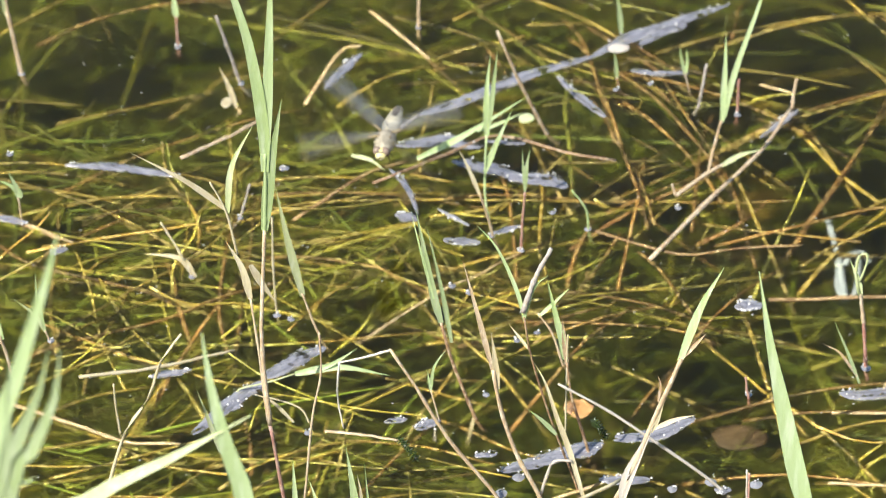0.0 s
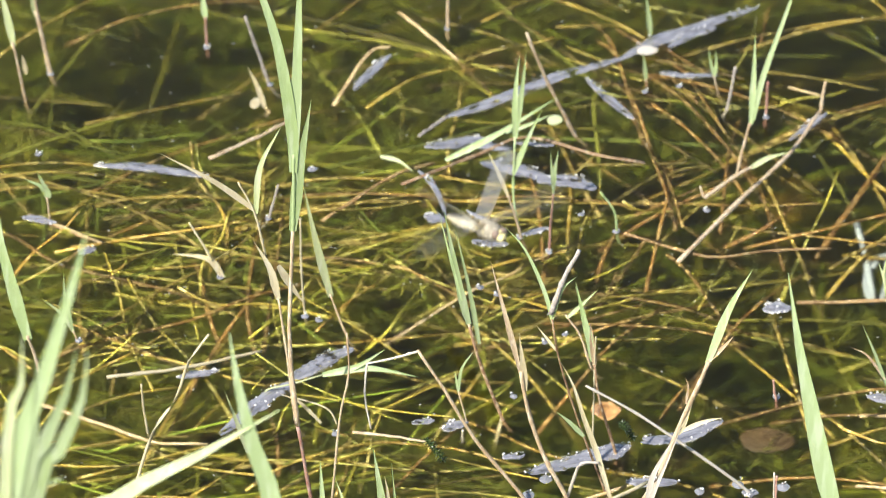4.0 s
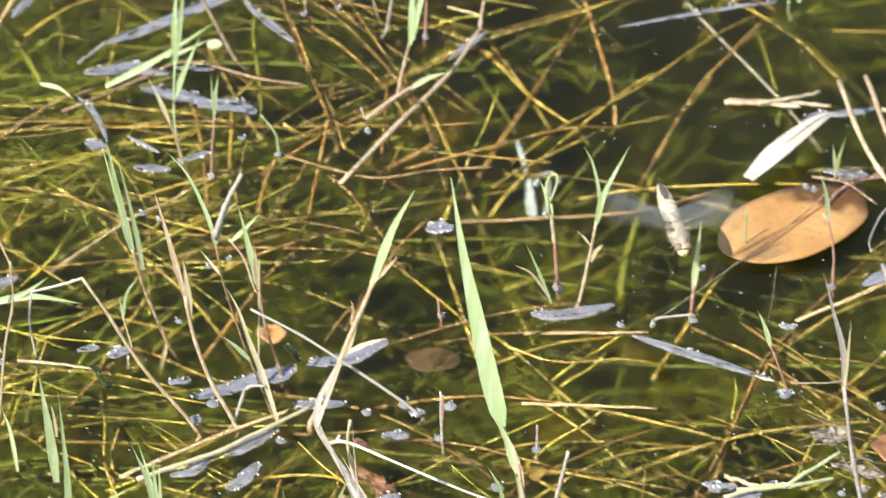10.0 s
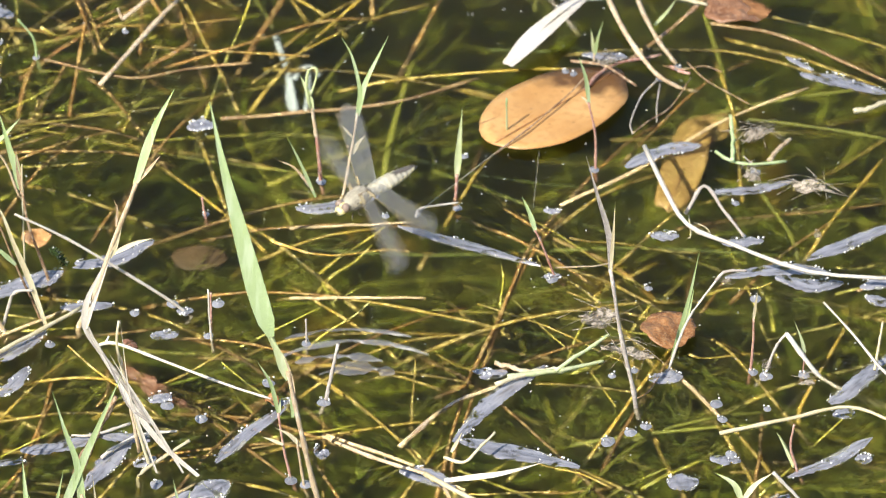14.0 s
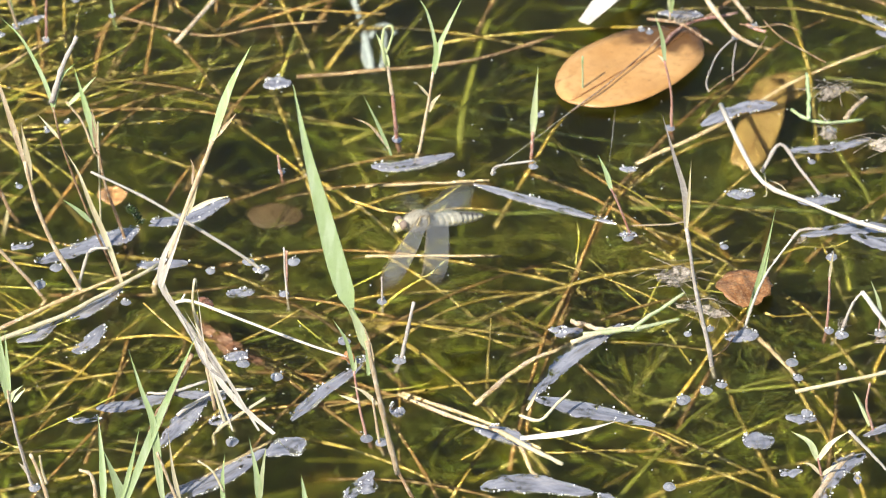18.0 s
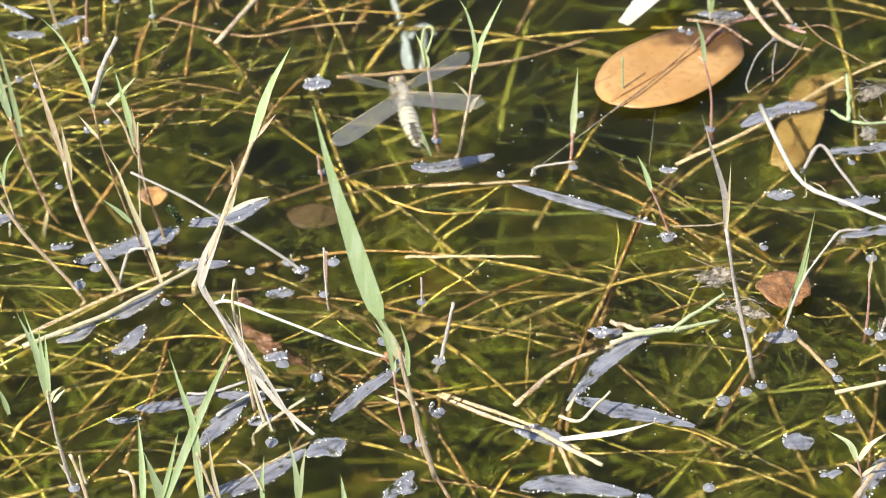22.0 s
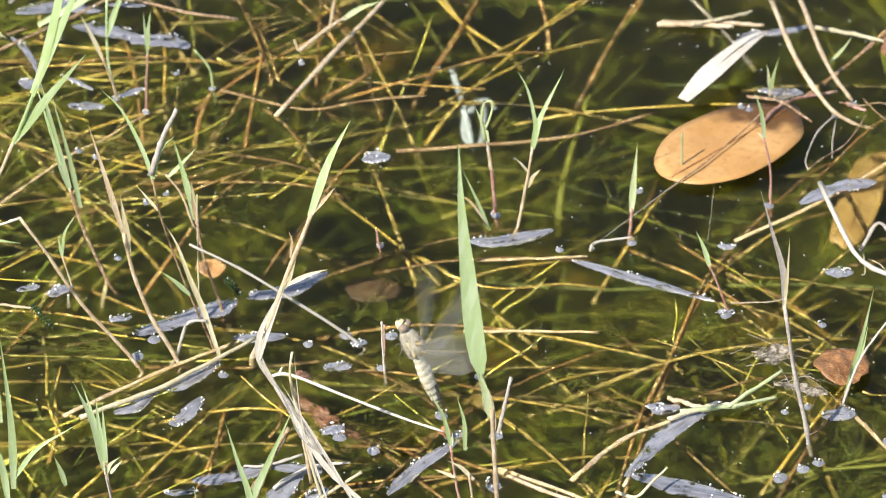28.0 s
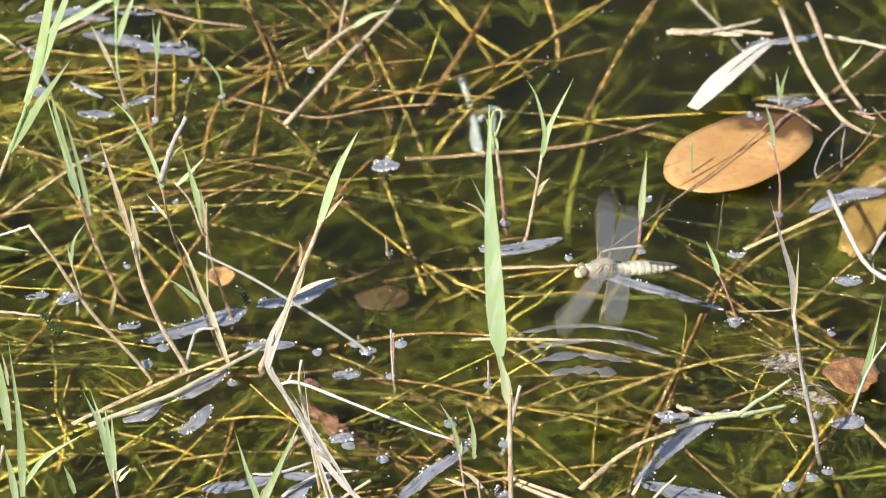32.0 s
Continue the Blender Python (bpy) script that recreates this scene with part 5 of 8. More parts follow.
floating_stem('cream', 1.9, (163.9, 2287, 2), (180.7, 2281.3, 2), (193, 2275.8, 2))
floating_stem('tan', 2.1, (97.7, 2292.9, 1), (125.1, 2292.4, 1), (142.1, 2290.3, 1))
floating_stem('cream', 1.6, (112.8, 2290.6, 2), (127.7, 2295.7, 2), (137.6, 2300, 2))
floating_stem('tan', 2.3, (-148.3, 2013.2, -1), (-111.1, 2042.5, -1), (-68.6, 2070.4, -1))
floating_stem('tan', 2.1, (-66.4, 1916.1, -2), (-44.9, 1934, -2), (-27.4, 1948.9, -2))
floating_stem('tan', 2.6, (52, 1969.2, -1), (72.7, 1995.2, -1), (100.2, 2012.4, -1))
floating_stem('cream', 1.9, (90.9, 2004.1, 3), (106.8, 2012, 3), (120.3, 2013.6, 3))
floating_stem('tan', 2.1, (91.5, 2020.7, 1), (106.9, 2013.9, 1))
floating_stem('tan', 2.1, (67, 1953.2, -1), (71.8, 1929.9, -1), (75.8, 1919.2, -1))
floating_stem('white', 1.3, (-52.9, 1983.5, 2), (-68.3, 1976.5, 2), (-76, 1976.7, 2))
floating_stem('tan', 2.6, (177.6, 1898.6, 0), (187.7, 1919.4, 0), (197.5, 1933.4, 0))
floating_stem('white', 1.4, (-64.2, 1962.2, 2), (-50.1, 1975.8, 2), (-34.6, 1978, 2))
floating_stem('pale', 2.1, (95.9, 2009.2, 3), (117.3, 2012.5, 3), (124.2, 2014.6, 3))
floating_stem('pale', 1.6, (115, 2011.2, 4), (131.5, 2028.2, 4), (137.5, 2034.6, 4))
floating_stem('pale', 1.6, (117.3, 2011.2, 4), (134.4, 2016.9, 4))
floating_stem('tan', 1.6, (-25, 2366.3, -1), (-10.7, 2360.3, -1))
floating_stem('white', 1.1, (63.1, 2120.8, 3), (65.5, 2125.6, 3), (80.7, 2129.3, 3))
floating_stem('white', 1.4, (64.3, 2123, 2), (62.9, 2121, 2))
floating_stem('tan', 2.1, (210.8, 2157.6, 2), (216.2, 2167, 2), (220.9, 2173.1, 2))
floating_stem('green', 1.4, (188.7, 2161.7, 4), (194.1, 2155, 4), (202.1, 2152, 4), (217.5, 2153.7, 4))
floating_stem('green', 1.9, (195, 2152.1, 6), (196.3, 2167.8, 6), (196.5, 2185.3, 6))
floating_stem('tan', 2.3, (95.9, 2290.2, 2), (111.7, 2289.8, 2), (128.7, 2288.1, 2))
floating_stem('cream', 1.6, (110.3, 2286.7, 4), (126.3, 2292, 4))
floating_stem('cream', 2.3, (249, 2192.7, 2), (255.1, 2194.2, 2), (263.9, 2199.6, 2))
floating_stem('red', 1.9, (174.1, 2231.1, 0), (182.1, 2225.4, 0))
floating_stem('brown', 1.9, (239.9, 2067.7, -1), (257.9, 2077.1, -1))
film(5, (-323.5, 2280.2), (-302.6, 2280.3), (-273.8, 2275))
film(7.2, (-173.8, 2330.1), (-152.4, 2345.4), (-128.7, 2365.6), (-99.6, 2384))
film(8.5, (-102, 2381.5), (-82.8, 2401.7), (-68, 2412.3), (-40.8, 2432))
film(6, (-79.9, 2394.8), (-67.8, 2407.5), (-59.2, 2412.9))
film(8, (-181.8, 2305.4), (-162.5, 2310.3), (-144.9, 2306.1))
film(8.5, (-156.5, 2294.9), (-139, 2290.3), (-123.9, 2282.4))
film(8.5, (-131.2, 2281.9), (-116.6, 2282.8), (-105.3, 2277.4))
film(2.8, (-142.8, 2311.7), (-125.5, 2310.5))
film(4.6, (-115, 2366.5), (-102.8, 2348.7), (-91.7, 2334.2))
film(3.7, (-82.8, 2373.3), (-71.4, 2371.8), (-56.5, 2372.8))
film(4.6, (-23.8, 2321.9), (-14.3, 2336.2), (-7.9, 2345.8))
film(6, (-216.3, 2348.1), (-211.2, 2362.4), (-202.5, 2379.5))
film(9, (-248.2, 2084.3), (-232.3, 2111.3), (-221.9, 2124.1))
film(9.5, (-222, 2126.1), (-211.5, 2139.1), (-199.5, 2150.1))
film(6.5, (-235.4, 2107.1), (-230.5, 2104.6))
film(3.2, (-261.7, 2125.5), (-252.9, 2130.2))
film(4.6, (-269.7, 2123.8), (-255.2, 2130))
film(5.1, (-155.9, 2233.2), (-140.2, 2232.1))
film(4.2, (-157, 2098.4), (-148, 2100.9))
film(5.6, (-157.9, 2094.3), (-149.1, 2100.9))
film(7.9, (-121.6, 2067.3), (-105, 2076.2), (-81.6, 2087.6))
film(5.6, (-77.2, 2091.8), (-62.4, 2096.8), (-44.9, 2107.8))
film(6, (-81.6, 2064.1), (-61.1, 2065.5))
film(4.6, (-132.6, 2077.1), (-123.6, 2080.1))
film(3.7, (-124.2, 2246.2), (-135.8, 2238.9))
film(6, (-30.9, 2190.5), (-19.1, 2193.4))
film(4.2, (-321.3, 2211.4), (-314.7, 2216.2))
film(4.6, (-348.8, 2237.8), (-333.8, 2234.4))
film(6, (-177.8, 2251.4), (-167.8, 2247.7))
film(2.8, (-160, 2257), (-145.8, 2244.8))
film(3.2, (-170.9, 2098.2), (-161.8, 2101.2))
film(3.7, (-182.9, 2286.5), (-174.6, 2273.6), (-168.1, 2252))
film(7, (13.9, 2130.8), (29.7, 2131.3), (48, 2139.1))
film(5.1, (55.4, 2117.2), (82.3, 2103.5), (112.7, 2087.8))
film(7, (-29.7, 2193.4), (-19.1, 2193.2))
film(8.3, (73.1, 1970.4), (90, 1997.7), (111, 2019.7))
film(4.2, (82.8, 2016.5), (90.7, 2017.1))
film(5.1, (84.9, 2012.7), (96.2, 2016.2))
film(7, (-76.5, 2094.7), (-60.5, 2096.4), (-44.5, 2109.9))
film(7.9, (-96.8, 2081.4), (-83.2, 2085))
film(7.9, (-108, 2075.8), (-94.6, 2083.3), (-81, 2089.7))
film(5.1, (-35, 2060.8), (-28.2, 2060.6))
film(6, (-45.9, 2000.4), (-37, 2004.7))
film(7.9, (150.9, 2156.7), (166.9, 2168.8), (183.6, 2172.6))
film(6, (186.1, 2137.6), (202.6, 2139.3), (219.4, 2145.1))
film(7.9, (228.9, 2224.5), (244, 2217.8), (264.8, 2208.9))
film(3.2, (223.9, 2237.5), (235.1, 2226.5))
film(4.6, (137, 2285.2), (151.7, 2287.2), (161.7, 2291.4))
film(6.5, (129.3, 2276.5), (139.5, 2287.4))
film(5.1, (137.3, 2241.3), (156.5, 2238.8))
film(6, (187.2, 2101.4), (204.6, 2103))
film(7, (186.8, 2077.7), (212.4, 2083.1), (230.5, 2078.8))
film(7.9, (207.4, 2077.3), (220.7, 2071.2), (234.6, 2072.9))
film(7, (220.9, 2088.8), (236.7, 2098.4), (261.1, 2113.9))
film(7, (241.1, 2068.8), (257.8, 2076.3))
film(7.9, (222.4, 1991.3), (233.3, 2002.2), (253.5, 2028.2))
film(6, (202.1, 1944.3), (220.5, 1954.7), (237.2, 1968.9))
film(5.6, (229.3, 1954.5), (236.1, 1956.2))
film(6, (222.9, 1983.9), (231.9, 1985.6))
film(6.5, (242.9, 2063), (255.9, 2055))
film(7, (152, 2009.5), (165.6, 2011.1))
film(3.7, (115.6, 2126.8), (122.5, 2125.5))
film(5.1, (113.6, 2080.4), (120.4, 2080.2))
film(6, (158.7, 2107.9), (170.2, 2106.9))
film(6.5, (-128.2, 2013.9), (-119.4, 2019.3), (-109.6, 2032.3))
film(7.9, (-108.4, 2028.4), (-97.4, 2037.7), (-87.5, 2049.7))
film(7.9, (-105.6, 2005.9), (-99.1, 2013.2), (-93.7, 2025.1))
film(7, (-95.8, 1969.6), (-80.4, 1972.1), (-66.2, 1978.4))
film(6, (-67.3, 1979.2), (-51.8, 1977), (-45.1, 1975))
film(10.2, (-71.2, 1943.1), (-62.6, 1960.8), (-52.9, 1975.2))
film(9.3, (-68.5, 1911.1), (-47, 1924.7), (-29.6, 1942.1))
film(10.7, (-29.6, 1938.5), (-20.8, 1943.7), (-14.3, 1947.1))
film(5.6, (-45.6, 2044.1), (-34.3, 2045))
film(5.6, (-51.6, 1958.8), (-42.8, 1964))
film(7, (-19.7, 1959.9), (-7.5, 1977.8), (8.2, 1995.9))
film(8.8, (4.9, 1999.6), (7, 1995.9))
film(7.9, (18.8, 1964.4), (24.4, 1966.1))
film(7.9, (51.6, 1952.8), (62.5, 1949), (73.2, 1941.6))
film(8.8, (75.3, 1972.3), (93.8, 1964.6), (121.9, 1953.1))
film(10.2, (52.8, 1915.4), (70.3, 1918.6), (96.1, 1910.9))
film(7, (98.2, 1910.9), (106.4, 1900.2))
film(10.2, (155.3, 1941.5), (167.5, 1943))
film(6, (172.8, 1957.3), (184.8, 1955.3))
film(4.2, (168.2, 1920.6), (177.1, 1923.2))
film(8.3, (182.2, 1902), (190.2, 1922.9), (201.8, 1933.3))
film(5.6, (196.3, 1917.5), (199.6, 1917.4))
film(7, (0.7, 1909.6), (11.8, 1926.9))
film(7.9, (7.3, 1912.9), (11.7, 1921.6))
film(4.2, (-106.6, 1961.8), (-93.5, 1963.4))
film(5.6, (34.1, 2424), (46.8, 2417.5))
film(2.3, (50.7, 2351.8), (95.6, 2368.4), (120.7, 2375.5))
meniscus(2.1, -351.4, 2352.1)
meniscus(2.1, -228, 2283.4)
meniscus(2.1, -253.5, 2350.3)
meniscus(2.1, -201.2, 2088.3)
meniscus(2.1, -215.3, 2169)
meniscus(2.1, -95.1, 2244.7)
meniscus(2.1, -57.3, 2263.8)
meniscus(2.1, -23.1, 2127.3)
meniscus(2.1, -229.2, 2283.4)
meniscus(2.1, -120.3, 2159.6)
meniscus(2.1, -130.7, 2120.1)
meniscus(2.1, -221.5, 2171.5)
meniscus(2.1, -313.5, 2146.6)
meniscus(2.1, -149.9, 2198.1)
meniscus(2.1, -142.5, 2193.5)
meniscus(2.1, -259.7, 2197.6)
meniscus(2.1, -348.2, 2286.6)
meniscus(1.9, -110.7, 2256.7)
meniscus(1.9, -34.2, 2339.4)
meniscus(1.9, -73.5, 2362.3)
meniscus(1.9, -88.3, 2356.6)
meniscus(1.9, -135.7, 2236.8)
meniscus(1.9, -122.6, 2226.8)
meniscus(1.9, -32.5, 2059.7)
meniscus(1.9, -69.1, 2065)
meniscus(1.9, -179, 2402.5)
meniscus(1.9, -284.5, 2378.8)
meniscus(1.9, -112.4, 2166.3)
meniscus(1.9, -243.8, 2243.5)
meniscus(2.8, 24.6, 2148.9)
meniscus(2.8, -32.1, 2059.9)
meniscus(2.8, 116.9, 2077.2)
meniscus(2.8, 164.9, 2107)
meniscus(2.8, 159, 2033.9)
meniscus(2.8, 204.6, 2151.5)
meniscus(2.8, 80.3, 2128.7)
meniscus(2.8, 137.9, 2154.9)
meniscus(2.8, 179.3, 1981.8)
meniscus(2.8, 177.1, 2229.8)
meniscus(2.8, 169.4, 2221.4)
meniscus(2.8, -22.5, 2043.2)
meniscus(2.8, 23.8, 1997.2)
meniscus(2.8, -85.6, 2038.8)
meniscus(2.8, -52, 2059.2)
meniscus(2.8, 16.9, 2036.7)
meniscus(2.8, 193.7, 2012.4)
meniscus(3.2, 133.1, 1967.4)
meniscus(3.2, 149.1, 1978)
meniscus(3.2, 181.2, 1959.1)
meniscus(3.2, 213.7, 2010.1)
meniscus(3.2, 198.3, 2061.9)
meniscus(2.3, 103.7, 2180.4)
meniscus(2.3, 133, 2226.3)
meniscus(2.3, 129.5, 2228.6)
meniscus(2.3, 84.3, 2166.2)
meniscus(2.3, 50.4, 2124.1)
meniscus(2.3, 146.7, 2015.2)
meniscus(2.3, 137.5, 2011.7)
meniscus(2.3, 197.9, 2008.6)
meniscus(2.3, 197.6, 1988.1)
meniscus(2.3, 194.9, 2129.3)
meniscus(2.3, 155.4, 2070.5)
meniscus(3.5, 9.4, 1947.7)
meniscus(3.5, 15.3, 1944.7)
meniscus(3.5, 22.7, 1997.4)
meniscus(3.5, 133.8, 1969.1)
meniscus(3.5, 142.9, 1974.4)
meniscus(3.5, 160.7, 2012.9)
meniscus(3.5, -118.5, 1919.3)
meniscus(3.5, -42.7, 1946)
meniscus(3.5, 1.6, 2010.9)
meniscus(3.5, -38.6, 1996.9)
meniscus(3.5, -18.4, 2064.6)
meniscus(3.5, -36.6, 2065.1)
meniscus(3.5, 125.5, 1913.8)
meniscus(3.5, 177.3, 1992)
meniscus(3.5, 198.6, 2010.2)
meniscus(3.5, -120.4, 2051.6)
meniscus(3.5, -113.9, 2063)
meniscus(3.5, -25.2, 1987.4)
p = plant('reed', -326, 2119.8, 'green reed at the pond edge with a broad blade')
stem(p, 'tan', 1.9, (0, 0, 0), (-1.9, -0.3, 10.9), (-4.7, -0.7, 20.9))
leaf(p, 'green', 6, (-4.4, -0.7, 18.9), (-9.2, -1.4, 42.2), (-13.5, -2.1, 67.5), (-14.6, -2.3, 95))
p = plant('grass_shoot', -359.5, 2329, 'pale green shoot with cream sheath on brown stem')
stem(p, 'tan', 1.6, (0, 0, 0), (-1.9, -0.3, 14.8), (-4.5, -0.7, 31))
leaf(p, 'pale', 3.7, (-4.1, -0.6, 28.9), (-6.8, -1, 47.1), (-10.3, -1.6, 67.4))
leaf(p, 'cream', 2.3, (0.8, 0.1, 14.1), (0, 0, 20), (-0.8, -0.1, 25))
p = plant('grass_shoot', -351.7, 2352, 'thin tan stem with pale tip')
stem(p, 'tan', 1.6, (0, 0, 0), (-2.6, -0.4, 18.4), (-5.2, -0.8, 33.2))
leaf(p, 'pale', 2.6, (-4.8, -0.7, 30.2), (-6.1, -0.9, 37.6), (-7.6, -1.1, 47.8))
p = plant('grass_tuft', -173, 2008.4, 'green blades rising from the near water')
leaf(p, 'green', 4.4, (0, 0, 0), (-2.6, -0.2, 27.7), (-5.7, -0.5, 51.9))
leaf(p, 'green', 2.6, (-25.1, -2.2, 5.9), (-25.9, -2.2, 30.8), (-26.5, -2.3, 46.7))
leaf(p, 'pale', 1.9, (-15.1, -1.3, 5.8), (-17.5, -1.5, 25.2), (-20.7, -1.8, 37.6))
leaf(p, 'cream', 1.4, (0.6, 0.1, 22.2), (-0.2, 0, 31), (-1.4, -0.1, 38.7))
p = plant('dead_stalk', -100.2, 2143.7, 'thin green shoots with forked leaves among stalks')
stem(p, 'tan', 1.2, (0, 0, 0), (-4.6, -0.2, 15.8), (-10.7, -0.5, 26))
leaf(p, 'green', 1.9, (-10.3, -0.5, 24.3), (-4, -0.2, 31.3), (2.2, 0.1, 38.8))
leaf(p, 'green', 2.1, (0.1, 0, 2.8), (-3.1, -0.1, 25.6), (-7.1, -0.3, 41.3))
leaf(p, 'green', 2.3, (-46.1, -2.2, 10.8), (-50, -2.3, 36.4), (-56.5, -2.6, 70))
p = plant('dead_stalk', -120.8, 1929.7, 'slim green shoots by dead stalks')
stem(p, 'tan', 1.4, (0, 0, 0), (-4.5, -0.3, 23.6), (-5.9, -0.4, 40))
leaf(p, 'green', 2.1, (-5.6, -0.4, 36.7), (-9.4, -0.6, 59.1), (-14.1, -0.9, 79.1))
leaf(p, 'green', 1.6, (-5.6, -0.3, 38.4), (-6.1, -0.4, 56.2), (-6.4, -0.4, 69))
leaf(p, 'pale', 1.6, (-4.4, -0.3, 34.5), (-2.2, -0.1, 37.6), (0.6, 0, 40.7))
leaf(p, 'green', 2.3, (-21.5, -1.3, 29.6), (-23.3, -1.5, 37.1), (-25.5, -1.6, 44))
p = plant('grass_tuft', -176.5, 1958, 'green grass with two blades at the bank edge')
stem(p, 'tan', 1.9, (0, 0, 0), (2.1, 0.2, 13.6), (5, 0.5, 29.9))
leaf(p, 'green', 3.5, (11.6, 1, 4.7), (11.9, 1.1, 37.5), (9.2, 0.8, 80.3))
leaf(p, 'green', 2.3, (12.2, 1.1, 10.1), (21.1, 1.9, 23.2), (36.7, 3.3, 33.8))
leaf(p, 'green', 3.2, (9.2, 0.8, -0.7), (7.7, 0.7, 16), (5.1, 0.5, 31.2))
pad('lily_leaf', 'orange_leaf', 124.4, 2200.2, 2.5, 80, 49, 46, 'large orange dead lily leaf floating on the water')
pad('sunken_leaf', 'sunken_leaf', 176.3, 2164.6, -9, 70.2, 17.4, 74.5, 'sunken ochre leaf lying below the surface')
pad('sunken_leaf', 'sunken_leaf', 186.8, 2195.9, -16, 33, 19.3, 43.2, 'ochre leaf drowned among the stems')
pad('sunken_leaf', 'dark_leaf', -25.7, 2108.5, -14, 23.1, 17, -3.1, 'dark brown leaf just under the surface')
pad('dead_leaf', 'tan_leaf', -92.6, 2114.6, 0, 12, 13, 28.9, 'small tan dead leaf in the water')
pad('dead_leaf', 'rust', 161.8, 2038.6, 4, 22.3, 23.9, 2.8, 'crumpled rust-brown leaf lying on the water')
pad('dead_leaf', 'wet_brown', 205.7, 2273.4, 1, 28.6, 22, 2, 'wet reddish brown dead leaf at the surface')
pad('dead_leaf', 'husk', 145, 2024.7, 3, 23.5, 10.3, -15.2, 'pale frayed husk floating on the water')
pad('dead_leaf', 'husk', 133.8, 2047.7, 3, 20.5, 19.7, 20.8, 'torn pale husk tangled round a stem')
pad('dead_leaf', 'husk', 225.7, 2138.5, 2, 20.4, 10.7, -24.7, 'pale fibrous seed husk on the water')
pad('dead_leaf', 'husk', 202.9, 2144.4, 5, 7.8, 14.6, -10.2, 'small cream petal on the water')
pad('dead_leaf', 'husk', 147.3, 2230, 4, 10.5, 7.5, 8.1, 'small pinkish leaf scrap on the water')
pad('dead_leaf', 'rot', -50.3, 2019.1, -4, 39.3, 8.1, -60.4, 'dark red-brown rotting leaf under the water')
pad('dead_leaf', 'husk', 208.1, 2177, 3, 19, 9.4, 32.2, 'pale feathery scrap on the water')
pad('sunken_leaf', 'deep_leaf', 130.3, 2107.8, -48, 25.4, 22.4, 31.8, 'ochre leaf deep under the water')
pad('sunken_leaf', 'deep_leaf', 26.6, 2089, -48, 23.4, 23, 8.4, 'ochre leaf deep in the weed')
pad('sunken_leaf', 'deep_leaf', 59, 2139.6, -48, 16.9, 19.4, 12.6, 'ochre leaf deep in the weed')
pad('sunken_leaf', 'deep_leaf', 213, 2202.1, -48, 104.9, 17.2, -86.3, 'ochre leaf deep in the weed')
pad('sunken_leaf', 'deep_leaf', 43.8, 2153.9, -48, 19.8, 15.4, 16.7, 'ochre leaf deep in the weed')
pad('duckweed', 'pale', -126.2, 2330.4, 1, 6.9, 7.3, 3.8, 'single yellow-green duckweed frond')
pad('dead_leaf', 'white', -88.4, 2387.3, 3, 9.6, 7, 9.5, 'bright white scrap of leaf on the stalks')
pad('dead_leaf', 'rust', 2.9, 1995.5, 3, 5.1, 7.2, 15.8, 'tiny orange leaf scrap at a stalk end')
pad('lily_leaf', 'cream', 132.1, 2433.2, 3, 35.2, 28.6, 21, 'pale cream dead lily leaf floating')
pad('sunken_leaf', 'deep_leaf', -7.8, 1955.1, -48, 18, 15.8, 10.2, 'ochre leaf deep in the weed')
pad('sunken_leaf', 'deep_leaf', -20.8, 2312.3, -48, 22.5, 35.1, -7.6, 'ochre leaf deep in the weed')
pad('dead_leaf', 'cream', -258.4, 2334, 1, 4.6, 8, 172.2, 'pink leaf scrap at the water')
white_husk((104.9, 2226.1, 6), (141.3, 2276, 6), 12.8)
part('stalk_piece', mesh_of('stalk_piece', *tube_data(((7.1, 2270.3, -14), (9.9, 2255, -14), (12.6, 2239.8, -14)), 3.0, 0.9, 8, 10, 0.02), 'blue_stalk'), blue_stalk)
part('stalk_piece', mesh_of('stalk_piece', *tube_data(((12.1, 2239.8, -14), (13.9, 2224.8, -14), (15.4, 2209.9, -14)), 3.4, 0.9, 8, 10, 0.02), 'blue_stalk'), blue_stalk)
part('stalk_piece', mesh_of('stalk_piece', *tube_data(((14.5, 2236.8, -14), (18.2, 2246.2, -14), (20.8, 2241.8, -14), (20.4, 2224.7, -14), (18.5, 2211.1, -14)), 2.8, 0.9, 8, 10, 0.02), 'blue_stalk'), blue_stalk)
part('stalk_piece', mesh_of('stalk_piece', *tube_data(((12.1, 2233.4, -14), (12.4, 2218.5, -14), (16.1, 2209.5, -14)), 3.0, 0.9, 8, 10, 0.02), 'blue_stalk'), blue_stalk)
part('stalk_piece', mesh_of('stalk_piece', *tube_data(((15.8, 2244.1, -14), (21.8, 2247, -14), (25.4, 2239.6, -14)), 2.4, 0.9, 8, 10, 0.02), 'blue_stalk'), blue_stalk)
floating_stem('grey', 0.7, (169.2, 2220.2, 2), (161.3, 2208.6, 1.4), (157.1, 2197.1, 1), (154.7, 2186.9, 0.8), (155.5, 2180.5, 0.6))
floating_stem('grey', 0.6, (168.9, 2215, 2), (166.6, 2199.5, 1.2), (166.1, 2189.3, 0.6))
floating_stem('brown', 0.8, (97.3, 2163.1, 4), (113.2, 2182.7, 4), (128.3, 2203.5, 4), (138.6, 2220.3, 4))
floating_stem('white', 0.2, (61.8, 2099.5, 18), (82.8, 2126, 18), (102.8, 2151.3, 18))
floating_stem('white', 0.1, (114.4, 2143.7, 18), (112.3, 2123.4, 18), (110.1, 2103.4, 18))
floating_stem('brown', 1.4, (132, 2232.6, 3), (146.2, 2228.1, 3), (158.6, 2212.8, 3))
floating_stem('red', 1.6, (137.1, 2212.6, 2), (148.7, 2229.5, 2), (170.8, 2237.7, 2))
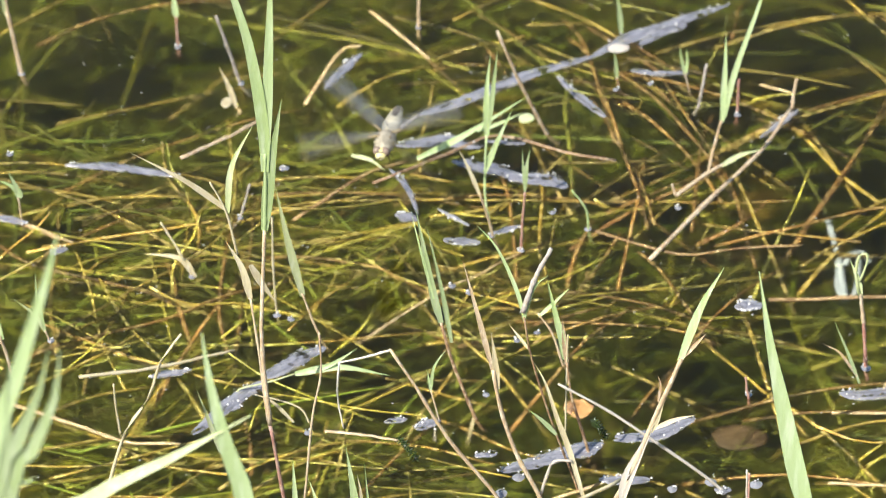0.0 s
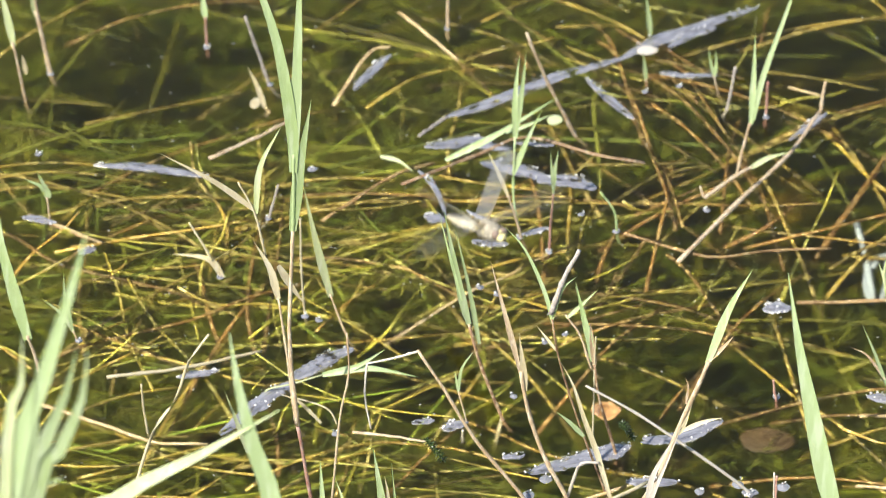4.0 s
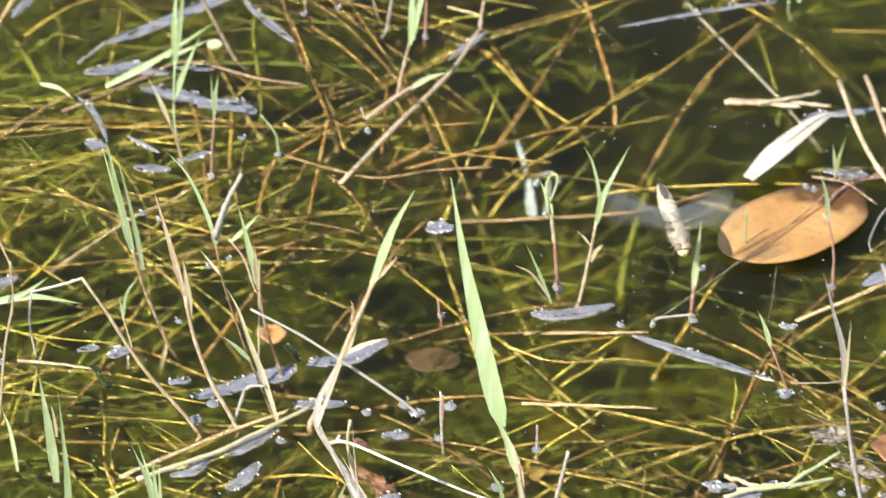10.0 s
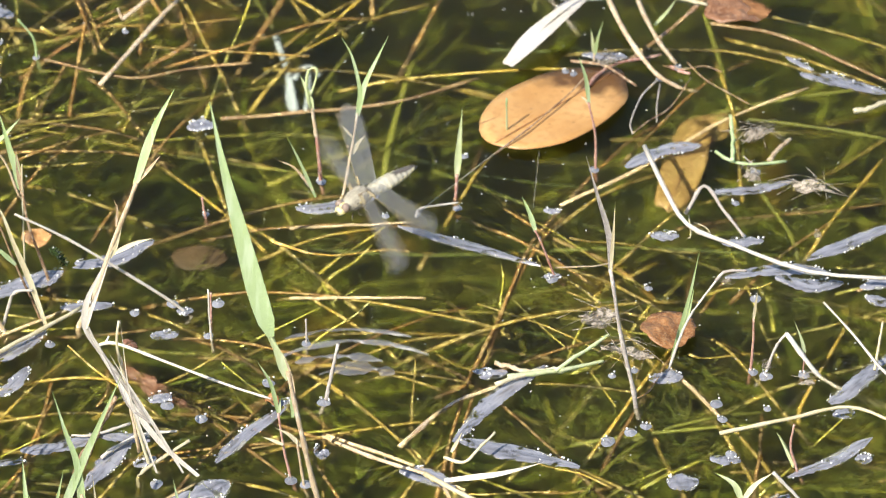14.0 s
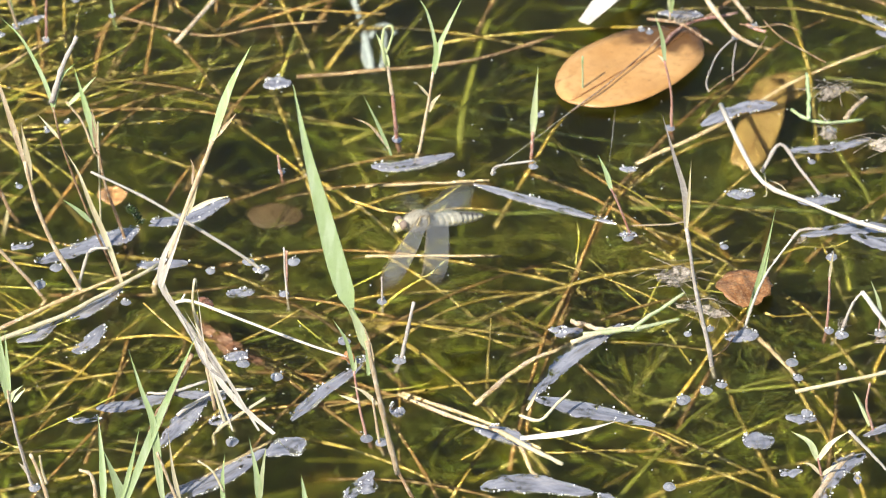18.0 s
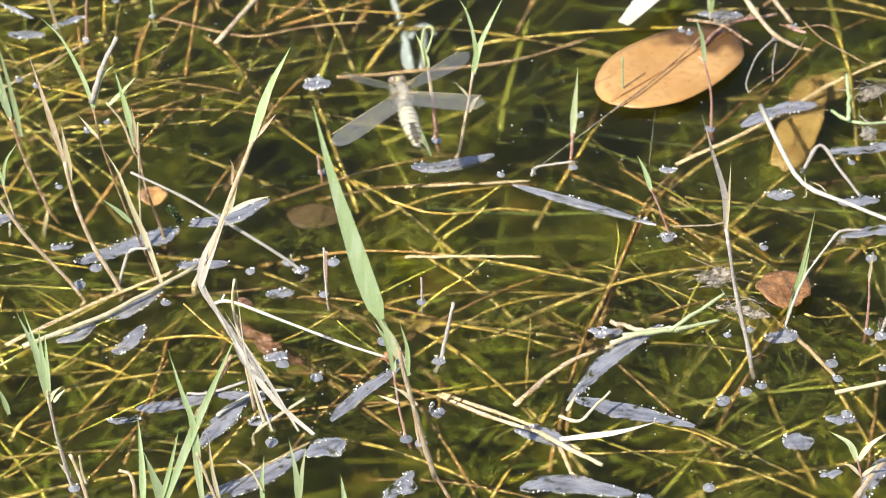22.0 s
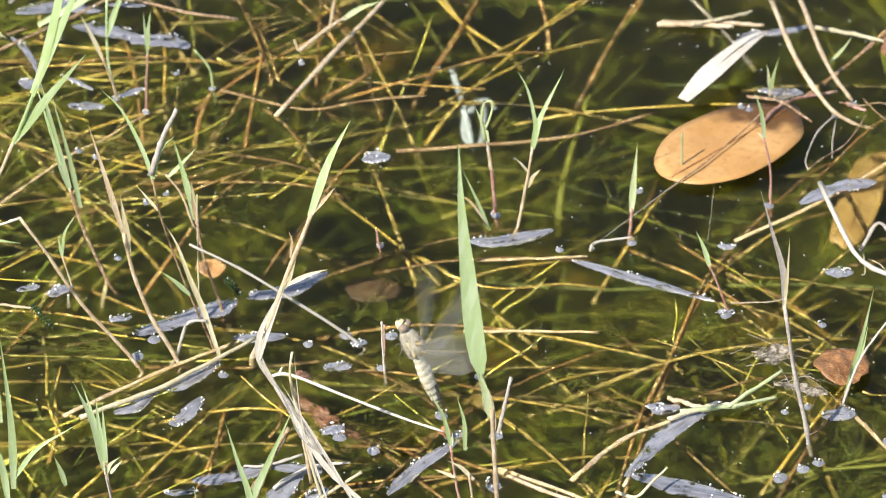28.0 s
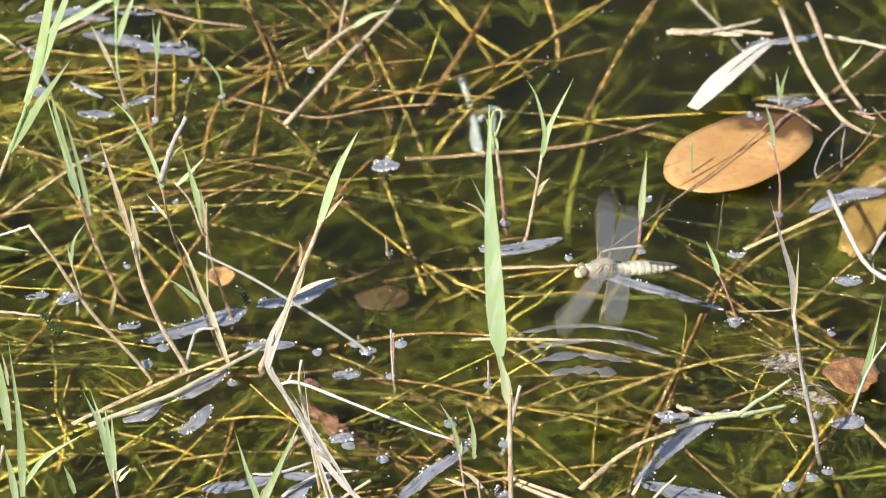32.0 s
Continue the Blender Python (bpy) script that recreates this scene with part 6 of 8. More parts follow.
floating_stem('cream', 2.1, (-141.2, 2007.9, 3), (-108.3, 2028.9, 3), (-72.9, 2060.6, 3))
floating_stem('brown', 2.1, (-59.7, 1997.7, 2), (-66.1, 1976.5, 2), (-71.3, 1954.8, 2))

floating_stem('brown', 2.4, (196.2, 2290.7, -1), (183.9, 2271.1, -1), (169.6, 2252.6, -1), (156.3, 2236.3, -1))
floating_stem('brown', 0.6, (155.5, 2180.5, 1), (162.5, 2189.3, 1), (172.4, 2199.5, 1), (182.4, 2221.3, 1))
floating_stem('brown', 0.5, (181.6, 2233.1, 1), (188.2, 2220.0, 1), (196.3, 2210.8, 1), (205.8, 2200.4, 1))
floating_stem('brown', 0.5, (171.3, 2230.6, 1), (179.9, 2227.9, 1), (188.8, 2229.9, 1), (195.8, 2225.1, 1))
floating_stem('grey', 0.5, (200.3, 2160.9, 2), (204.2, 2155.4, 2), (211.3, 2154.5, 2), (218.3, 2157.0, 2))
floating_stem('cream', 0.5, (174.9, 2119.3, 2), (174.8, 2104.7, 2), (173.3, 2102.7, 2))
floating_stem('cream', 0.5, (176.7, 2113.9, 2), (180.8, 2110.7, 2), (182.9, 2106.5, 2))
floating_stem('tan', 0.6, (118.5, 2085.0, 1), (128.3, 2085.4, 1), (135.3, 2085.8, 1), (142.4, 2088.3, 1))
floating_stem('brown', 0.5, (146.1, 1996.0, 0.5), (151.8, 2001.1, 0.5), (156.1, 2010.6, 0.5))
pad('dead_leaf', 'husk', 198.6, 2011.8, 3, 4.5, 5, 60, 'tiny white leaf scrap on the water')
pad('dead_leaf', 'husk', 214.4, 2003.9, 3, 7, 3.5, 5, 'tiny white leaf scrap on the water')
pad('dead_leaf', 'husk', 226.4, 2100.3, 3, 2.2, 2.2, 0, 'tiny white leaf scrap on the water')
pad('dead_leaf', 'husk', 187.0, 2069.1, 3, 3, 5, 70, 'tiny white leaf scrap on the water')
pad('dead_leaf', 'rot', -43.5, 2013, -2, 22, 9, -56, 'dark red-brown rotting leaf breaking the surface')
pad('dead_leaf', 'rot', -34.5, 2001, -2, 16, 8, -50, 'dark red-brown rotting leaf breaking the surface')
pad('dead_leaf', 'rot', -53.5, 2037, 0, 13, 7, -62, 'pale brown frayed rotting leaf at the surface')


def weed_sprig(*pts):
    """The dark tip of a water plant at the surface: a stalk ringed with short blunt leaves, wet and beaded."""
    ob = tagged(new("weed_sprig", mesh_of("weed_sprig", *tube_data(pts, 0.9, 0.6, 5, 10, 0.05), "sprig")), "dark green whorled weed tip breaking the surface", "water plant")
    line = spline(pts, 9)
    verts, faces = [], []
    for i, c in enumerate(line[:-1]):
        d = (line[i + 1] - c).normalized()
        side = Vector((-d.y, d.x, 0))
        for k in range(5):
            a = 2 * math.pi * k / 5 + i
            e = (side * math.cos(a) + Vector((0, 0, 1)) * math.sin(a) + d * 0.5).normalized()
            tube_data((c, c + e * 1.3, c + e * 2.3), 0.85, 0.5, 4, 3, 0.0, False, verts, faces)
        if i % 2:
            bead(ob, c.x + random.uniform(-1, 1), c.y + random.uniform(-1, 1), 1.6, random.choice((0.2, 0.3)))
    part("whorl", mesh_of("whorl", verts, faces, "sprig"), ob)


weed_sprig((-164.3, 2086.8, 0.5), (-159.8, 2079.2, 1.2), (-155.1, 2071.7, 0.2))
weed_sprig((-86, 2104.6, 0.5), (-82.9, 2098.8, 1.2), (-79.6, 2092.7, 0.2))

# ---- stems under the water ----
sunken_stem('ub', 1.9, (-324.4, 2405.5, -6.6), (-290.4, 2422.3, -6.6))
sunken_stem('uy', 1.9, (-368.2, 2387.7, -7.7), (-341.8, 2422.2, -7.7))
sunken_stem('ug', 2.3, (-355.1, 2343.1, -16.5), (-338.8, 2396, -16.5))
sunken_stem('ug', 2.1, (-354.7, 2301, -11), (-308.6, 2332.4, -11))
sunken_stem('uy', 1.9, (-313.2, 2329.4, -8.8), (-260.6, 2352.4, -8.8))
sunken_stem('ub', 1.6, (-291.8, 2294, -4.4), (-243.2, 2327.7, -4.4))
sunken_stem('uy', 1.4, (-352.3, 2283.2, -4.4), (-322.8, 2283.8, -4.4))
sunken_stem('uy', 1.6, (-351.8, 2278.7, -7.7), (-319.8, 2279.1, -7.7))
sunken_stem('uy', 1.9, (-340.8, 2270.1, -6.6), (-305.8, 2253.4, -6.6))
sunken_stem('uy', 1.6, (-343.1, 2268.2, -8.2), (-308.1, 2262.5, -8.2))
sunken_stem('uy', 1.9, (-305.3, 2260.5, -6.6), (-271.5, 2264.5, -6.6))
sunken_stem('uy', 1.6, (-290.2, 2255.3, -9.9), (-251.5, 2259.7, -9.9))
sunken_stem('uy', 1.6, (-331, 2249.1, -11), (-323, 2263.7, -11))
sunken_stem('ub', 1.9, (-320.3, 2221.9, -7.7), (-295.1, 2245.4, -7.7))
sunken_stem('ub', 2.3, (-347.1, 2223.6, -5.5), (-328.1, 2206.8, -5.5), (-283.1, 2191.9, -5.5))
sunken_stem('uy', 1.9, (-286.9, 2193.3, -5.5), (-265.2, 2184.6, -5.5))
sunken_stem('uy', 1.9, (-298, 2249.1, -8.2), (-277.5, 2233, -8.2))
sunken_stem('uy', 1.6, (-271, 2282.8, -8.2), (-253, 2275.1, -8.2))
sunken_stem('uy', 1.9, (-224.3, 2283.2, -7.7), (-202.4, 2285.1, -7.7))
sunken_stem('uy', 1.9, (-302.2, 2170.4, -6.6), (-272.1, 2205.4, -6.6))
sunken_stem('ub', 2.1, (-311.4, 2148.2, -5.5), (-268.9, 2170.1, -5.5), (-245.8, 2189.3, -5.5))
sunken_stem('uy', 1.9, (-288.2, 2183.2, -9.9), (-295.7, 2144.5, -9.9))
sunken_stem('ub', 2.3, (-269.5, 2208.7, -13.8), (-260.8, 2173.4, -13.8))
sunken_stem('uy', 1.9, (-292.5, 2147.9, -7.7), (-263.1, 2137.6, -7.7), (-233.8, 2126.5, -7.7), (-214.7, 2135.1, -7.7))
sunken_stem('uy', 1.9, (-307.4, 2075.6, -7.7), (-280.9, 2086.1, -7.7))
sunken_stem('uy', 1.6, (-297.9, 2112.6, -9.9), (-277.9, 2122, -9.9))
sunken_stem('uy', 1.9, (-270.5, 2107.3, -11), (-260.6, 2140.3, -11))
sunken_stem('ub', 2.6, (-261, 2135.7, -7.7), (-250, 2175.7, -7.7))
sunken_stem('ub', 2.1, (-246.8, 2182.1, -7.7), (-247.9, 2222.5, -7.7))
sunken_stem('uy', 2.1, (-221.3, 2068.3, -5.5), (-197, 2084.1, -5.5))
sunken_stem('uy', 1.9, (-209.7, 2066.1, -7.7), (-195.9, 2078.8, -7.7))
sunken_stem('ub', 2.3, (-229.9, 2109.1, -9.9), (-225.2, 2088.8, -9.9))
sunken_stem('uy', 1.9, (-171.9, 2410.4, -6.6), (-151, 2400.3, -6.6))
sunken_stem('uy', 1.9, (-200.7, 2356.4, -8.8), (-186.3, 2371.3, -8.8))
sunken_stem('uy', 1.6, (-219.7, 2258.3, -5.5), (-181.8, 2272.3, -5.5))
sunken_stem('ub', 1.6, (-223.1, 2269.1, -5), (-179.2, 2270.7, -5))
sunken_stem('uy', 1.6, (-205.7, 2265.4, -6.6), (-106.2, 2272, -6.6))
sunken_stem('ub', 1.9, (-104, 2396.8, -4.4), (-93.3, 2348.3, -4.4))
sunken_stem('uy', 2.3, (-114.3, 2425.8, -5.5), (-91.8, 2407.1, -5.5))
sunken_stem('ug', 2.1, (-105.6, 2307.3, -11), (-110.6, 2354.9, -11))
sunken_stem('uy', 2.1, (-116.4, 2280.2, -7.7), (-115.2, 2237.8, -7.7))
sunken_stem('ub', 1.9, (-131.7, 2279.2, -7.7), (-127.5, 2250, -7.7))
sunken_stem('uy', 1.9, (-42.6, 2411.3, -6.6), (3.8, 2429.8, -6.6))
sunken_stem('ub', 1.9, (-10.7, 2345, -5.5), (33.6, 2370.2, -5.5))
sunken_stem('ub', 2.1, (-102.3, 2388.4, -5.5), (-86.3, 2326.7, -5.5))
sunken_stem('ub', 2.3, (-73.9, 2358.9, -4.4), (-50, 2317.8, -4.4))
sunken_stem('ub', 1.9, (-87.3, 2325.3, -6.6), (-74.4, 2279, -6.6))
sunken_stem('ub', 1.9, (-74.5, 2282.1, -7.7), (-78.3, 2236, -7.7))
sunken_stem('ub', 1.9, (-69.9, 2335.6, -6.6), (-50.9, 2304.2, -6.6))
sunken_stem('ub', 1.9, (-49.1, 2320.1, -5.5), (-50.6, 2267.8, -5.5))
sunken_stem('uy', 1.9, (-68.4, 2360.5, -8.8), (-34.2, 2320.6, -8.8))
sunken_stem('uy', 2.3, (-30.9, 2288.6, -6.6), (-17.4, 2240.4, -6.6))
sunken_stem('ub', 1.9, (-34.7, 2288.3, -7.7), (-27.3, 2249.3, -7.7))
sunken_stem('uy', 1.9, (-3.1, 2339.1, -11), (10.3, 2307.4, -11))
sunken_stem('ub', 1.9, (3.1, 2274.9, -9.9), (14.7, 2306.8, -9.9), (31.2, 2364.4, -9.9))
sunken_stem('ug', 2.1, (-12.7, 2329.2, -16.5), (2.9, 2289.1, -16.5))
sunken_stem('ug', 1.9, (8, 2408.8, -9.9), (31.5, 2385.8, -9.9))
sunken_stem('ub', 1.6, (-58.7, 2367.8, -5.5), (-22.7, 2347, -5.5))
sunken_stem('ub', 1.9, (-214.1, 2221.7, -6.6), (-187.2, 2217.1, -6.6), (-175.9, 2211, -6.6))
sunken_stem('uy', 2.1, (-177.7, 2217.8, -12.1), (-157.3, 2184.5, -12.1))
sunken_stem('tan', 1.6, (-154.6, 2196.8, -2.5), (-141.1, 2208.3, -2.5), (-126.5, 2224.3, -2.5))
sunken_stem('ub', 2.1, (-174.8, 2059.2, -7.7), (-162.5, 2084.2, -7.7))
sunken_stem('uy', 1.6, (-185.7, 2109.8, -11), (-170.5, 2130.1, -11))
sunken_stem('ub', 2.3, (-100.1, 2148.8, -5.5), (-88.6, 2172.2, -5.5))
sunken_stem('ub', 1.9, (-105.5, 2170.3, -5.5), (-81.5, 2186, -5.5))
sunken_stem('ub', 1.9, (-76.6, 2198.1, -5.5), (-50.1, 2186.4, -5.5))
sunken_stem('ub', 1.9, (-78.1, 2178.7, -4.4), (-53.4, 2175.4, -4.4))
sunken_stem('ub', 2.3, (-63.3, 2221, -5.5), (-49.3, 2190.7, -5.5))
sunken_stem('ub', 2.1, (-44.9, 2172.6, -3.3), (-28.4, 2203.8, -3.3))
sunken_stem('uy', 1.9, (-32.6, 2157.9, -8.8), (-12.2, 2130.1, -8.8))
sunken_stem('uy', 2.6, (-24.6, 2182.4, -7.7), (-13.7, 2133.2, -7.7))
sunken_stem('ub', 2.1, (-66.3, 2123.9, -5.5), (-52.6, 2154, -5.5))
sunken_stem('ub', 2.1, (-10.8, 2130, -5.5), (24.7, 2142.9, -5.5))
sunken_stem('ub', 1.9, (3.7, 2120.5, -4.4), (34.9, 2122.6, -4.4))
sunken_stem('uy', 2.6, (-1.3, 2120.7, -7.7), (11.5, 2104.5, -7.7))
sunken_stem('ub', 1.9, (-7.2, 2076.4, -4.4), (35.4, 2070.7, -4.4))
sunken_stem('ub', 1.6, (-140.4, 2273.7, -5.5), (-106.2, 2272.9, -5.5))
sunken_stem('uy', 2.1, (-143.2, 2168.8, -11), (-122.4, 2137.4, -11))
sunken_stem('uy', 1.9, (-88.2, 2155.1, -9.9), (-73.8, 2147.9, -9.9))
sunken_stem('ub', 1.9, (-189.3, 2404.9, -6.6), (-164, 2368.7, -6.6))
sunken_stem('uy', 2.3, (-15.3, 2420.3, -6.6), (18.8, 2433.4, -6.6))
sunken_stem('uy', 2.3, (8.3, 2409.1, -11), (28.8, 2384.3, -11))
sunken_stem('uy', 2.3, (-12.4, 2340.7, -5.5), (35.8, 2369.4, -5.5), (63.8, 2390.7, -5.5))
sunken_stem('ub', 2.8, (36.5, 2375, -6.6), (47.5, 2308.3, -6.6))
sunken_stem('uy', 1.9, (13.6, 2441, -4.4), (39.4, 2399.3, -4.4))
sunken_stem('ug', 2.1, (-3.6, 2341, -14.3), (37.1, 2382.3, -14.3))
sunken_stem('ub', 1.9, (2, 2275, -9.9), (31, 2354.2, -9.9))
sunken_stem('ug', 2.3, (31, 2354.6, -13.2), (69.8, 2398.8, -13.2))
sunken_stem('uy', 2.3, (-6, 2335.5, -11), (11.8, 2304, -11), (29.6, 2281.9, -11))
sunken_stem('uy', 2.1, (27.9, 2279.1, -6.6), (58.3, 2307.6, -6.6), (93.6, 2352.8, -6.6))
sunken_stem('ub', 2.8, (67.6, 2259.9, -9.9), (85.4, 2311.8, -9.9), (96, 2333.2, -9.9))
sunken_stem('ub', 2.3, (100, 2340.8, -9.9), (113.8, 2365.9, -9.9))
sunken_stem('ug', 2.3, (40.5, 2437.5, -9.9), (96.4, 2416.2, -9.9), (110.2, 2411.3, -9.9))
sunken_stem('ub', 2.1, (55.8, 2415, -5.5), (73.4, 2399.8, -5.5), (107.2, 2384.3, -5.5))
sunken_stem('uy', 2.3, (108.3, 2373.6, -5.5), (129, 2349.4, -5.5))
sunken_stem('grey', 2.1, (87.9, 2368.6, -11), (120.9, 2304.9, -11))
sunken_stem('ug', 2.6, (115, 2345.7, -13.2), (120.2, 2305.3, -13.2))
sunken_stem('ub', 2.1, (-11.8, 2254.4, -4.4), (28.6, 2273.9, -4.4))
sunken_stem('uy', 2.3, (7.3, 2239.5, -3.3), (34, 2263.6, -3.3), (47.3, 2274, -3.3))
sunken_stem('ug', 2.3, (53.6, 2293, -16.5), (27.3, 2234.8, -16.5))
sunken_stem('uy', 1.9, (34.3, 2236.3, -5.5), (60.7, 2230.1, -5.5))
sunken_stem('uy', 2.3, (28.4, 2236.1, -4.4), (60, 2229.1, -4.4))
sunken_stem('uy', 2.1, (60, 2229.1, -5.5), (116.7, 2235.8, -5.5))
sunken_stem('ug', 3.5, (52.9, 2181.9, -16.5), (68.2, 2264.6, -16.5), (84.7, 2310.7, -16.5))
sunken_stem('uy', 2.1, (14.6, 2247.7, -7.7), (58.4, 2313.1, -7.7))
sunken_stem('uy', 2.6, (134.1, 2134.4, -5.5), (152.2, 2149.5, -5.5))
sunken_stem('uy', 2.3, (153.5, 2248.9, -5.5), (186.1, 2248.3, -5.5), (207.6, 2244.4, -5.5), (236.5, 2228.3, -5.5))
sunken_stem('ug', 3, (192.4, 2278, -8.8), (198.6, 2217.1, -8.8), (202, 2162.6, -8.8), (216.2, 2115.6, -8.8))
sunken_stem('uy', 2.1, (197.7, 2212.8, -3.3), (199, 2182.4, -3.3))
sunken_stem('uy', 1.9, (221.7, 2272.6, -5.5), (262.6, 2251.2, -5.5))
sunken_stem('uy', 2.1, (230.3, 2241.4, -6.6), (262.2, 2218.4, -6.6))
sunken_stem('uy', 2.1, (19.2, 2073.3, -6.6), (37.9, 2052, -6.6))
sunken_stem('uy', 2.3, (32.8, 2071.4, -5.5), (67.7, 2060.6, -5.5))
sunken_stem('uy', 1.9, (10.2, 2045.8, -7.7), (47, 2049.6, -7.7))
sunken_stem('ub', 1.9, (29.3, 2034.7, -6.6), (62.1, 2056.9, -6.6))
sunken_stem('uy', 1.9, (27.5, 2021.9, -6.6), (50.8, 2040.3, -6.6), (76.4, 2046.7, -6.6))
sunken_stem('uy', 2.1, (32.1, 2027.1, -7.7), (73.2, 2018, -7.7))
sunken_stem('ub', 2.3, (70.8, 1967.6, -4.4), (79.7, 2009.4, -4.4))
sunken_stem('ub', 2.1, (74.7, 1971.1, -4.4), (85.7, 2016.8, -4.4))
sunken_stem('uy', 2.1, (27.3, 2013, -7.7), (58.5, 1970.3, -7.7))
sunken_stem('uy', 1.9, (24.6, 1981.9, -7.7), (59, 1989.3, -7.7))
sunken_stem('uy', 2.6, (93.7, 2050.8, -4.4), (138.4, 2063, -4.4))
sunken_stem('ub', 2.3, (91.3, 2046.3, -5.5), (110.4, 2102, -5.5))
sunken_stem('ub', 2.3, (98.3, 2068.4, -3.3), (108.8, 2103.5, -3.3))
sunken_stem('ub', 1.9, (104.1, 2026.2, -4.4), (128.1, 2037.9, -4.4))
sunken_stem('uy', 2.1, (108, 2011.9, -5.5), (137.9, 2007.6, -5.5))
sunken_stem('uy', 2.1, (120.8, 2086.1, -6.6), (138.4, 2061.6, -6.6))
sunken_stem('uy', 2.6, (132.1, 2084.2, -4.4), (152.3, 2067.4, -4.4))
sunken_stem('ub', 1.9, (145.7, 1995, -8.8), (185.9, 2079.4, -8.8))
sunken_stem('uy', 2.1, (140.6, 1992.6, -5.5), (154.2, 2019.2, -5.5))
sunken_stem('uy', 2.3, (181.5, 2037.6, -5.5), (192.4, 2017.7, -5.5))
sunken_stem('uy', 2.1, (213.3, 2001.1, -8.8), (233.2, 2047.5, -8.8))
sunken_stem('ug', 2.3, (149.1, 1981.9, -11), (183.6, 1986.3, -11))
sunken_stem('uy', 2.1, (-63, 2071.1, -7.7), (-36.9, 2058.2, -7.7))
sunken_stem('ub', 1.9, (-19.6, 2044.6, -4.4), (1.6, 2038.1, -4.4))
sunken_stem('ub', 2.1, (-30.8, 2002.1, -6.6), (1, 1963.4, -6.6))
sunken_stem('ub', 2.1, (-50.5, 1966.4, -4.4), (-1.1, 1975.2, -4.4))
sunken_stem('uy', 1.9, (-86.9, 2020.4, -6.6), (-61.4, 2020.6, -6.6))
sunken_stem('ub', 2.1, (-92.5, 1974.5, -4.4), (-86.8, 1995.7, -4.4))
sunken_stem('ub', 2.1, (-24.1, 1965.1, -3.3), (1.3, 2002.7, -3.3))
sunken_stem('uy', 2.1, (-107, 1991.9, -7.7), (-86.2, 2025.7, -7.7))
sunken_stem('uy', 2.1, (20.1, 2113.8, -6.6), (38.7, 2119.4, -6.6))
sunken_stem('ub', 2.1, (103.4, 2111.3, -5.5), (121.1, 2093.1, -5.5))
sunken_stem('uy', 2.1, (83.6, 2144.8, -6.6), (91.3, 2163, -6.6))
sunken_stem('ub', 1.9, (161.9, 2184.5, -6.6), (189.4, 2224.1, -6.6))
sunken_stem('ub', 2.3, (135.6, 2154.8, -7.7), (156, 2183.4, -7.7))
sunken_stem('uy', 2.1, (164.1, 2120.1, -5.5), (176.5, 2131.9, -5.5))
sunken_stem('ub', 1.9, (213.8, 2100, -6.6), (228.9, 2115.7, -6.6))
sunken_stem('uy', 2.3, (231.4, 2117.3, -8.8), (256.2, 2161.5, -8.8))
sunken_stem('ug', 2.3, (216.4, 2197.4, -11), (260, 2183.9, -11))
sunken_stem('ug', 2.3, (222.5, 2215.9, -13.2), (263.5, 2223.6, -13.2))
sunken_stem('ub', 2.1, (-16.3, 2038.9, -6.6), (1.6, 2019.6, -6.6))
sunken_stem('uy', 2.3, (43.1, 1916.1, -4.4), (57, 1948.8, -4.4))
sunken_stem('uy', 2.1, (31, 2026.5, -6.6), (55.5, 2018.4, -6.6))
sunken_stem('ub', 2.1, (10.2, 1986, -6.6), (-7.5, 1993.8, -6.6))
sunken_stem('uy', 2.1, (28.4, 2010.7, -5.5), (52.2, 1976.9, -5.5))
sunken_stem('ub', 2.1, (52.8, 1915.1, -4.4), (18.3, 1924.7, -4.4))
sunken_stem('uy', 2.1, (3.2, 1945.4, -5.5), (31.4, 1927, -5.5))
sunken_stem('ub', 2.3, (17.8, 1966.7, -5.5), (35.5, 1916.3, -5.5))
sunken_stem('uy', 2.1, (-139.2, 1946.7, -7.7), (-93.3, 1949.2, -7.7))
sunken_stem('uy', 2.1, (-119, 1928.5, -7.7), (-73.4, 1938.1, -7.7))
sunken_stem('ub', 2.1, (-116.6, 1924.1, -6.6), (-89.4, 1973.6, -6.6))
sunken_stem('uy', 2.1, (-96.5, 1995.8, -6.6), (-69.9, 1998.9, -6.6))
sunken_stem('uy', 2.1, (-140.7, 1985.7, -6.6), (-123.5, 2003.8, -6.6))
sunken_stem('ub', 2.1, (-89.5, 1980.1, -5.5), (-87.6, 1996.6, -5.5))
sunken_stem('uy', 2.3, (-139.9, 1966.7, -5.5), (-127.3, 1984.6, -5.5))
sunken_stem('uy', 2.1, (-62.6, 1947.7, -6.6), (-47.4, 1972.7, -6.6))
sunken_stem('ub', 2.1, (82.3, 2013.2, -5.5), (105.5, 1979.4, -5.5))
sunken_stem('uy', 2.1, (120.1, 1958.8, -7.7), (143.3, 1940.3, -7.7))
sunken_stem('uy', 2.3, (136.3, 1931.7, -5.5), (149, 1924.4, -5.5))
sunken_stem('ug', 2.8, (112, 1925.7, -11), (135.9, 1964.5, -11))
sunken_stem('uy', 2.3, (165.4, 2015.1, -5.5), (181.4, 1985, -5.5))
sunken_stem('uy', 2.3, (180.8, 1975.6, -7.7), (189.6, 1942.9, -7.7))
sunken_stem('ub', 2.3, (193.3, 1965.6, -4.4), (189.6, 1944, -4.4))
sunken_stem('ug', 2.3, (152.3, 1981.6, -9.9), (179.7, 1992, -9.9))
sunken_stem('uy', 2.1, (198.8, 1919.7, -5.5), (193.5, 1937.6, -5.5))

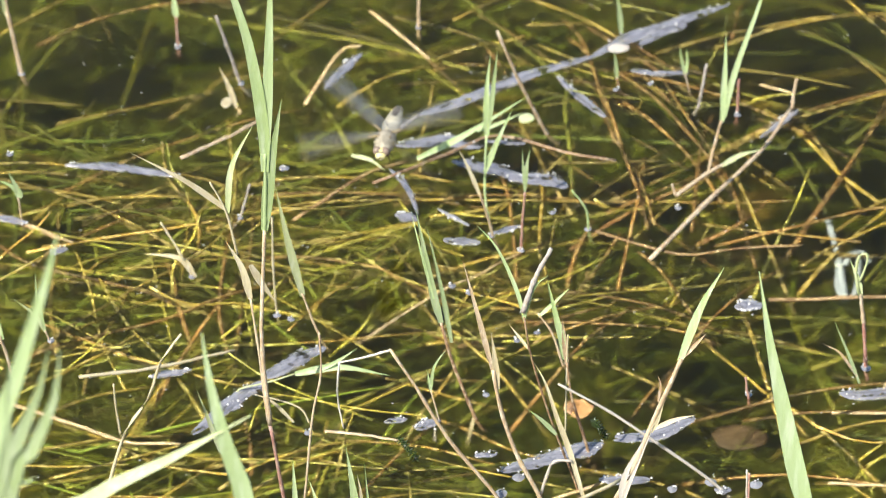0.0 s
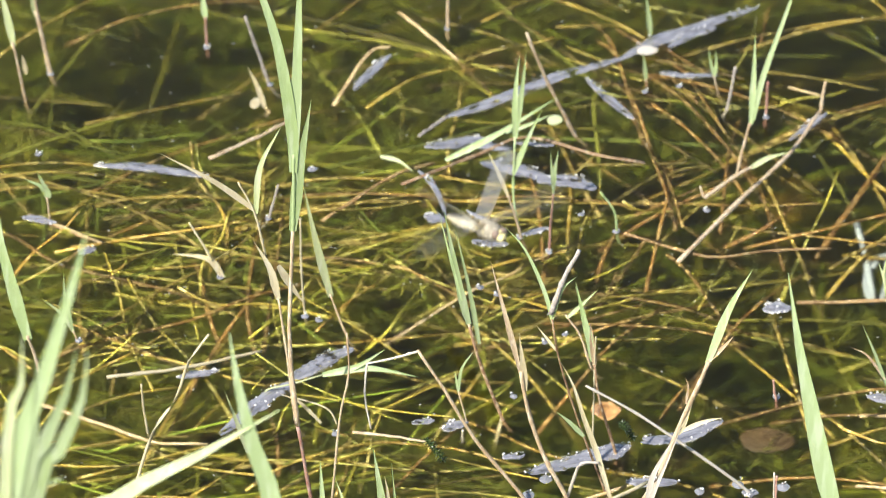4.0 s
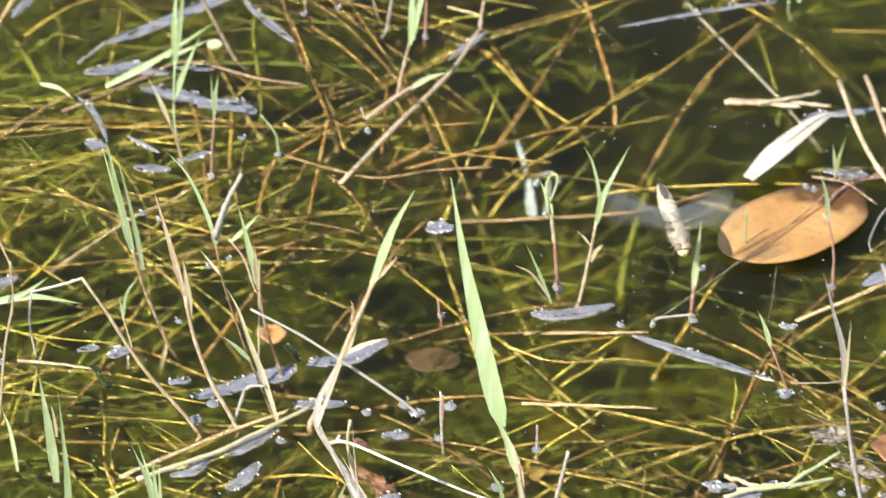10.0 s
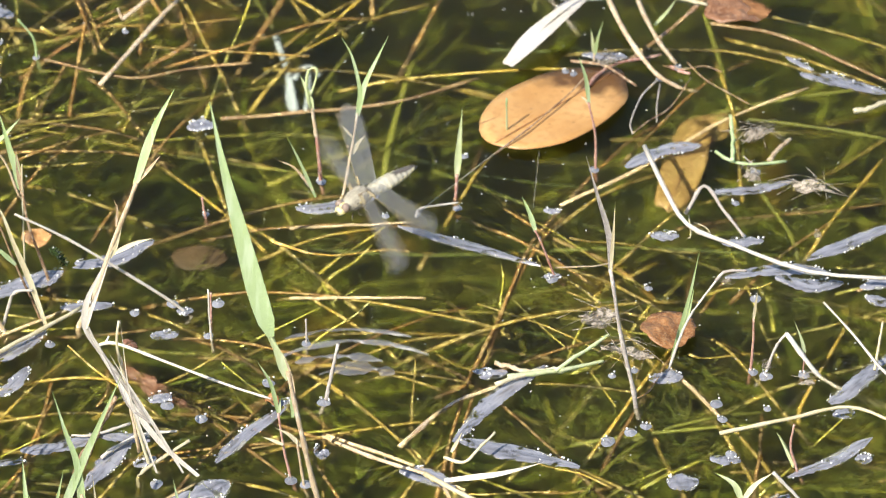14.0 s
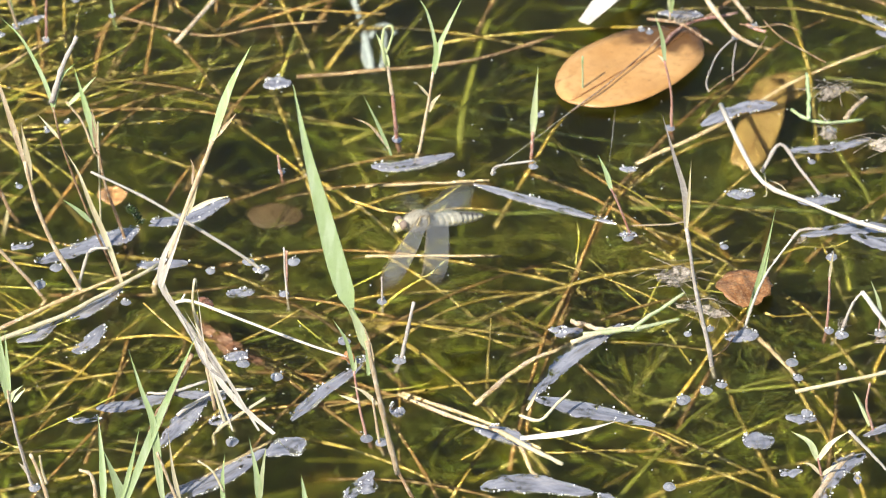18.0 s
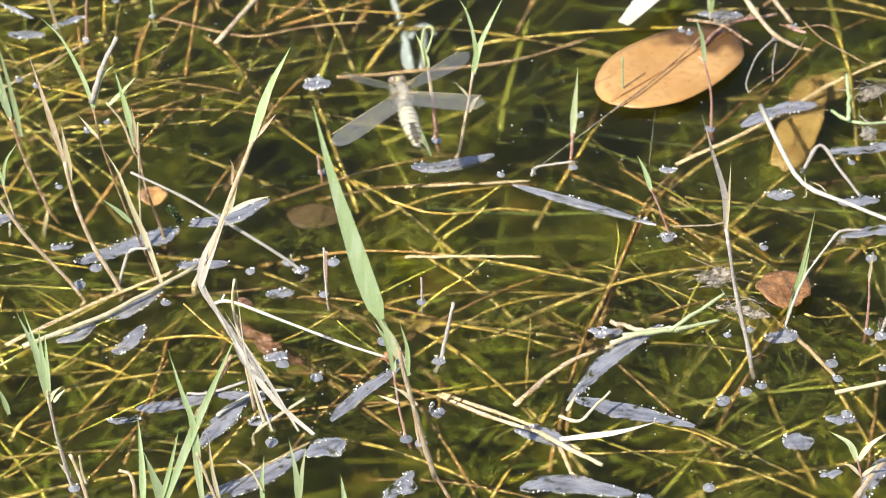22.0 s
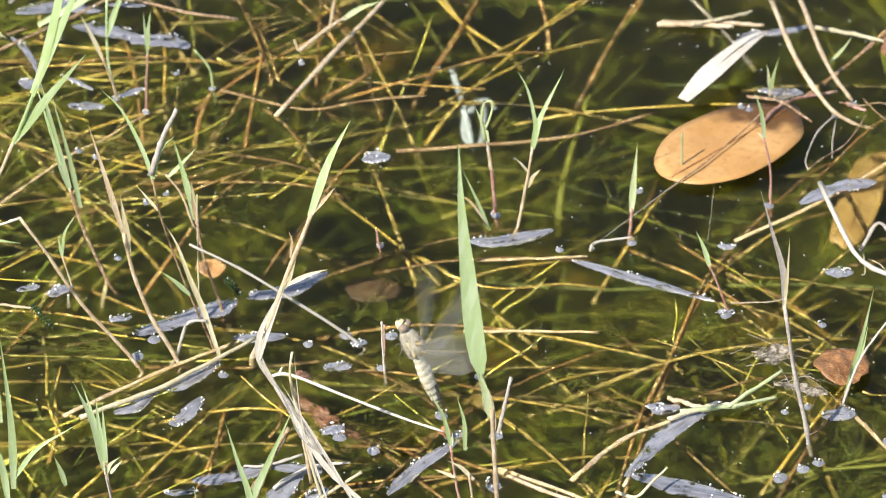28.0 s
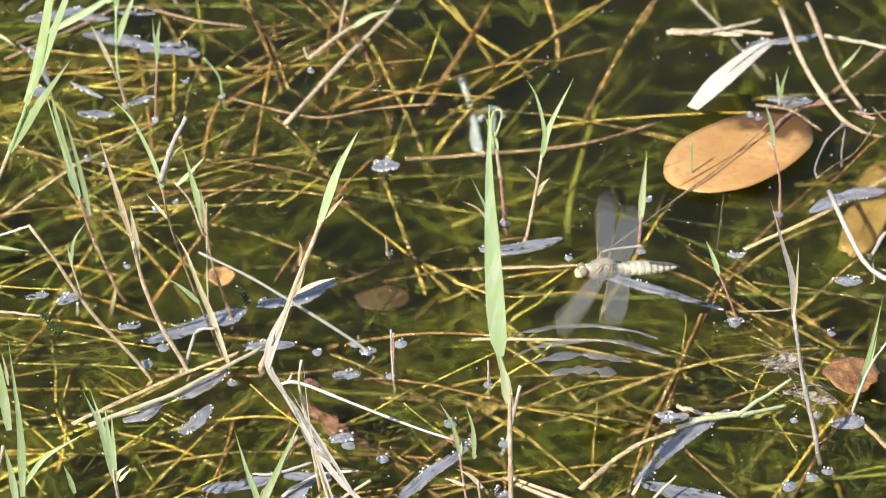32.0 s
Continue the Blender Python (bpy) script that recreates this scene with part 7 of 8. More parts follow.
# ---- tangled stems and weed on the bed ----
POOLS = ((-321.3, 2375.1, 38, 62), (28.7, 2403.1, 70, 80), (42.1, 2297.9, 75, 70), (101.2, 2173, 38, 36), (-40.4, 2139.1, 34, 34), (-186.2, 2172.6, 30, 40), (64.6, 2325.8, 70, 50), (170.5, 2315.9, 50, 60), (-134, 2333.8, 40, 30))


def in_pool(x, y):
    """Patches of open dark water, where little grows."""
    return any(math.hypot((x - cx) / rx, (y - cy) / ry) < 1 for cx, cy, rx, ry in POOLS)


def far_out(x, y):
    """Past the ragged rim of the weed bed."""
    return math.hypot(x / 430, (y - 2210) / 440) > 1.16 + 0.25 * noise.noise((x * 0.006, y * 0.006, 3))


def tangle(name, mat, count, zs, width, length, label, keep=0.11, area=(-540, 540, 1680, 2740)):
    verts, faces = [], []
    for _ in range(count):
        x, y = random.uniform(*area[:2]), random.uniform(*area[2:])
        if far_out(x, y) or in_pool(x, y) and random.random() > keep:
            continue
        a = random.gauss(0.3, 0.6) if random.random() < 0.45 else random.uniform(0, math.pi)
        le = random.uniform(*length)
        z0 = random.uniform(*zs)
        dx, dy = math.cos(a) * le / 2, math.sin(a) * le / 2
        dz = random.uniform(-10, 10)
        bend = random.gauss(0, 0.03) * le
        kink = random.gauss(0, 0.015) * le
        tube_data(((x - dx, y - dy, z0 - dz), (x - dx * 0.3 + bend * math.sin(a), y - dy * 0.3 - bend * math.cos(a), z0), (x + dx * 0.4 + kink * math.sin(a), y + dy * 0.4 - kink * math.cos(a), z0 + dz * 0.4), (x + dx, y + dy, z0 + dz)),
                  random.uniform(*width), 0.6, 5, 9, 0.05, False, verts, faces)
    tagged(new(name, mesh_of(name, verts, faces, mat)), label, "water weed", kind="stuff")


tangle("weed_stems", "weed_yellow", 470, (-46, -14), (0.5, 1.7), (60, 200), "tangle of thin yellow stems under the water")
tangle("weed_stems", "weed_brown", 280, (-44, -12), (0.5, 1.7), (50, 180), "tangle of thin brown stems under the water")
tangle("weed_stems", "weed_green", 1000, (-60, -16), (0.9, 2.6), (90, 260), "tangle of green stems deep in the water")
tangle("weed", "algae", 4100, (-62, -26), (0.6, 1.8), (25, 110), "fuzzy green water weed in the pond", 0.12)

tangle("weed_stems", "weed_gold", 230, (-17, -3), (0.5, 1.7), (25, 110), "sunlit golden stems close under the surface", 0.2, (-380, -110, 1930, 2290))
tangle("weed_stems", "weed_gold", 70, (-20, -4), (0.5, 1.4), (25, 90), "sunlit golden stems close under the surface", 0.2, (-60, 330, 1930, 2120))

tangle("weed_stems", "weed_gold", 45, (-16, -3), (0.6, 1.5), (30, 100), "sunlit golden twigs close under the surface", 0.3, (-190, 10, 2180, 2440))

tangle("weed", "algae", 280, (-32, -9), (0.5, 1.5), (40, 150), "bright green weed close under the surface", 0.2, (-380, -140, 1930, 2330))


def thicket(x0, y0, rx, ry, count, lean, mat, label):
    """A dense stand of fallen twigs just under the surface."""
    verts, faces = [], []
    for _ in range(count):
        x, y, a = random.gauss(x0, rx), random.gauss(y0, ry), random.gauss(lean, 0.4)
        le, z = random.uniform(18, 80), random.uniform(-15, -2)
        dx, dy, b = math.cos(a) * le / 2, math.sin(a) * le / 2, random.gauss(0, 2)
        tube_data(((x - dx, y - dy, z - 4), (x + b, y - b, z), (x + dx, y + dy, z + 3)), random.uniform(0.9, 1.9), 0.7, 5, 6, 0.06, False, verts, faces)
    tagged(new("twig_thicket", mesh_of("twig_thicket", verts, faces, mat)), label, "twigs", kind="stuff")


thicket(-72.6, 2339.2, 30, 40, 15, -0.9, 'weed_brown', 'dense reddish fallen twigs under the water')
thicket(-58, 2281.4, 26, 36, 8, 0.7, 'weed_brown', 'dense brown fallen twigs under the water')
thicket(-142.5, 2385.9, 28, 30, 7, -0.8, 'weed_brown', 'brown fallen twigs under the water')
thicket(-69.4, 2236.7, 28, 40, 6, 0.9, 'weed_brown', 'brown fallen twigs in shallow water')
thicket(-47.5, 1993.4, 22, 30, 7, -0.6, 'weed_brown', 'rusty fallen twigs in shallow water')


def weed_bed(count):
    """Fuzzy green weed: tufts of fine curling strands."""
    verts, faces = [], []
    for _ in range(count):
        x, y = random.uniform(-540, 540), random.uniform(1680, 2740)
        if far_out(x, y) or noise.noise((x * 0.012, y * 0.009, 0)) < -0.1 or (in_pool(x, y) and random.random() < 0.75):
            continue
        z = random.uniform(-66, -24)
        a0 = random.uniform(0, 2 * math.pi)
        for _ in range(5):
            a = a0 + random.gauss(0, 0.5)
            le = random.uniform(8, 22)
            tube_data(((x, y, z), (x + math.cos(a) * le * 0.5, y + math.sin(a) * le * 0.5, z + 7), (x + math.cos(a + 0.3) * le, y + math.sin(a + 0.3) * le, z + 13)), random.uniform(0.35, 0.7), 0.4, 3, 4, 0.1, False, verts, faces)
    tagged(new("weed", mesh_of("weed", verts, faces, "algae")), "fuzzy green water weed growing from the bed", "water weed", kind="stuff")


weed_bed(12000)
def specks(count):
    """Dust and tiny bubbles on the skin of the water, and sun sparkles painted as white specks."""
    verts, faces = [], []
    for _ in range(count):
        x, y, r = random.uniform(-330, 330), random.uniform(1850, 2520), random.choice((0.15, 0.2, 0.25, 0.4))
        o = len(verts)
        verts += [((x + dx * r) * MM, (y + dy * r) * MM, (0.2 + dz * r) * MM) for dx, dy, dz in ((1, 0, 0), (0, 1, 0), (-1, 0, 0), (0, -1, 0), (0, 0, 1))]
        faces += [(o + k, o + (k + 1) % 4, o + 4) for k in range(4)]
    tagged(new("dust_glints", mesh_of("dust_glints", verts, faces, "glint")), "tiny white specks, bubbles and painted sun sparkles on the water", "dust", kind="stuff")


def fine_weed(name, count, area, zs, label):
    """Feathery weed reaching up close under the surface: whorls of hair-fine strands along a short stalk."""
    verts, faces = [], []
    for _ in range(count):
        x, y = random.uniform(*area[:2]), random.uniform(*area[2:])
        if noise.noise((x * 0.016, y * 0.012, 7)) < -0.05 or (in_pool(x, y) and random.random() < 0.7):
            continue
        z, a0 = random.uniform(*zs), random.uniform(0, 2 * math.pi)
        run = random.uniform(10, 26)
        for k in range(9):
            q = k / 8
            cx, cy, cz = x + math.cos(a0) * run * q, y + math.sin(a0) * run * q, z + 5 * q
            a = a0 + (1 if k % 2 else -1) * random.uniform(0.6, 1.3)
            le = random.uniform(3.5, 8.5) * (1.1 - 0.5 * q)
            tube_data(((cx, cy, cz), (cx + math.cos(a) * le * 0.5, cy + math.sin(a) * le * 0.5, cz + 1.4), (cx + math.cos(a) * le, cy + math.sin(a) * le, cz + 1.8)), random.uniform(0.25, 0.5), 0.4, 3, 2, 0.0, False, verts, faces)
    tagged(new(name, mesh_of(name, verts, faces, "algae")), label, "water weed", kind="stuff")


fine_weed("weed", 1500, (-90, 330, 1870, 2130), (-34, -12), "feathery bright green weed reaching up to the surface")
fine_weed("weed", 1300, (-380, -60, 1930, 2420), (-36, -14), "feathery bright green weed reaching up to the surface")
specks(1700)


# ---- ripples where the dragonfly dips ----
def ripple_mesh(radius, spread, width, height):
    """One crest: an arc of raised water, bowed away from the bank."""
    verts, faces, n, m = [], [], 26, 4
    seed = random.uniform(0, 99)
    for i in range(n + 1):
        s = i / n * 2 - 1
        a = s * spread
        w = width * (1 - abs(s) ** 2.2) ** 0.5 * max(0.02, min(1.3, 0.8 + 1.9 * noise.noise((seed, i * 0.2, 0))))
        for k in range(m + 1):
            u = k / m * 2 - 1
            r = radius + u * w / 2 + 0.5 * noise.noise((seed + 5, i * 0.3, 0))
            verts.append((math.sin(a) * r * MM, (math.cos(a) * r - radius) * MM, (height * (1 - u * u) - 0.3) * MM))
    for i in range(n):
        for k in range(m):
            a = i * (m + 1) + k
            faces.append((a, a + 1, a + m + 2, a + m + 1))
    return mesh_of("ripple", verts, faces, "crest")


RIPPLES = []


def dip(t, x, y, count=4, life=0.8):
    for k in range(count):
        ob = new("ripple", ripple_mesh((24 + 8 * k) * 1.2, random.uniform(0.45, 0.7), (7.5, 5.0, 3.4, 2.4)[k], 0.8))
        tagged(ob, "thin ripple crest spreading on the water, sky reflection painted grey", "ripple", "ripples")
        RIPPLES.append((ob, t, x, y, k, life))


dip(8.85, 80.6, 2061.8)
dip(10.9, 67.5, 2025.9)
dip(13.5, 30.7, 1999.9, 4, 1.7)
dip(18.6, -6.1, 2031.4, 4, 1.7)
dip(23.75, 4, 2084.2, 4, 1.1)
dip(28.0, 3.1, 2023, 4, 1.7)
dip(30.8, 52.1, 1998.4, 4, 1.7)

# ---- the dragonfly ----
def fly_at(t, x, y, z, yaw, pitch):
    return t, pose(x * MM, y * MM, z * MM, 0, -pitch, yaw) @ pose(0.0039, 0, 0)


FLIGHT = (
    fly_at(0, -180.2, 2256.2, 40, -96.4, 4.1),
    fly_at(0.2, -177.5, 2252.6, 40, -110.9, 2.9),
    fly_at(0.5, -167.6, 2224, 40, -136.6, -2.1),
    fly_at(0.7, -168.2, 2194.1, 40, -122.3, 5.6),
    fly_at(1, -182.1, 2128.8, 40, -109.1, 1.9),
    fly_at(1.2, -196.8, 2127.2, 12, -82.1, 49),
    fly_at(1.5, -191.8, 2143.5, 25, -237.5, -19.2),
    fly_at(1.7, -190, 2165.7, 40, -241.8, -27.2),
    fly_at(2, -186.5, 2213.5, 40, -110.5, 14.6),
    fly_at(2.2, -182, 2225.9, 40, -110.1, 11.9),
    fly_at(2.5, -181.6, 2226.7, 40, -66.6, 7.4),
    fly_at(2.7, -180.9, 2218.2, 40, -46.8, 9.1),
    fly_at(3, -182.8, 2188.4, 40, -46, 4.7),
    fly_at(3.2, -178.8, 2163.4, 40, -52.1, 1.9),
    fly_at(3.5, -158.2, 2131.1, 25, -47.2, 25.1),
    fly_at(3.7, -159, 2139.9, 13, -2.4, 34.1),
    fly_at(4, -151.7, 2186, 40, -52.5, 17.3),
    fly_at(4.5, -160.3, 2239.2, 40, -58.3, 19.1),
    fly_at(5.5, -85, 2177.9, 50, -56.1, 14.3),
    fly_at(6.5, -12, 2127.7, 25, -69.9, 6.8),
    fly_at(7, 34.5, 2106.6, 50, -70.5, 8.2),
    fly_at(7.6, 48.4, 2115.1, 91.1, -59.2, -0.9),
    fly_at(7.8, 46.4, 2107.1, 91.1, -54.5, -7.6),
    fly_at(8, 41.0, 2089.7, 91.1, -50.9, -16.6),
    fly_at(8.2, 39.5, 2058.2, 91.1, -57.9, -18.3),
    fly_at(8.4, 44.7, 2063.0, 61.9, -60.2, -14.3),
    fly_at(8.6, 58.7, 2066.5, 30, -58.9, -4.9),
    fly_at(8.8, 83.1, 2056.7, 12, -76.3, 51.2),
    fly_at(9, 90.1, 2078.7, 12, -81.6, 44.7),
    fly_at(9.2, 84.9, 2109.4, 30, -75.1, 14.7),
    fly_at(9.4, 78.4, 2131.8, 40, -70.5, 3.3),
    fly_at(9.6, 74.2, 2147.3, 40, -65.4, 2.1),
    fly_at(9.8, 74.9, 2149.3, 40, -74.8, -2.8),
    fly_at(10, 70.3, 2146.2, 40, -76.8, -6.6),
    fly_at(10.2, 70.5, 2127.6, 40, -84, -15.6),
    fly_at(10.4, 69.3, 2094.4, 40, -90, -21.2),
    fly_at(10.6, 66.7, 2043.1, 40, -89.6, -10),
    fly_at(10.8, 66.2, 2021.7, 21, -94.8, 53.9),
    fly_at(11, 60.7, 2037.1, 21, -86.6, 46.5),
    fly_at(11.1, 58, 2045.2, 21, -87.1, 55.8),
    fly_at(11.4, 47.8, 2085.8, 40, -98.7, -13.5),
    fly_at(11.7, 47.4, 2090.1, 40, -92.6, -2.2),
    fly_at(12, 55.7, 2089.5, 40, -100.7, 1.7),
    fly_at(12.3, 61.2, 2089, 40, -104.2, -5.2),
    fly_at(12.6, 69.5, 2080.2, 40, -126, 4.2),
    fly_at(12.9, 73.8, 2054.4, 40, -130.5, -3.1),
    fly_at(13, 74.4, 2034.2, 40, -131.8, -4.5),
    fly_at(13.2, 59.6, 2017.8, 25, -133.2, 1.8),
    fly_at(13.5, 29.3, 1994.8, 13, -233.5, 74.8),
    fly_at(13.8, 37.7, 2057.3, 40, -140.5, 15.5),
    fly_at(14, 46.9, 2088.4, 40, -136.8, 0.3),
    fly_at(14.1, 47.8, 2092.8, 40, -135.5, -1.6),
    fly_at(14.4, 60.6, 2093.4, 40, -145.1, 3.1),
    fly_at(14.7, 64, 2089.9, 40, -144.9, 3.2),
    fly_at(15, 69.9, 2075.5, 40, -146.3, 2.2),
    fly_at(15.4, 66.4, 2026.3, 40, -143.5, 6.2),
    fly_at(16.4, 25.8, 2058.4, 50, -144.5, 16.8),
    fly_at(17.5, 39.6, 2067.4, 40, -153.5, 15.3),
    fly_at(18, 40.5, 2037, 40, -147.1, 16.7),
    fly_at(18.3, 32.7, 2016.7, 25, -148.1, 19.2),
    fly_at(18.6, -8.7, 2031.5, 13, -222.6, 72),
    fly_at(19, 7.3, 2083.8, 40, -219.8, -5.7),
    fly_at(19.5, 28.5, 2091.9, 40, -219.7, 1),
    fly_at(20, 37.7, 2084.4, 40, -221.8, -8.7),
    fly_at(20.3, 39.2, 2083.3, 40, -217.8, -7.9),
    fly_at(20.6, 44.1, 2049.7, 40, -223.6, -5.1),
    fly_at(21, 45.8, 1998.1, 40, -231.3, -20.4),
    fly_at(21.3, 22.4, 2017.4, 25, -235.7, 7.3),
    fly_at(21.6, -5.4, 2072.6, 40, -267.3, 8.6),
    fly_at(22, 12.3, 2112.2, 40, -258.7, 7.4),
    fly_at(22.5, 37.1, 2099.1, 40, -240.9, -9.9),
    fly_at(22.6, 37.8, 2088.5, 40, -133.3, 22.6),
    fly_at(23, 50.3, 2049.1, 40, -238.6, -13.8),
    fly_at(23.3, 41.6, 2046.3, 30, -234.1, -19.5),
    fly_at(23.7, 1.3, 2087.4, 13, -226, 73.2),
    fly_at(24, 11.2, 2096.4, 40, -229.8, -0.7),
    fly_at(24.3, 24.1, 2108.5, 40, -215, -20.6),
    fly_at(24.6, 29.8, 2102, 40, -216.4, -14.8),
    fly_at(25, 37.4, 2046.5, 40, -168.2, 8),
    fly_at(25.3, 40.8, 2015.3, 30, -147.9, 7.7),
    fly_at(25.5, 27.1, 2008.4, 25, -211, -14.8),
    fly_at(26.5, 22.5, 2058.9, 50, -205.5, -16.4),
    fly_at(27.5, 38.7, 2011.6, 40, -137.5, 16.1),
    fly_at(27.8, 20.9, 2012.8, 25, -215.5, -17.4),
    fly_at(28, -5.7, 2025.4, 13, -204.2, 66.1),
    fly_at(28.3, -4.1, 2047.6, 40, -226.3, 8.8),
    fly_at(28.6, 13.4, 2097.9, 40, -217.9, -23.2),
    fly_at(29, 30.9, 2099.3, 40, -212.1, -15.6),
    fly_at(29.4, 41.8, 2083.2, 40, -211.9, -14.6),
    fly_at(29.8, 53.7, 2062.6, 40, -213.8, -21.2),
    fly_at(30, 63.2, 2042.2, 40, -146, 6.5),
    fly_at(30.2, 70.7, 2024, 40, -141.2, 1.4),
    fly_at(30.4, 71.1, 2000.6, 40, -138.5, 3),
    fly_at(30.6, 59.1, 1995.6, 25, -149.3, 13.3),
    fly_at(30.7, 40.8, 1996.3, 13, -181.2, 44.6),
    fly_at(30.9, 26.5, 2002, 13, -212.4, 70.1),
    fly_at(31, 34.9, 2016.4, 13, -195.3, 60.2),
    fly_at(31.1, 36.5, 2050.7, 25, -221.5, -3),
    fly_at(31.2, 38.9, 2043.4, 40, -205.4, -11.4),
    fly_at(31.4, 51, 2066.8, 40, -143.8, 5.8),
    fly_at(31.6, 62, 2070.4, 40, -144.4, 8.9),
    fly_at(31.8, 72.7, 2067.2, 40, -146.5, 18.9),
    fly_at(32, 73.2, 2060.7, 40, -162.4, 9.6),
)


def lathe(name, stations, mat, seg=12, squash=1.0):
    """A body along x: stations (x, half width, height of the axis) in millimetres."""
    verts, faces = [], []
    for x, r, z in stations:
        for k in range(seg):
            a = 2 * math.pi * k / seg
            verts.append((x * MM, r * math.cos(a) * MM, (z + r * squash * math.sin(a)) * MM))
    n = len(stations)
    for i in range(n - 1):
        for k in range(seg):
            a, b = i * seg + k, i * seg + (k + 1) % seg
            faces.append((a, b, b + seg, a + seg))
    faces += [tuple(range(seg)), tuple(reversed([(n - 1) * seg + k for k in range(seg)]))]
    return mesh_of(name, verts, faces, mat)


def wing_mesh(name, length, chord, root, sweep, s):
    """One wing out along y (side s): thin skin with a leading spar, outline widest beyond the middle."""
    verts, faces, n, m = [], [], 16, 6
    for lay in (0.05, -0.05):
        for i in range(n + 1):
            q = i / n
            c = (root + (chord - root) * math.sin(min(1, q * 1.35) * math.pi / 2)) * (1 if q < 0.72 else math.sqrt(max(0.004, 1 - ((q - 0.72) / 0.28) ** 2)))
            lead = sweep * q - 0.6 * q * q - (0.42 * chord * (1 - math.sqrt(max(0.004, 1 - ((q - 0.72) / 0.28) ** 2))) if q > 0.72 else 0)
            for k in range(m + 1):
                u = k / m
                verts.append(((lead - c * u) * MM, s * q * length * MM, (0.35 * math.sin(k * 2.2 + i * 0.1) * (1 - q) + 0.25 * (1 - u) + lay) * MM))
    row = m + 1
    half = (n + 1) * row
    for i in range(n):
        for k in range(m):
            a = i * row + k
            faces.append((a, a + 1, a + row + 1, a + row))
            faces.append((half + a, half + a + row, half + a + row + 1, half + a + 1))
    return mesh_of(name, verts, faces, "wing")


def spot_bar(name, x0, y0, x1, y1, w, mat, parent, z=0.3):
    v, f = tube_data(((x0, y0, z), ((x0 + x1) / 2, (y0 + y1) / 2, z), (x1, y1, z)), w, 0.8, 5, 4, 0.0)
    part(name, mesh_of(name, v, f, mat), parent)


def hairs(spots, length, mat, parent):
    """A coat of short fine hairs standing off a rounded body."""
    v, f = [], []
    for q, d in spots:
        e = (d + Vector((random.gauss(0, 0.35), random.gauss(0, 0.35), random.gauss(0, 0.35)))).normalized()
        le = length * random.uniform(0.5, 1.2)
        tube_data((q, q + e * le * 0.5, q + e * le + Vector((-0.3 * le, 0, -0.1 * le))), 0.13, 0.3, 3, 3, 0.0, False, v, f)
    part("hair", mesh_of("hair", v, f, mat), parent, "short tan hairs")


RADII = (3.0, 3.4, 3.7, 3.8, 3.7, 3.4, 3.0, 2.4, 1.6)


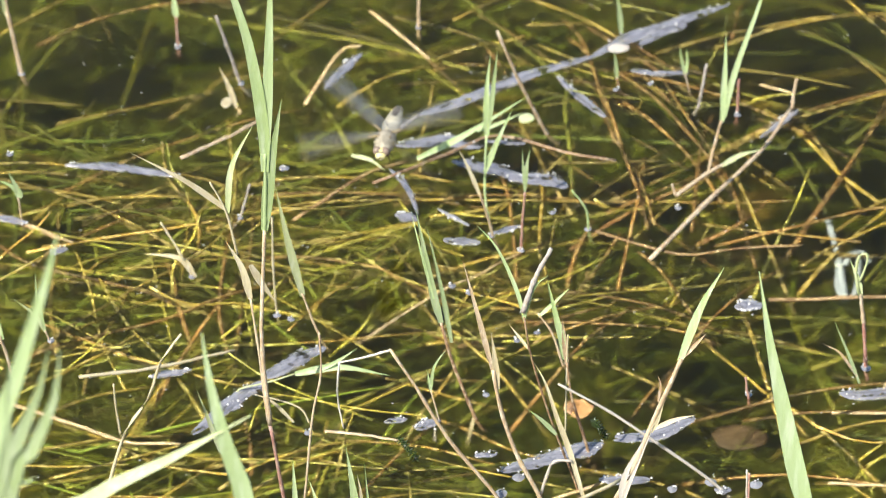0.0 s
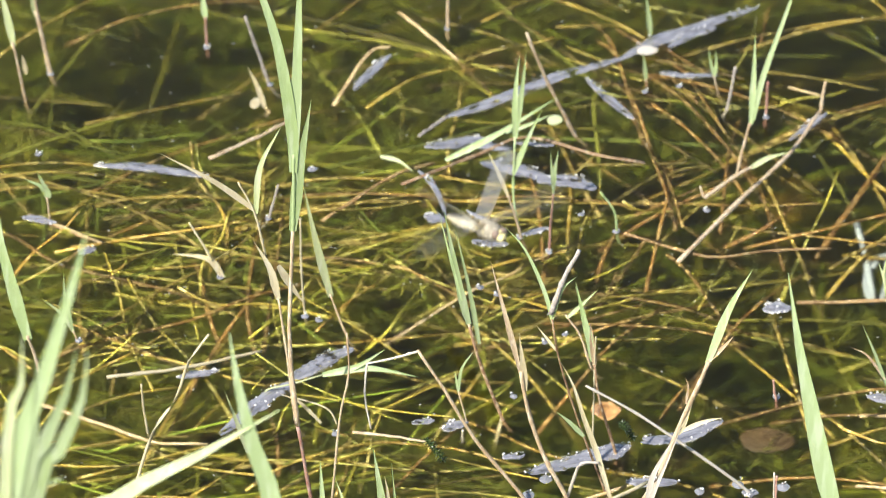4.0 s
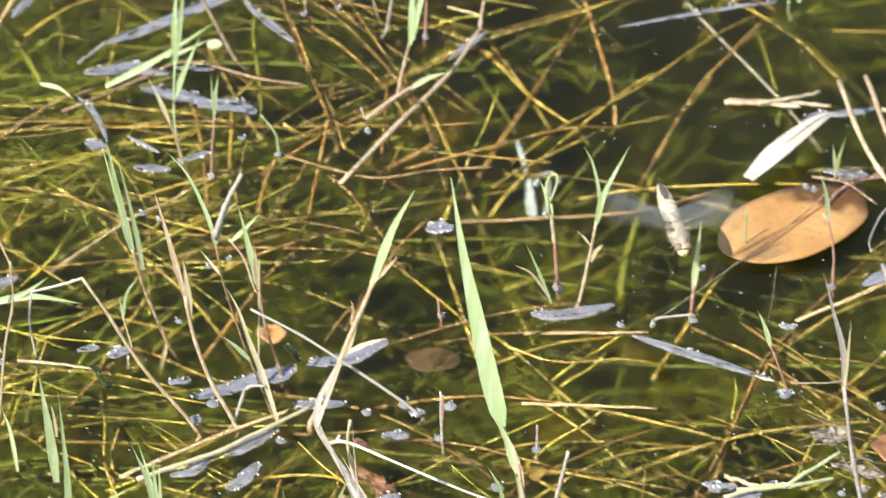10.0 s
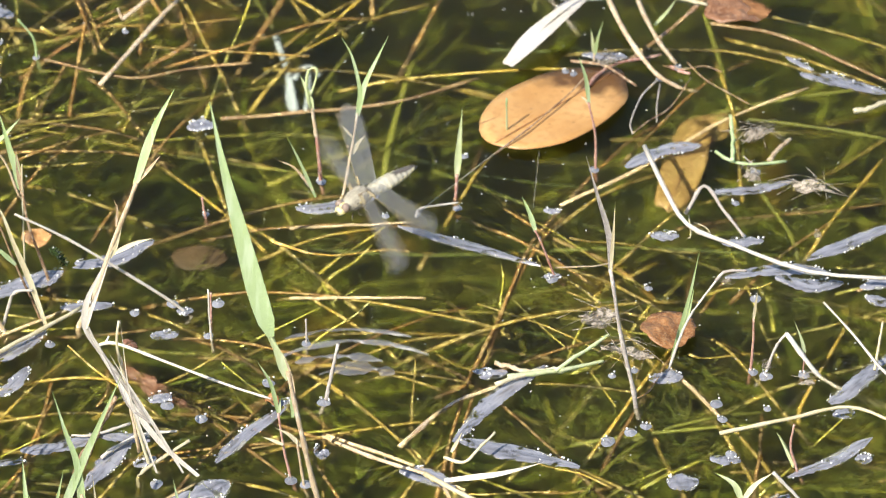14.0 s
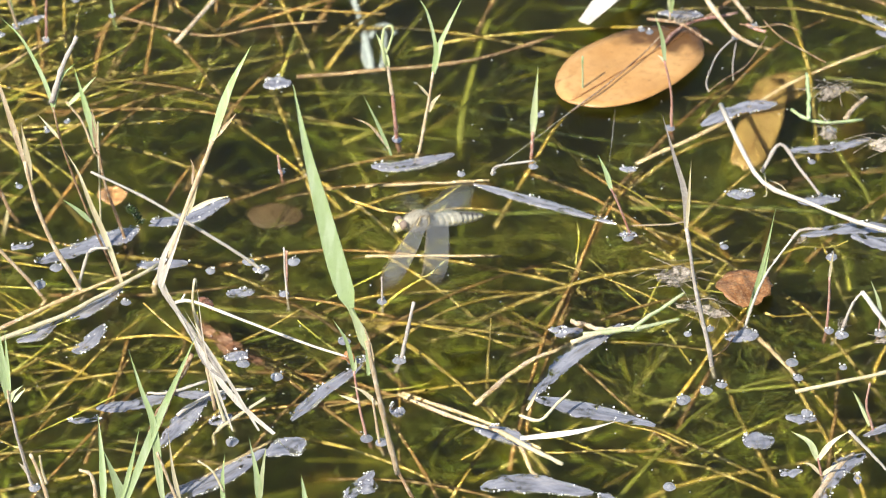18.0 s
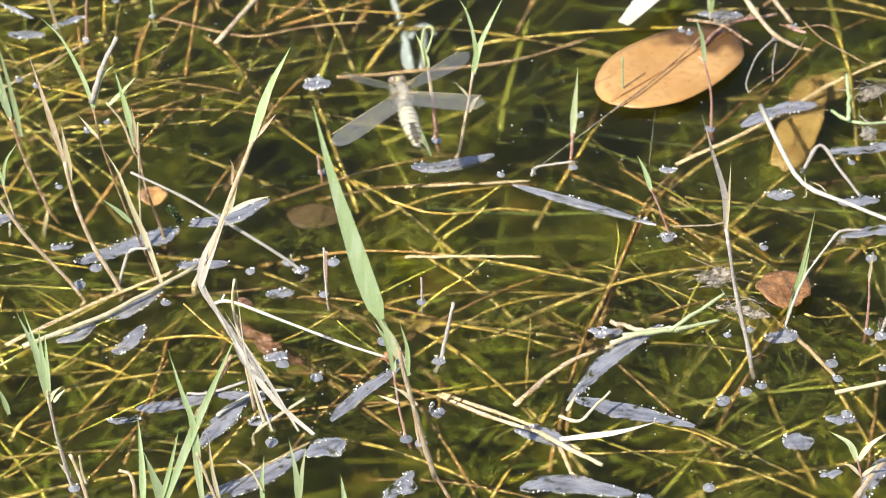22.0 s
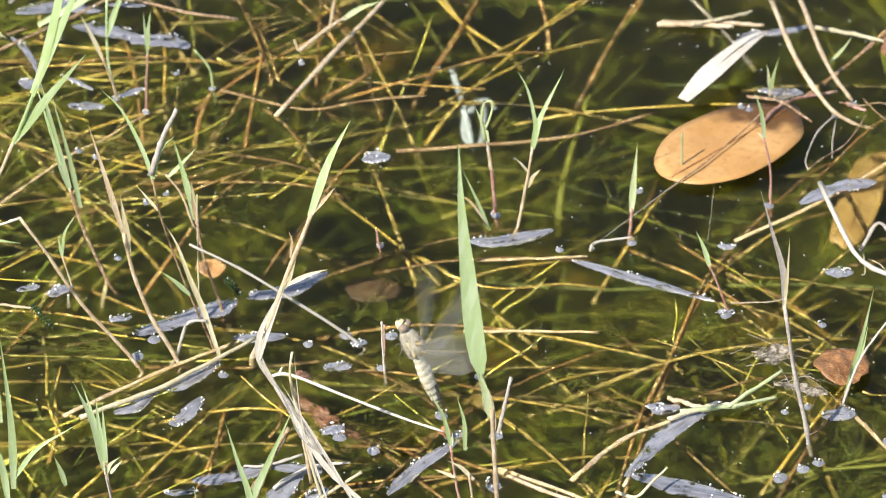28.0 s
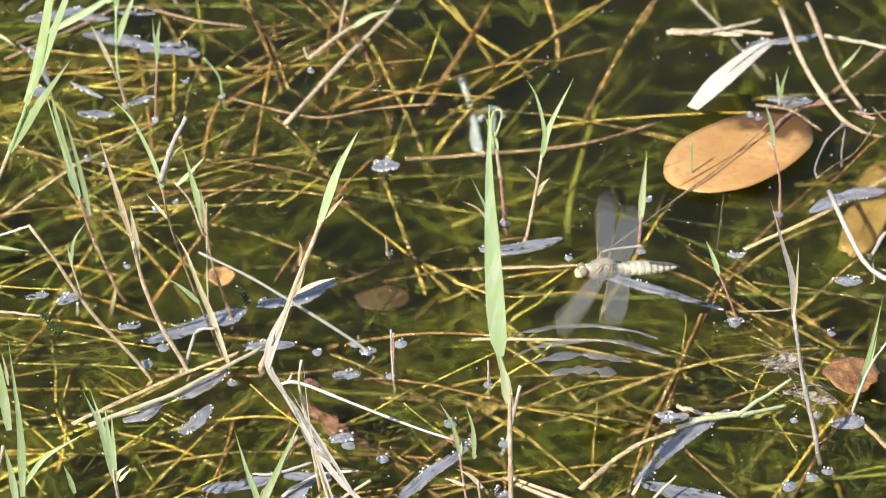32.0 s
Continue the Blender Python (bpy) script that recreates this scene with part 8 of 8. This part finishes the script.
def dragonfly():
    fly = tagged(new("dragonfly"), "yellow-brown dragonfly with a dark tail tip, hovering over the pond", "dragonfly")
    fly.empty_display_size = 0.01
    thorax = part("thorax", lathe("thorax", ((1.5, 2.2, 0), (3, 3.5, 0.2), (5, 4.1, 0.5), (7, 4.3, 0.6), (9, 4.2, 0.4), (11, 3.8, 0.2), (13, 3.0, -0.1), (14.4, 1.9, -0.3), (15.2, 1.2, -0.4)), "fly_thorax", 18, 1.0), fly)
    spots = []
    for _ in range(420):
        x, a = random.uniform(2.5, 14), random.uniform(0, 2 * math.pi)
        r = 4.2 * math.sqrt(max(0.05, 1 - ((x - 7.4) / 8.2) ** 2))
        d = Vector((0.15 * (x - 7.4) / 8, math.cos(a), math.sin(a)))
        spots.append((Vector((x, r * math.cos(a), 0.4 + r * math.sin(a))), d))
    hairs(spots, 1.1, "fly_thorax", thorax)
    # nine segments, each swollen a little and drawn in at its seam
    st = [(2.5, 2.2, 0)]
    for i in range(9):
        x, r = 1.5 - i * 2.75, RADII[i]
        st += [(x, r * 0.995, 0), (x - 1.2, r, 0.02), (x - 2.2, r * 0.985, 0), (x - 2.65, r * 0.968, -0.02)]
    abdomen = part("abdomen", lathe("abdomen", st + [(-24.2, 0.6, 0)], "fly_body", 18, 0.66), fly, "yellow-brown segmented abdomen")
    for i in range(8):
        x, r = -1.2 - i * 2.75, RADII[i] * 0.966
        part("seam", lathe("seam", ((x + 0.07, r, 0), (x, r * 1.005, 0), (x - 0.07, r, 0)), "fly_brown", 18, 0.67), abdomen, "dark brown ring")
    # the black back of the last segments, between yellow flanks
    for i in range(5, 9):
        x, r = 1.3 - i * 2.75, RADII[i]
        h = r * 0.66
        w = r * (0.34, 0.5, 0.62, 0.6)[i - 5]
        v = [((x - dx) * MM, dy * w * MM, (h * math.sqrt(max(0.05, 1 - (dy * w / r) ** 2)) * (1.0 if dx < 2 else 0.97) + 0.12) * MM) for dx in (0.0, 1.3, 2.72) for dy in (-1, -0.5, 0, 0.5, 1)]
        f = [(a + k, a + k + 1, a + k + 6, a + k + 5) for a in (0, 5) for k in range(4)]
        part("back_patch", mesh_of("back_patch", v, f, "fly_dark"), abdomen, "black tail patch")
    for s in (1, -1):
        part("appendage", mesh_of("appendage", *tube_data(((-23.2, s * 0.5, 0), (-24.4, s * 0.8, 0.2), (-25.6, s * 0.6, 0)), 0.6, 0.4, 5, 4, 0.0), "fly_dark"), fly)
        for i in range(1, 9):
            x, r = 0.9 - i * 2.75, RADII[i] * 0.93
            spot_bar("side_mark", x, s * r, x - 1.8, s * r * 0.97, 0.8, "fly_yellow", abdomen, 0.3)
        for k, (x0, x1, z) in enumerate(((3.5, 6.5, 1.4), (7.5, 10.5, 1.0))):
            spot_bar("stripe", x0, s * 3.7, x1, s * 3.75, 1.2, "fly_yellow", thorax, z)
            spot_bar("stripe", x0 + 3.2, s * 3.7, x1 + 0.9, s * 3.4, 0.6, "fly_dark", thorax, z)
        spot_bar("wing_hinge", 9.8, s * 2.3, 4.2, s * 2.2, 1.3, "fly_brown", thorax, 3.6)
    head = part("head", lathe("head", ((14.6, 1.4, -0.3), (15.4, 2.5, -0.4), (16.8, 2.6, -0.6), (18.0, 2.2, -1.0), (18.9, 1.6, -1.2), (19.3, 0.7, -1.3)), "fly_face", 14, 0.9), fly, "cream-yellow face")
    part("brow", mesh_of("brow", *tube_data(((17.7, -1.9, 0.6), (18.1, 0, 1.0), (17.7, 1.9, 0.6)), 0.7, 0.9, 6, 6, 0.0), "fly_dark"), head, "dark band between eyes and face")
    for s in (1, -1):
        e = part("eye", ball_mesh("eye", "fly_eye", 14, 10), head, "glossy brown eye")
        e.matrix_basis = Matrix.LocRotScale((16.2 * MM, s * 1.75 * MM, 0.45 * MM), None, (1.75 * MM, 1.85 * MM, 2.0 * MM))
        for k in range(3):
            x = 12.5 - k * 2.6
            v, f = tube_data(((x, s * 2.2, -3.4), (x + 2.0 - 2 * k, s * 3.6, -5.0), (x + 0.4 - 3.0 * k, s * 3.0, -6.5)), 0.5, 0.5, 5, 6, 0.0)
            part("leg", mesh_of("leg", v, f, "fly_dark"), fly)
    pairs = []
    for s in (1, -1):
        for front in (True, False):
            if front:
                w = new("forewing", wing_mesh("forewing", 36, 7.8, 4.2, 2.6, s))
                w.location = (9.6 * MM, s * 2.2 * MM, 3.6 * MM)
            else:
                w = new("hindwing", wing_mesh("hindwing", 34, 9.8, 8.4, -1.0, s))
                w.location = (5.4 * MM, s * 2.2 * MM, 3.3 * MM)
            w.parent = fly
            ln, sw = (36, 2.6) if front else (34, -1.0)
            spot_bar("spar", 0, s * 0.4, sw * 0.97 - 0.5, s * ln * 0.93, 0.3, "fly_vein", w, 0.3)
            spot_bar("base_patch", -0.8, s * 0.6, -1.0, s * 4.5, 1.1, "fly_vein", w, 0.2)
            spot_bar("node_spot", sw * 0.5 - 0.8, s * ln * 0.48, sw * 0.5 - 0.8, s * ln * 0.51, 0.8, "fly_brown", w, 0.3)
            spot_bar("tip_spot", sw * 0.85 - 0.8, s * ln * 0.85, sw * 0.9 - 0.9, s * ln * 0.92, 0.65, "fly_brown", w, 0.3)
            pairs.append((w, s, front, Vector(w.location)))
    return fly, pairs


the_fly, wings = dragonfly()
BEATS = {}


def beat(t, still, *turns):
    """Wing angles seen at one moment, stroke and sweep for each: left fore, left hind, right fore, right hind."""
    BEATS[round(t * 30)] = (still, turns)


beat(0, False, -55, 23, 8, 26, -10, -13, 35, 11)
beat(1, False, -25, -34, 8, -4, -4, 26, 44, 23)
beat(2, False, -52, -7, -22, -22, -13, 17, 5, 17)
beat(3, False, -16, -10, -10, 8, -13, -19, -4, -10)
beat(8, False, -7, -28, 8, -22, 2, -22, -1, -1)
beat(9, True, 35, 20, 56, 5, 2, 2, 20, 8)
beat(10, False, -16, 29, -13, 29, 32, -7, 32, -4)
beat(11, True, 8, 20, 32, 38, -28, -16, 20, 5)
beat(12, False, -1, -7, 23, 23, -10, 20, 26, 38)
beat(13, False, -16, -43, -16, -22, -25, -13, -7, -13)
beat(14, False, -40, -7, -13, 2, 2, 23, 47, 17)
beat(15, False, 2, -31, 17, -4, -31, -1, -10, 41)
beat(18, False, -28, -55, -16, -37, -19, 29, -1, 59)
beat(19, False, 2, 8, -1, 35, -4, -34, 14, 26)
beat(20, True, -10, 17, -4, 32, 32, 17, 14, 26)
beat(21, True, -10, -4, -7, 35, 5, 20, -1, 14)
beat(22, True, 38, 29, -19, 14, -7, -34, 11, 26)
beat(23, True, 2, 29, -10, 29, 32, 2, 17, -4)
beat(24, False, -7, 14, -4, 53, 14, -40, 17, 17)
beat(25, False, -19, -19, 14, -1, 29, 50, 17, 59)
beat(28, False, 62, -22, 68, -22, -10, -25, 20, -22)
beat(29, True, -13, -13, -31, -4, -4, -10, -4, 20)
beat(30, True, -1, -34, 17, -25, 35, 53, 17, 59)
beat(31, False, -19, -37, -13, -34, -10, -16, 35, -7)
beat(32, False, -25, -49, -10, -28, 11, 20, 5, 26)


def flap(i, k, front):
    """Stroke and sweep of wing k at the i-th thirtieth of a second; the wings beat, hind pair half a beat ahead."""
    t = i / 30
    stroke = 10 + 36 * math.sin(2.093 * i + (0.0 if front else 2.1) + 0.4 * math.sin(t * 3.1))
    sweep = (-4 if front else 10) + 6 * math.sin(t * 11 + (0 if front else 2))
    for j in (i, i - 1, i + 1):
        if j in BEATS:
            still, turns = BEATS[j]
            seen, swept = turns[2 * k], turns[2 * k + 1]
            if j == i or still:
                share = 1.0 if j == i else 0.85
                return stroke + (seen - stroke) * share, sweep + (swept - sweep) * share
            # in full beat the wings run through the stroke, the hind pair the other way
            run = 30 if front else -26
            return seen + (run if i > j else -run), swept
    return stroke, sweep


def sway(reed, rows, turn=0.0):
    """Rows of a reed that leans about its foot: seconds, degrees to the right, degrees towards the bank."""
    at = Matrix.Translation(reed.location)
    return [(t, at @ pose(0, 0, 0, toward_bank, right, 0) @ pose(0, 0, 0, 0, 0, right * turn)) for t, right, toward_bank in rows]


BROAD = ((0, 0.8, -10.8), (4, 0.9, -11), (7, 0.7, -13), (9, 0.7, -16), (10, 0.9, -15.4), (12, 1.0, -10), (14, 0.8, -8), (15, 0.7, -15), (15.5, 0.8, -12), (17.5, -0.5, -4.9), (18, 1.6, -2), (18.5, -0.2, -5.7), (19, 0.2, -1.5),
         (20, 0, -2.5), (21, 2.6, 3.4), (22, -0.5, 1), (22.4, 7.3, 0), (22.8, 10.7, -3.5), (23.2, 9.4, -6.6), (24, 10.2, -3.3), (24.6, 13.2, -0.1), (25, 12.4, 0.5), (25.5, 11.6, -3.8), (27.5, 11, -13.3), (28, 8.4, -3), (28.5, 8.7, -7.9),
         (29, 13.4, -9.5), (29.5, 8.1, -1.5), (30, 10.7, -9.6), (30.5, 11, -10.5), (31, 9.1, -13), (32, 11, -14.4))
TALL = ((0, 0, 0), (2, 0.4, 0), (4, 0, 0), (9, 0.5, 0), (15, 0, 0), (22.0, 1, 0), (22.4, 12, 4), (22.8, 21.9, 8.5), (23.2, 22.7, 11.1), (24, 21.1, 11.1), (25, 20.1, 10.2), (25.5, 20.7, 12.2), (27.5, 17.5, 8.7), (28, 17.7, 10.2),
        (28.5, 21.9, 8.7), (29, 21.4, 13.2), (29.5, 18.4, 11.7), (30, 22.9, 9), (30.5, 24.2, 8), (31, 19, 8.6), (31.5, 15.8, 8.4), (32, 16, 10.8))
# the long blade on the bank lifts in the wind: seconds, degrees
LIFT = ((0, 0), (2, -0.5), (4, -1.5), (6.5, -4), (7, -7), (8, -9.5), (9, -7), (11, -4), (32, -4))

# how far the lowest leaf of the tall reed droops: seconds, degrees
DROOP = ((0, 0), (2, 0.3), (9, 0.4), (15, 0), (22, 1), (22.4, 16), (22.8, 42), (23.2, 45), (24, 35), (25, 28), (25.5, 24), (27.5, 8), (28, 8), (28.5, 27), (29, 29), (29.5, 14), (30, 29), (30.5, 28), (31, 15), (31.5, 2), (32, 5))

TURN = -3.0     # how far the tall reed twists, for each degree that it leans


def motions():
    walk(the_fly, FLIGHT)
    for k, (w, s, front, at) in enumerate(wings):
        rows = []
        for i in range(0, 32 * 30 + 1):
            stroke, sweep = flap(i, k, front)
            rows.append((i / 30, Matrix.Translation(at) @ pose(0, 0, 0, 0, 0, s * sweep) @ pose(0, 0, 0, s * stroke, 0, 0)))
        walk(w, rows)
    for ob, t0, x, y, k, life in RIPPLES:
        # a crest rises, runs outwards and sinks back
        side = random.uniform(-6, 6)
        rows = [(0.0, pose(x * MM, y * MM, -0.30)), (t0 + 0.02 * k, pose(x * MM, y * MM, -0.30))]
        for dt in (0.1, 0.3, 0.5, 0.7, 0.9, 1.1, 1.3, 1.5, 1.7):
            if dt <= life and t0 + dt + 0.02 * k < 32:
                rows.append((t0 + dt + 0.02 * k, pose((x + side) * MM, (y - 8 + 60 * dt - 8 * dt * dt + k * 10) * MM, 0.0006)))
        last = rows[-1][0]
        if last + 0.12 < 32:
            rows += [(last + 0.1, pose((x + side) * MM, (y + 90) * MM, -0.30)), (32.0, pose((x + side) * MM, (y + 90) * MM, -0.30))]
        else:
            rows.append((32.0, rows[-1][1]))
        walk(ob, rows)
    walk(broad_reed, sway(broad_reed, BROAD))
    walk(tall_reed, sway(tall_reed, TALL, TURN))
    hinge = Matrix.Translation(Vector((0.0204, 0.0035, 0.2144)))
    walk(bank_blade, [(t, hinge @ pose(-0.00125 * up, 0, 0, 0, up, 0) @ hinge.inverted()) for t, up in LIFT])
    # its lowest leaf droops to the side as the reed leans over
    joint = Matrix.Translation(Vector((-0.0102, -0.001, 0.1492)))
    lean = dict((t, right) for t, right, _ in TALL)
    walk(side_leaf, [(t, joint @ pose(0, 0, 0, 0, 0, -lean.get(t, 0.3) * TURN) @ pose(0, 0, 0, 0, droop, 0) @ pose(0, 0, 0, 0, 0, lean.get(t, 0.3) * TURN) @ joint.inverted()) for t, droop in DROOP])


motions()
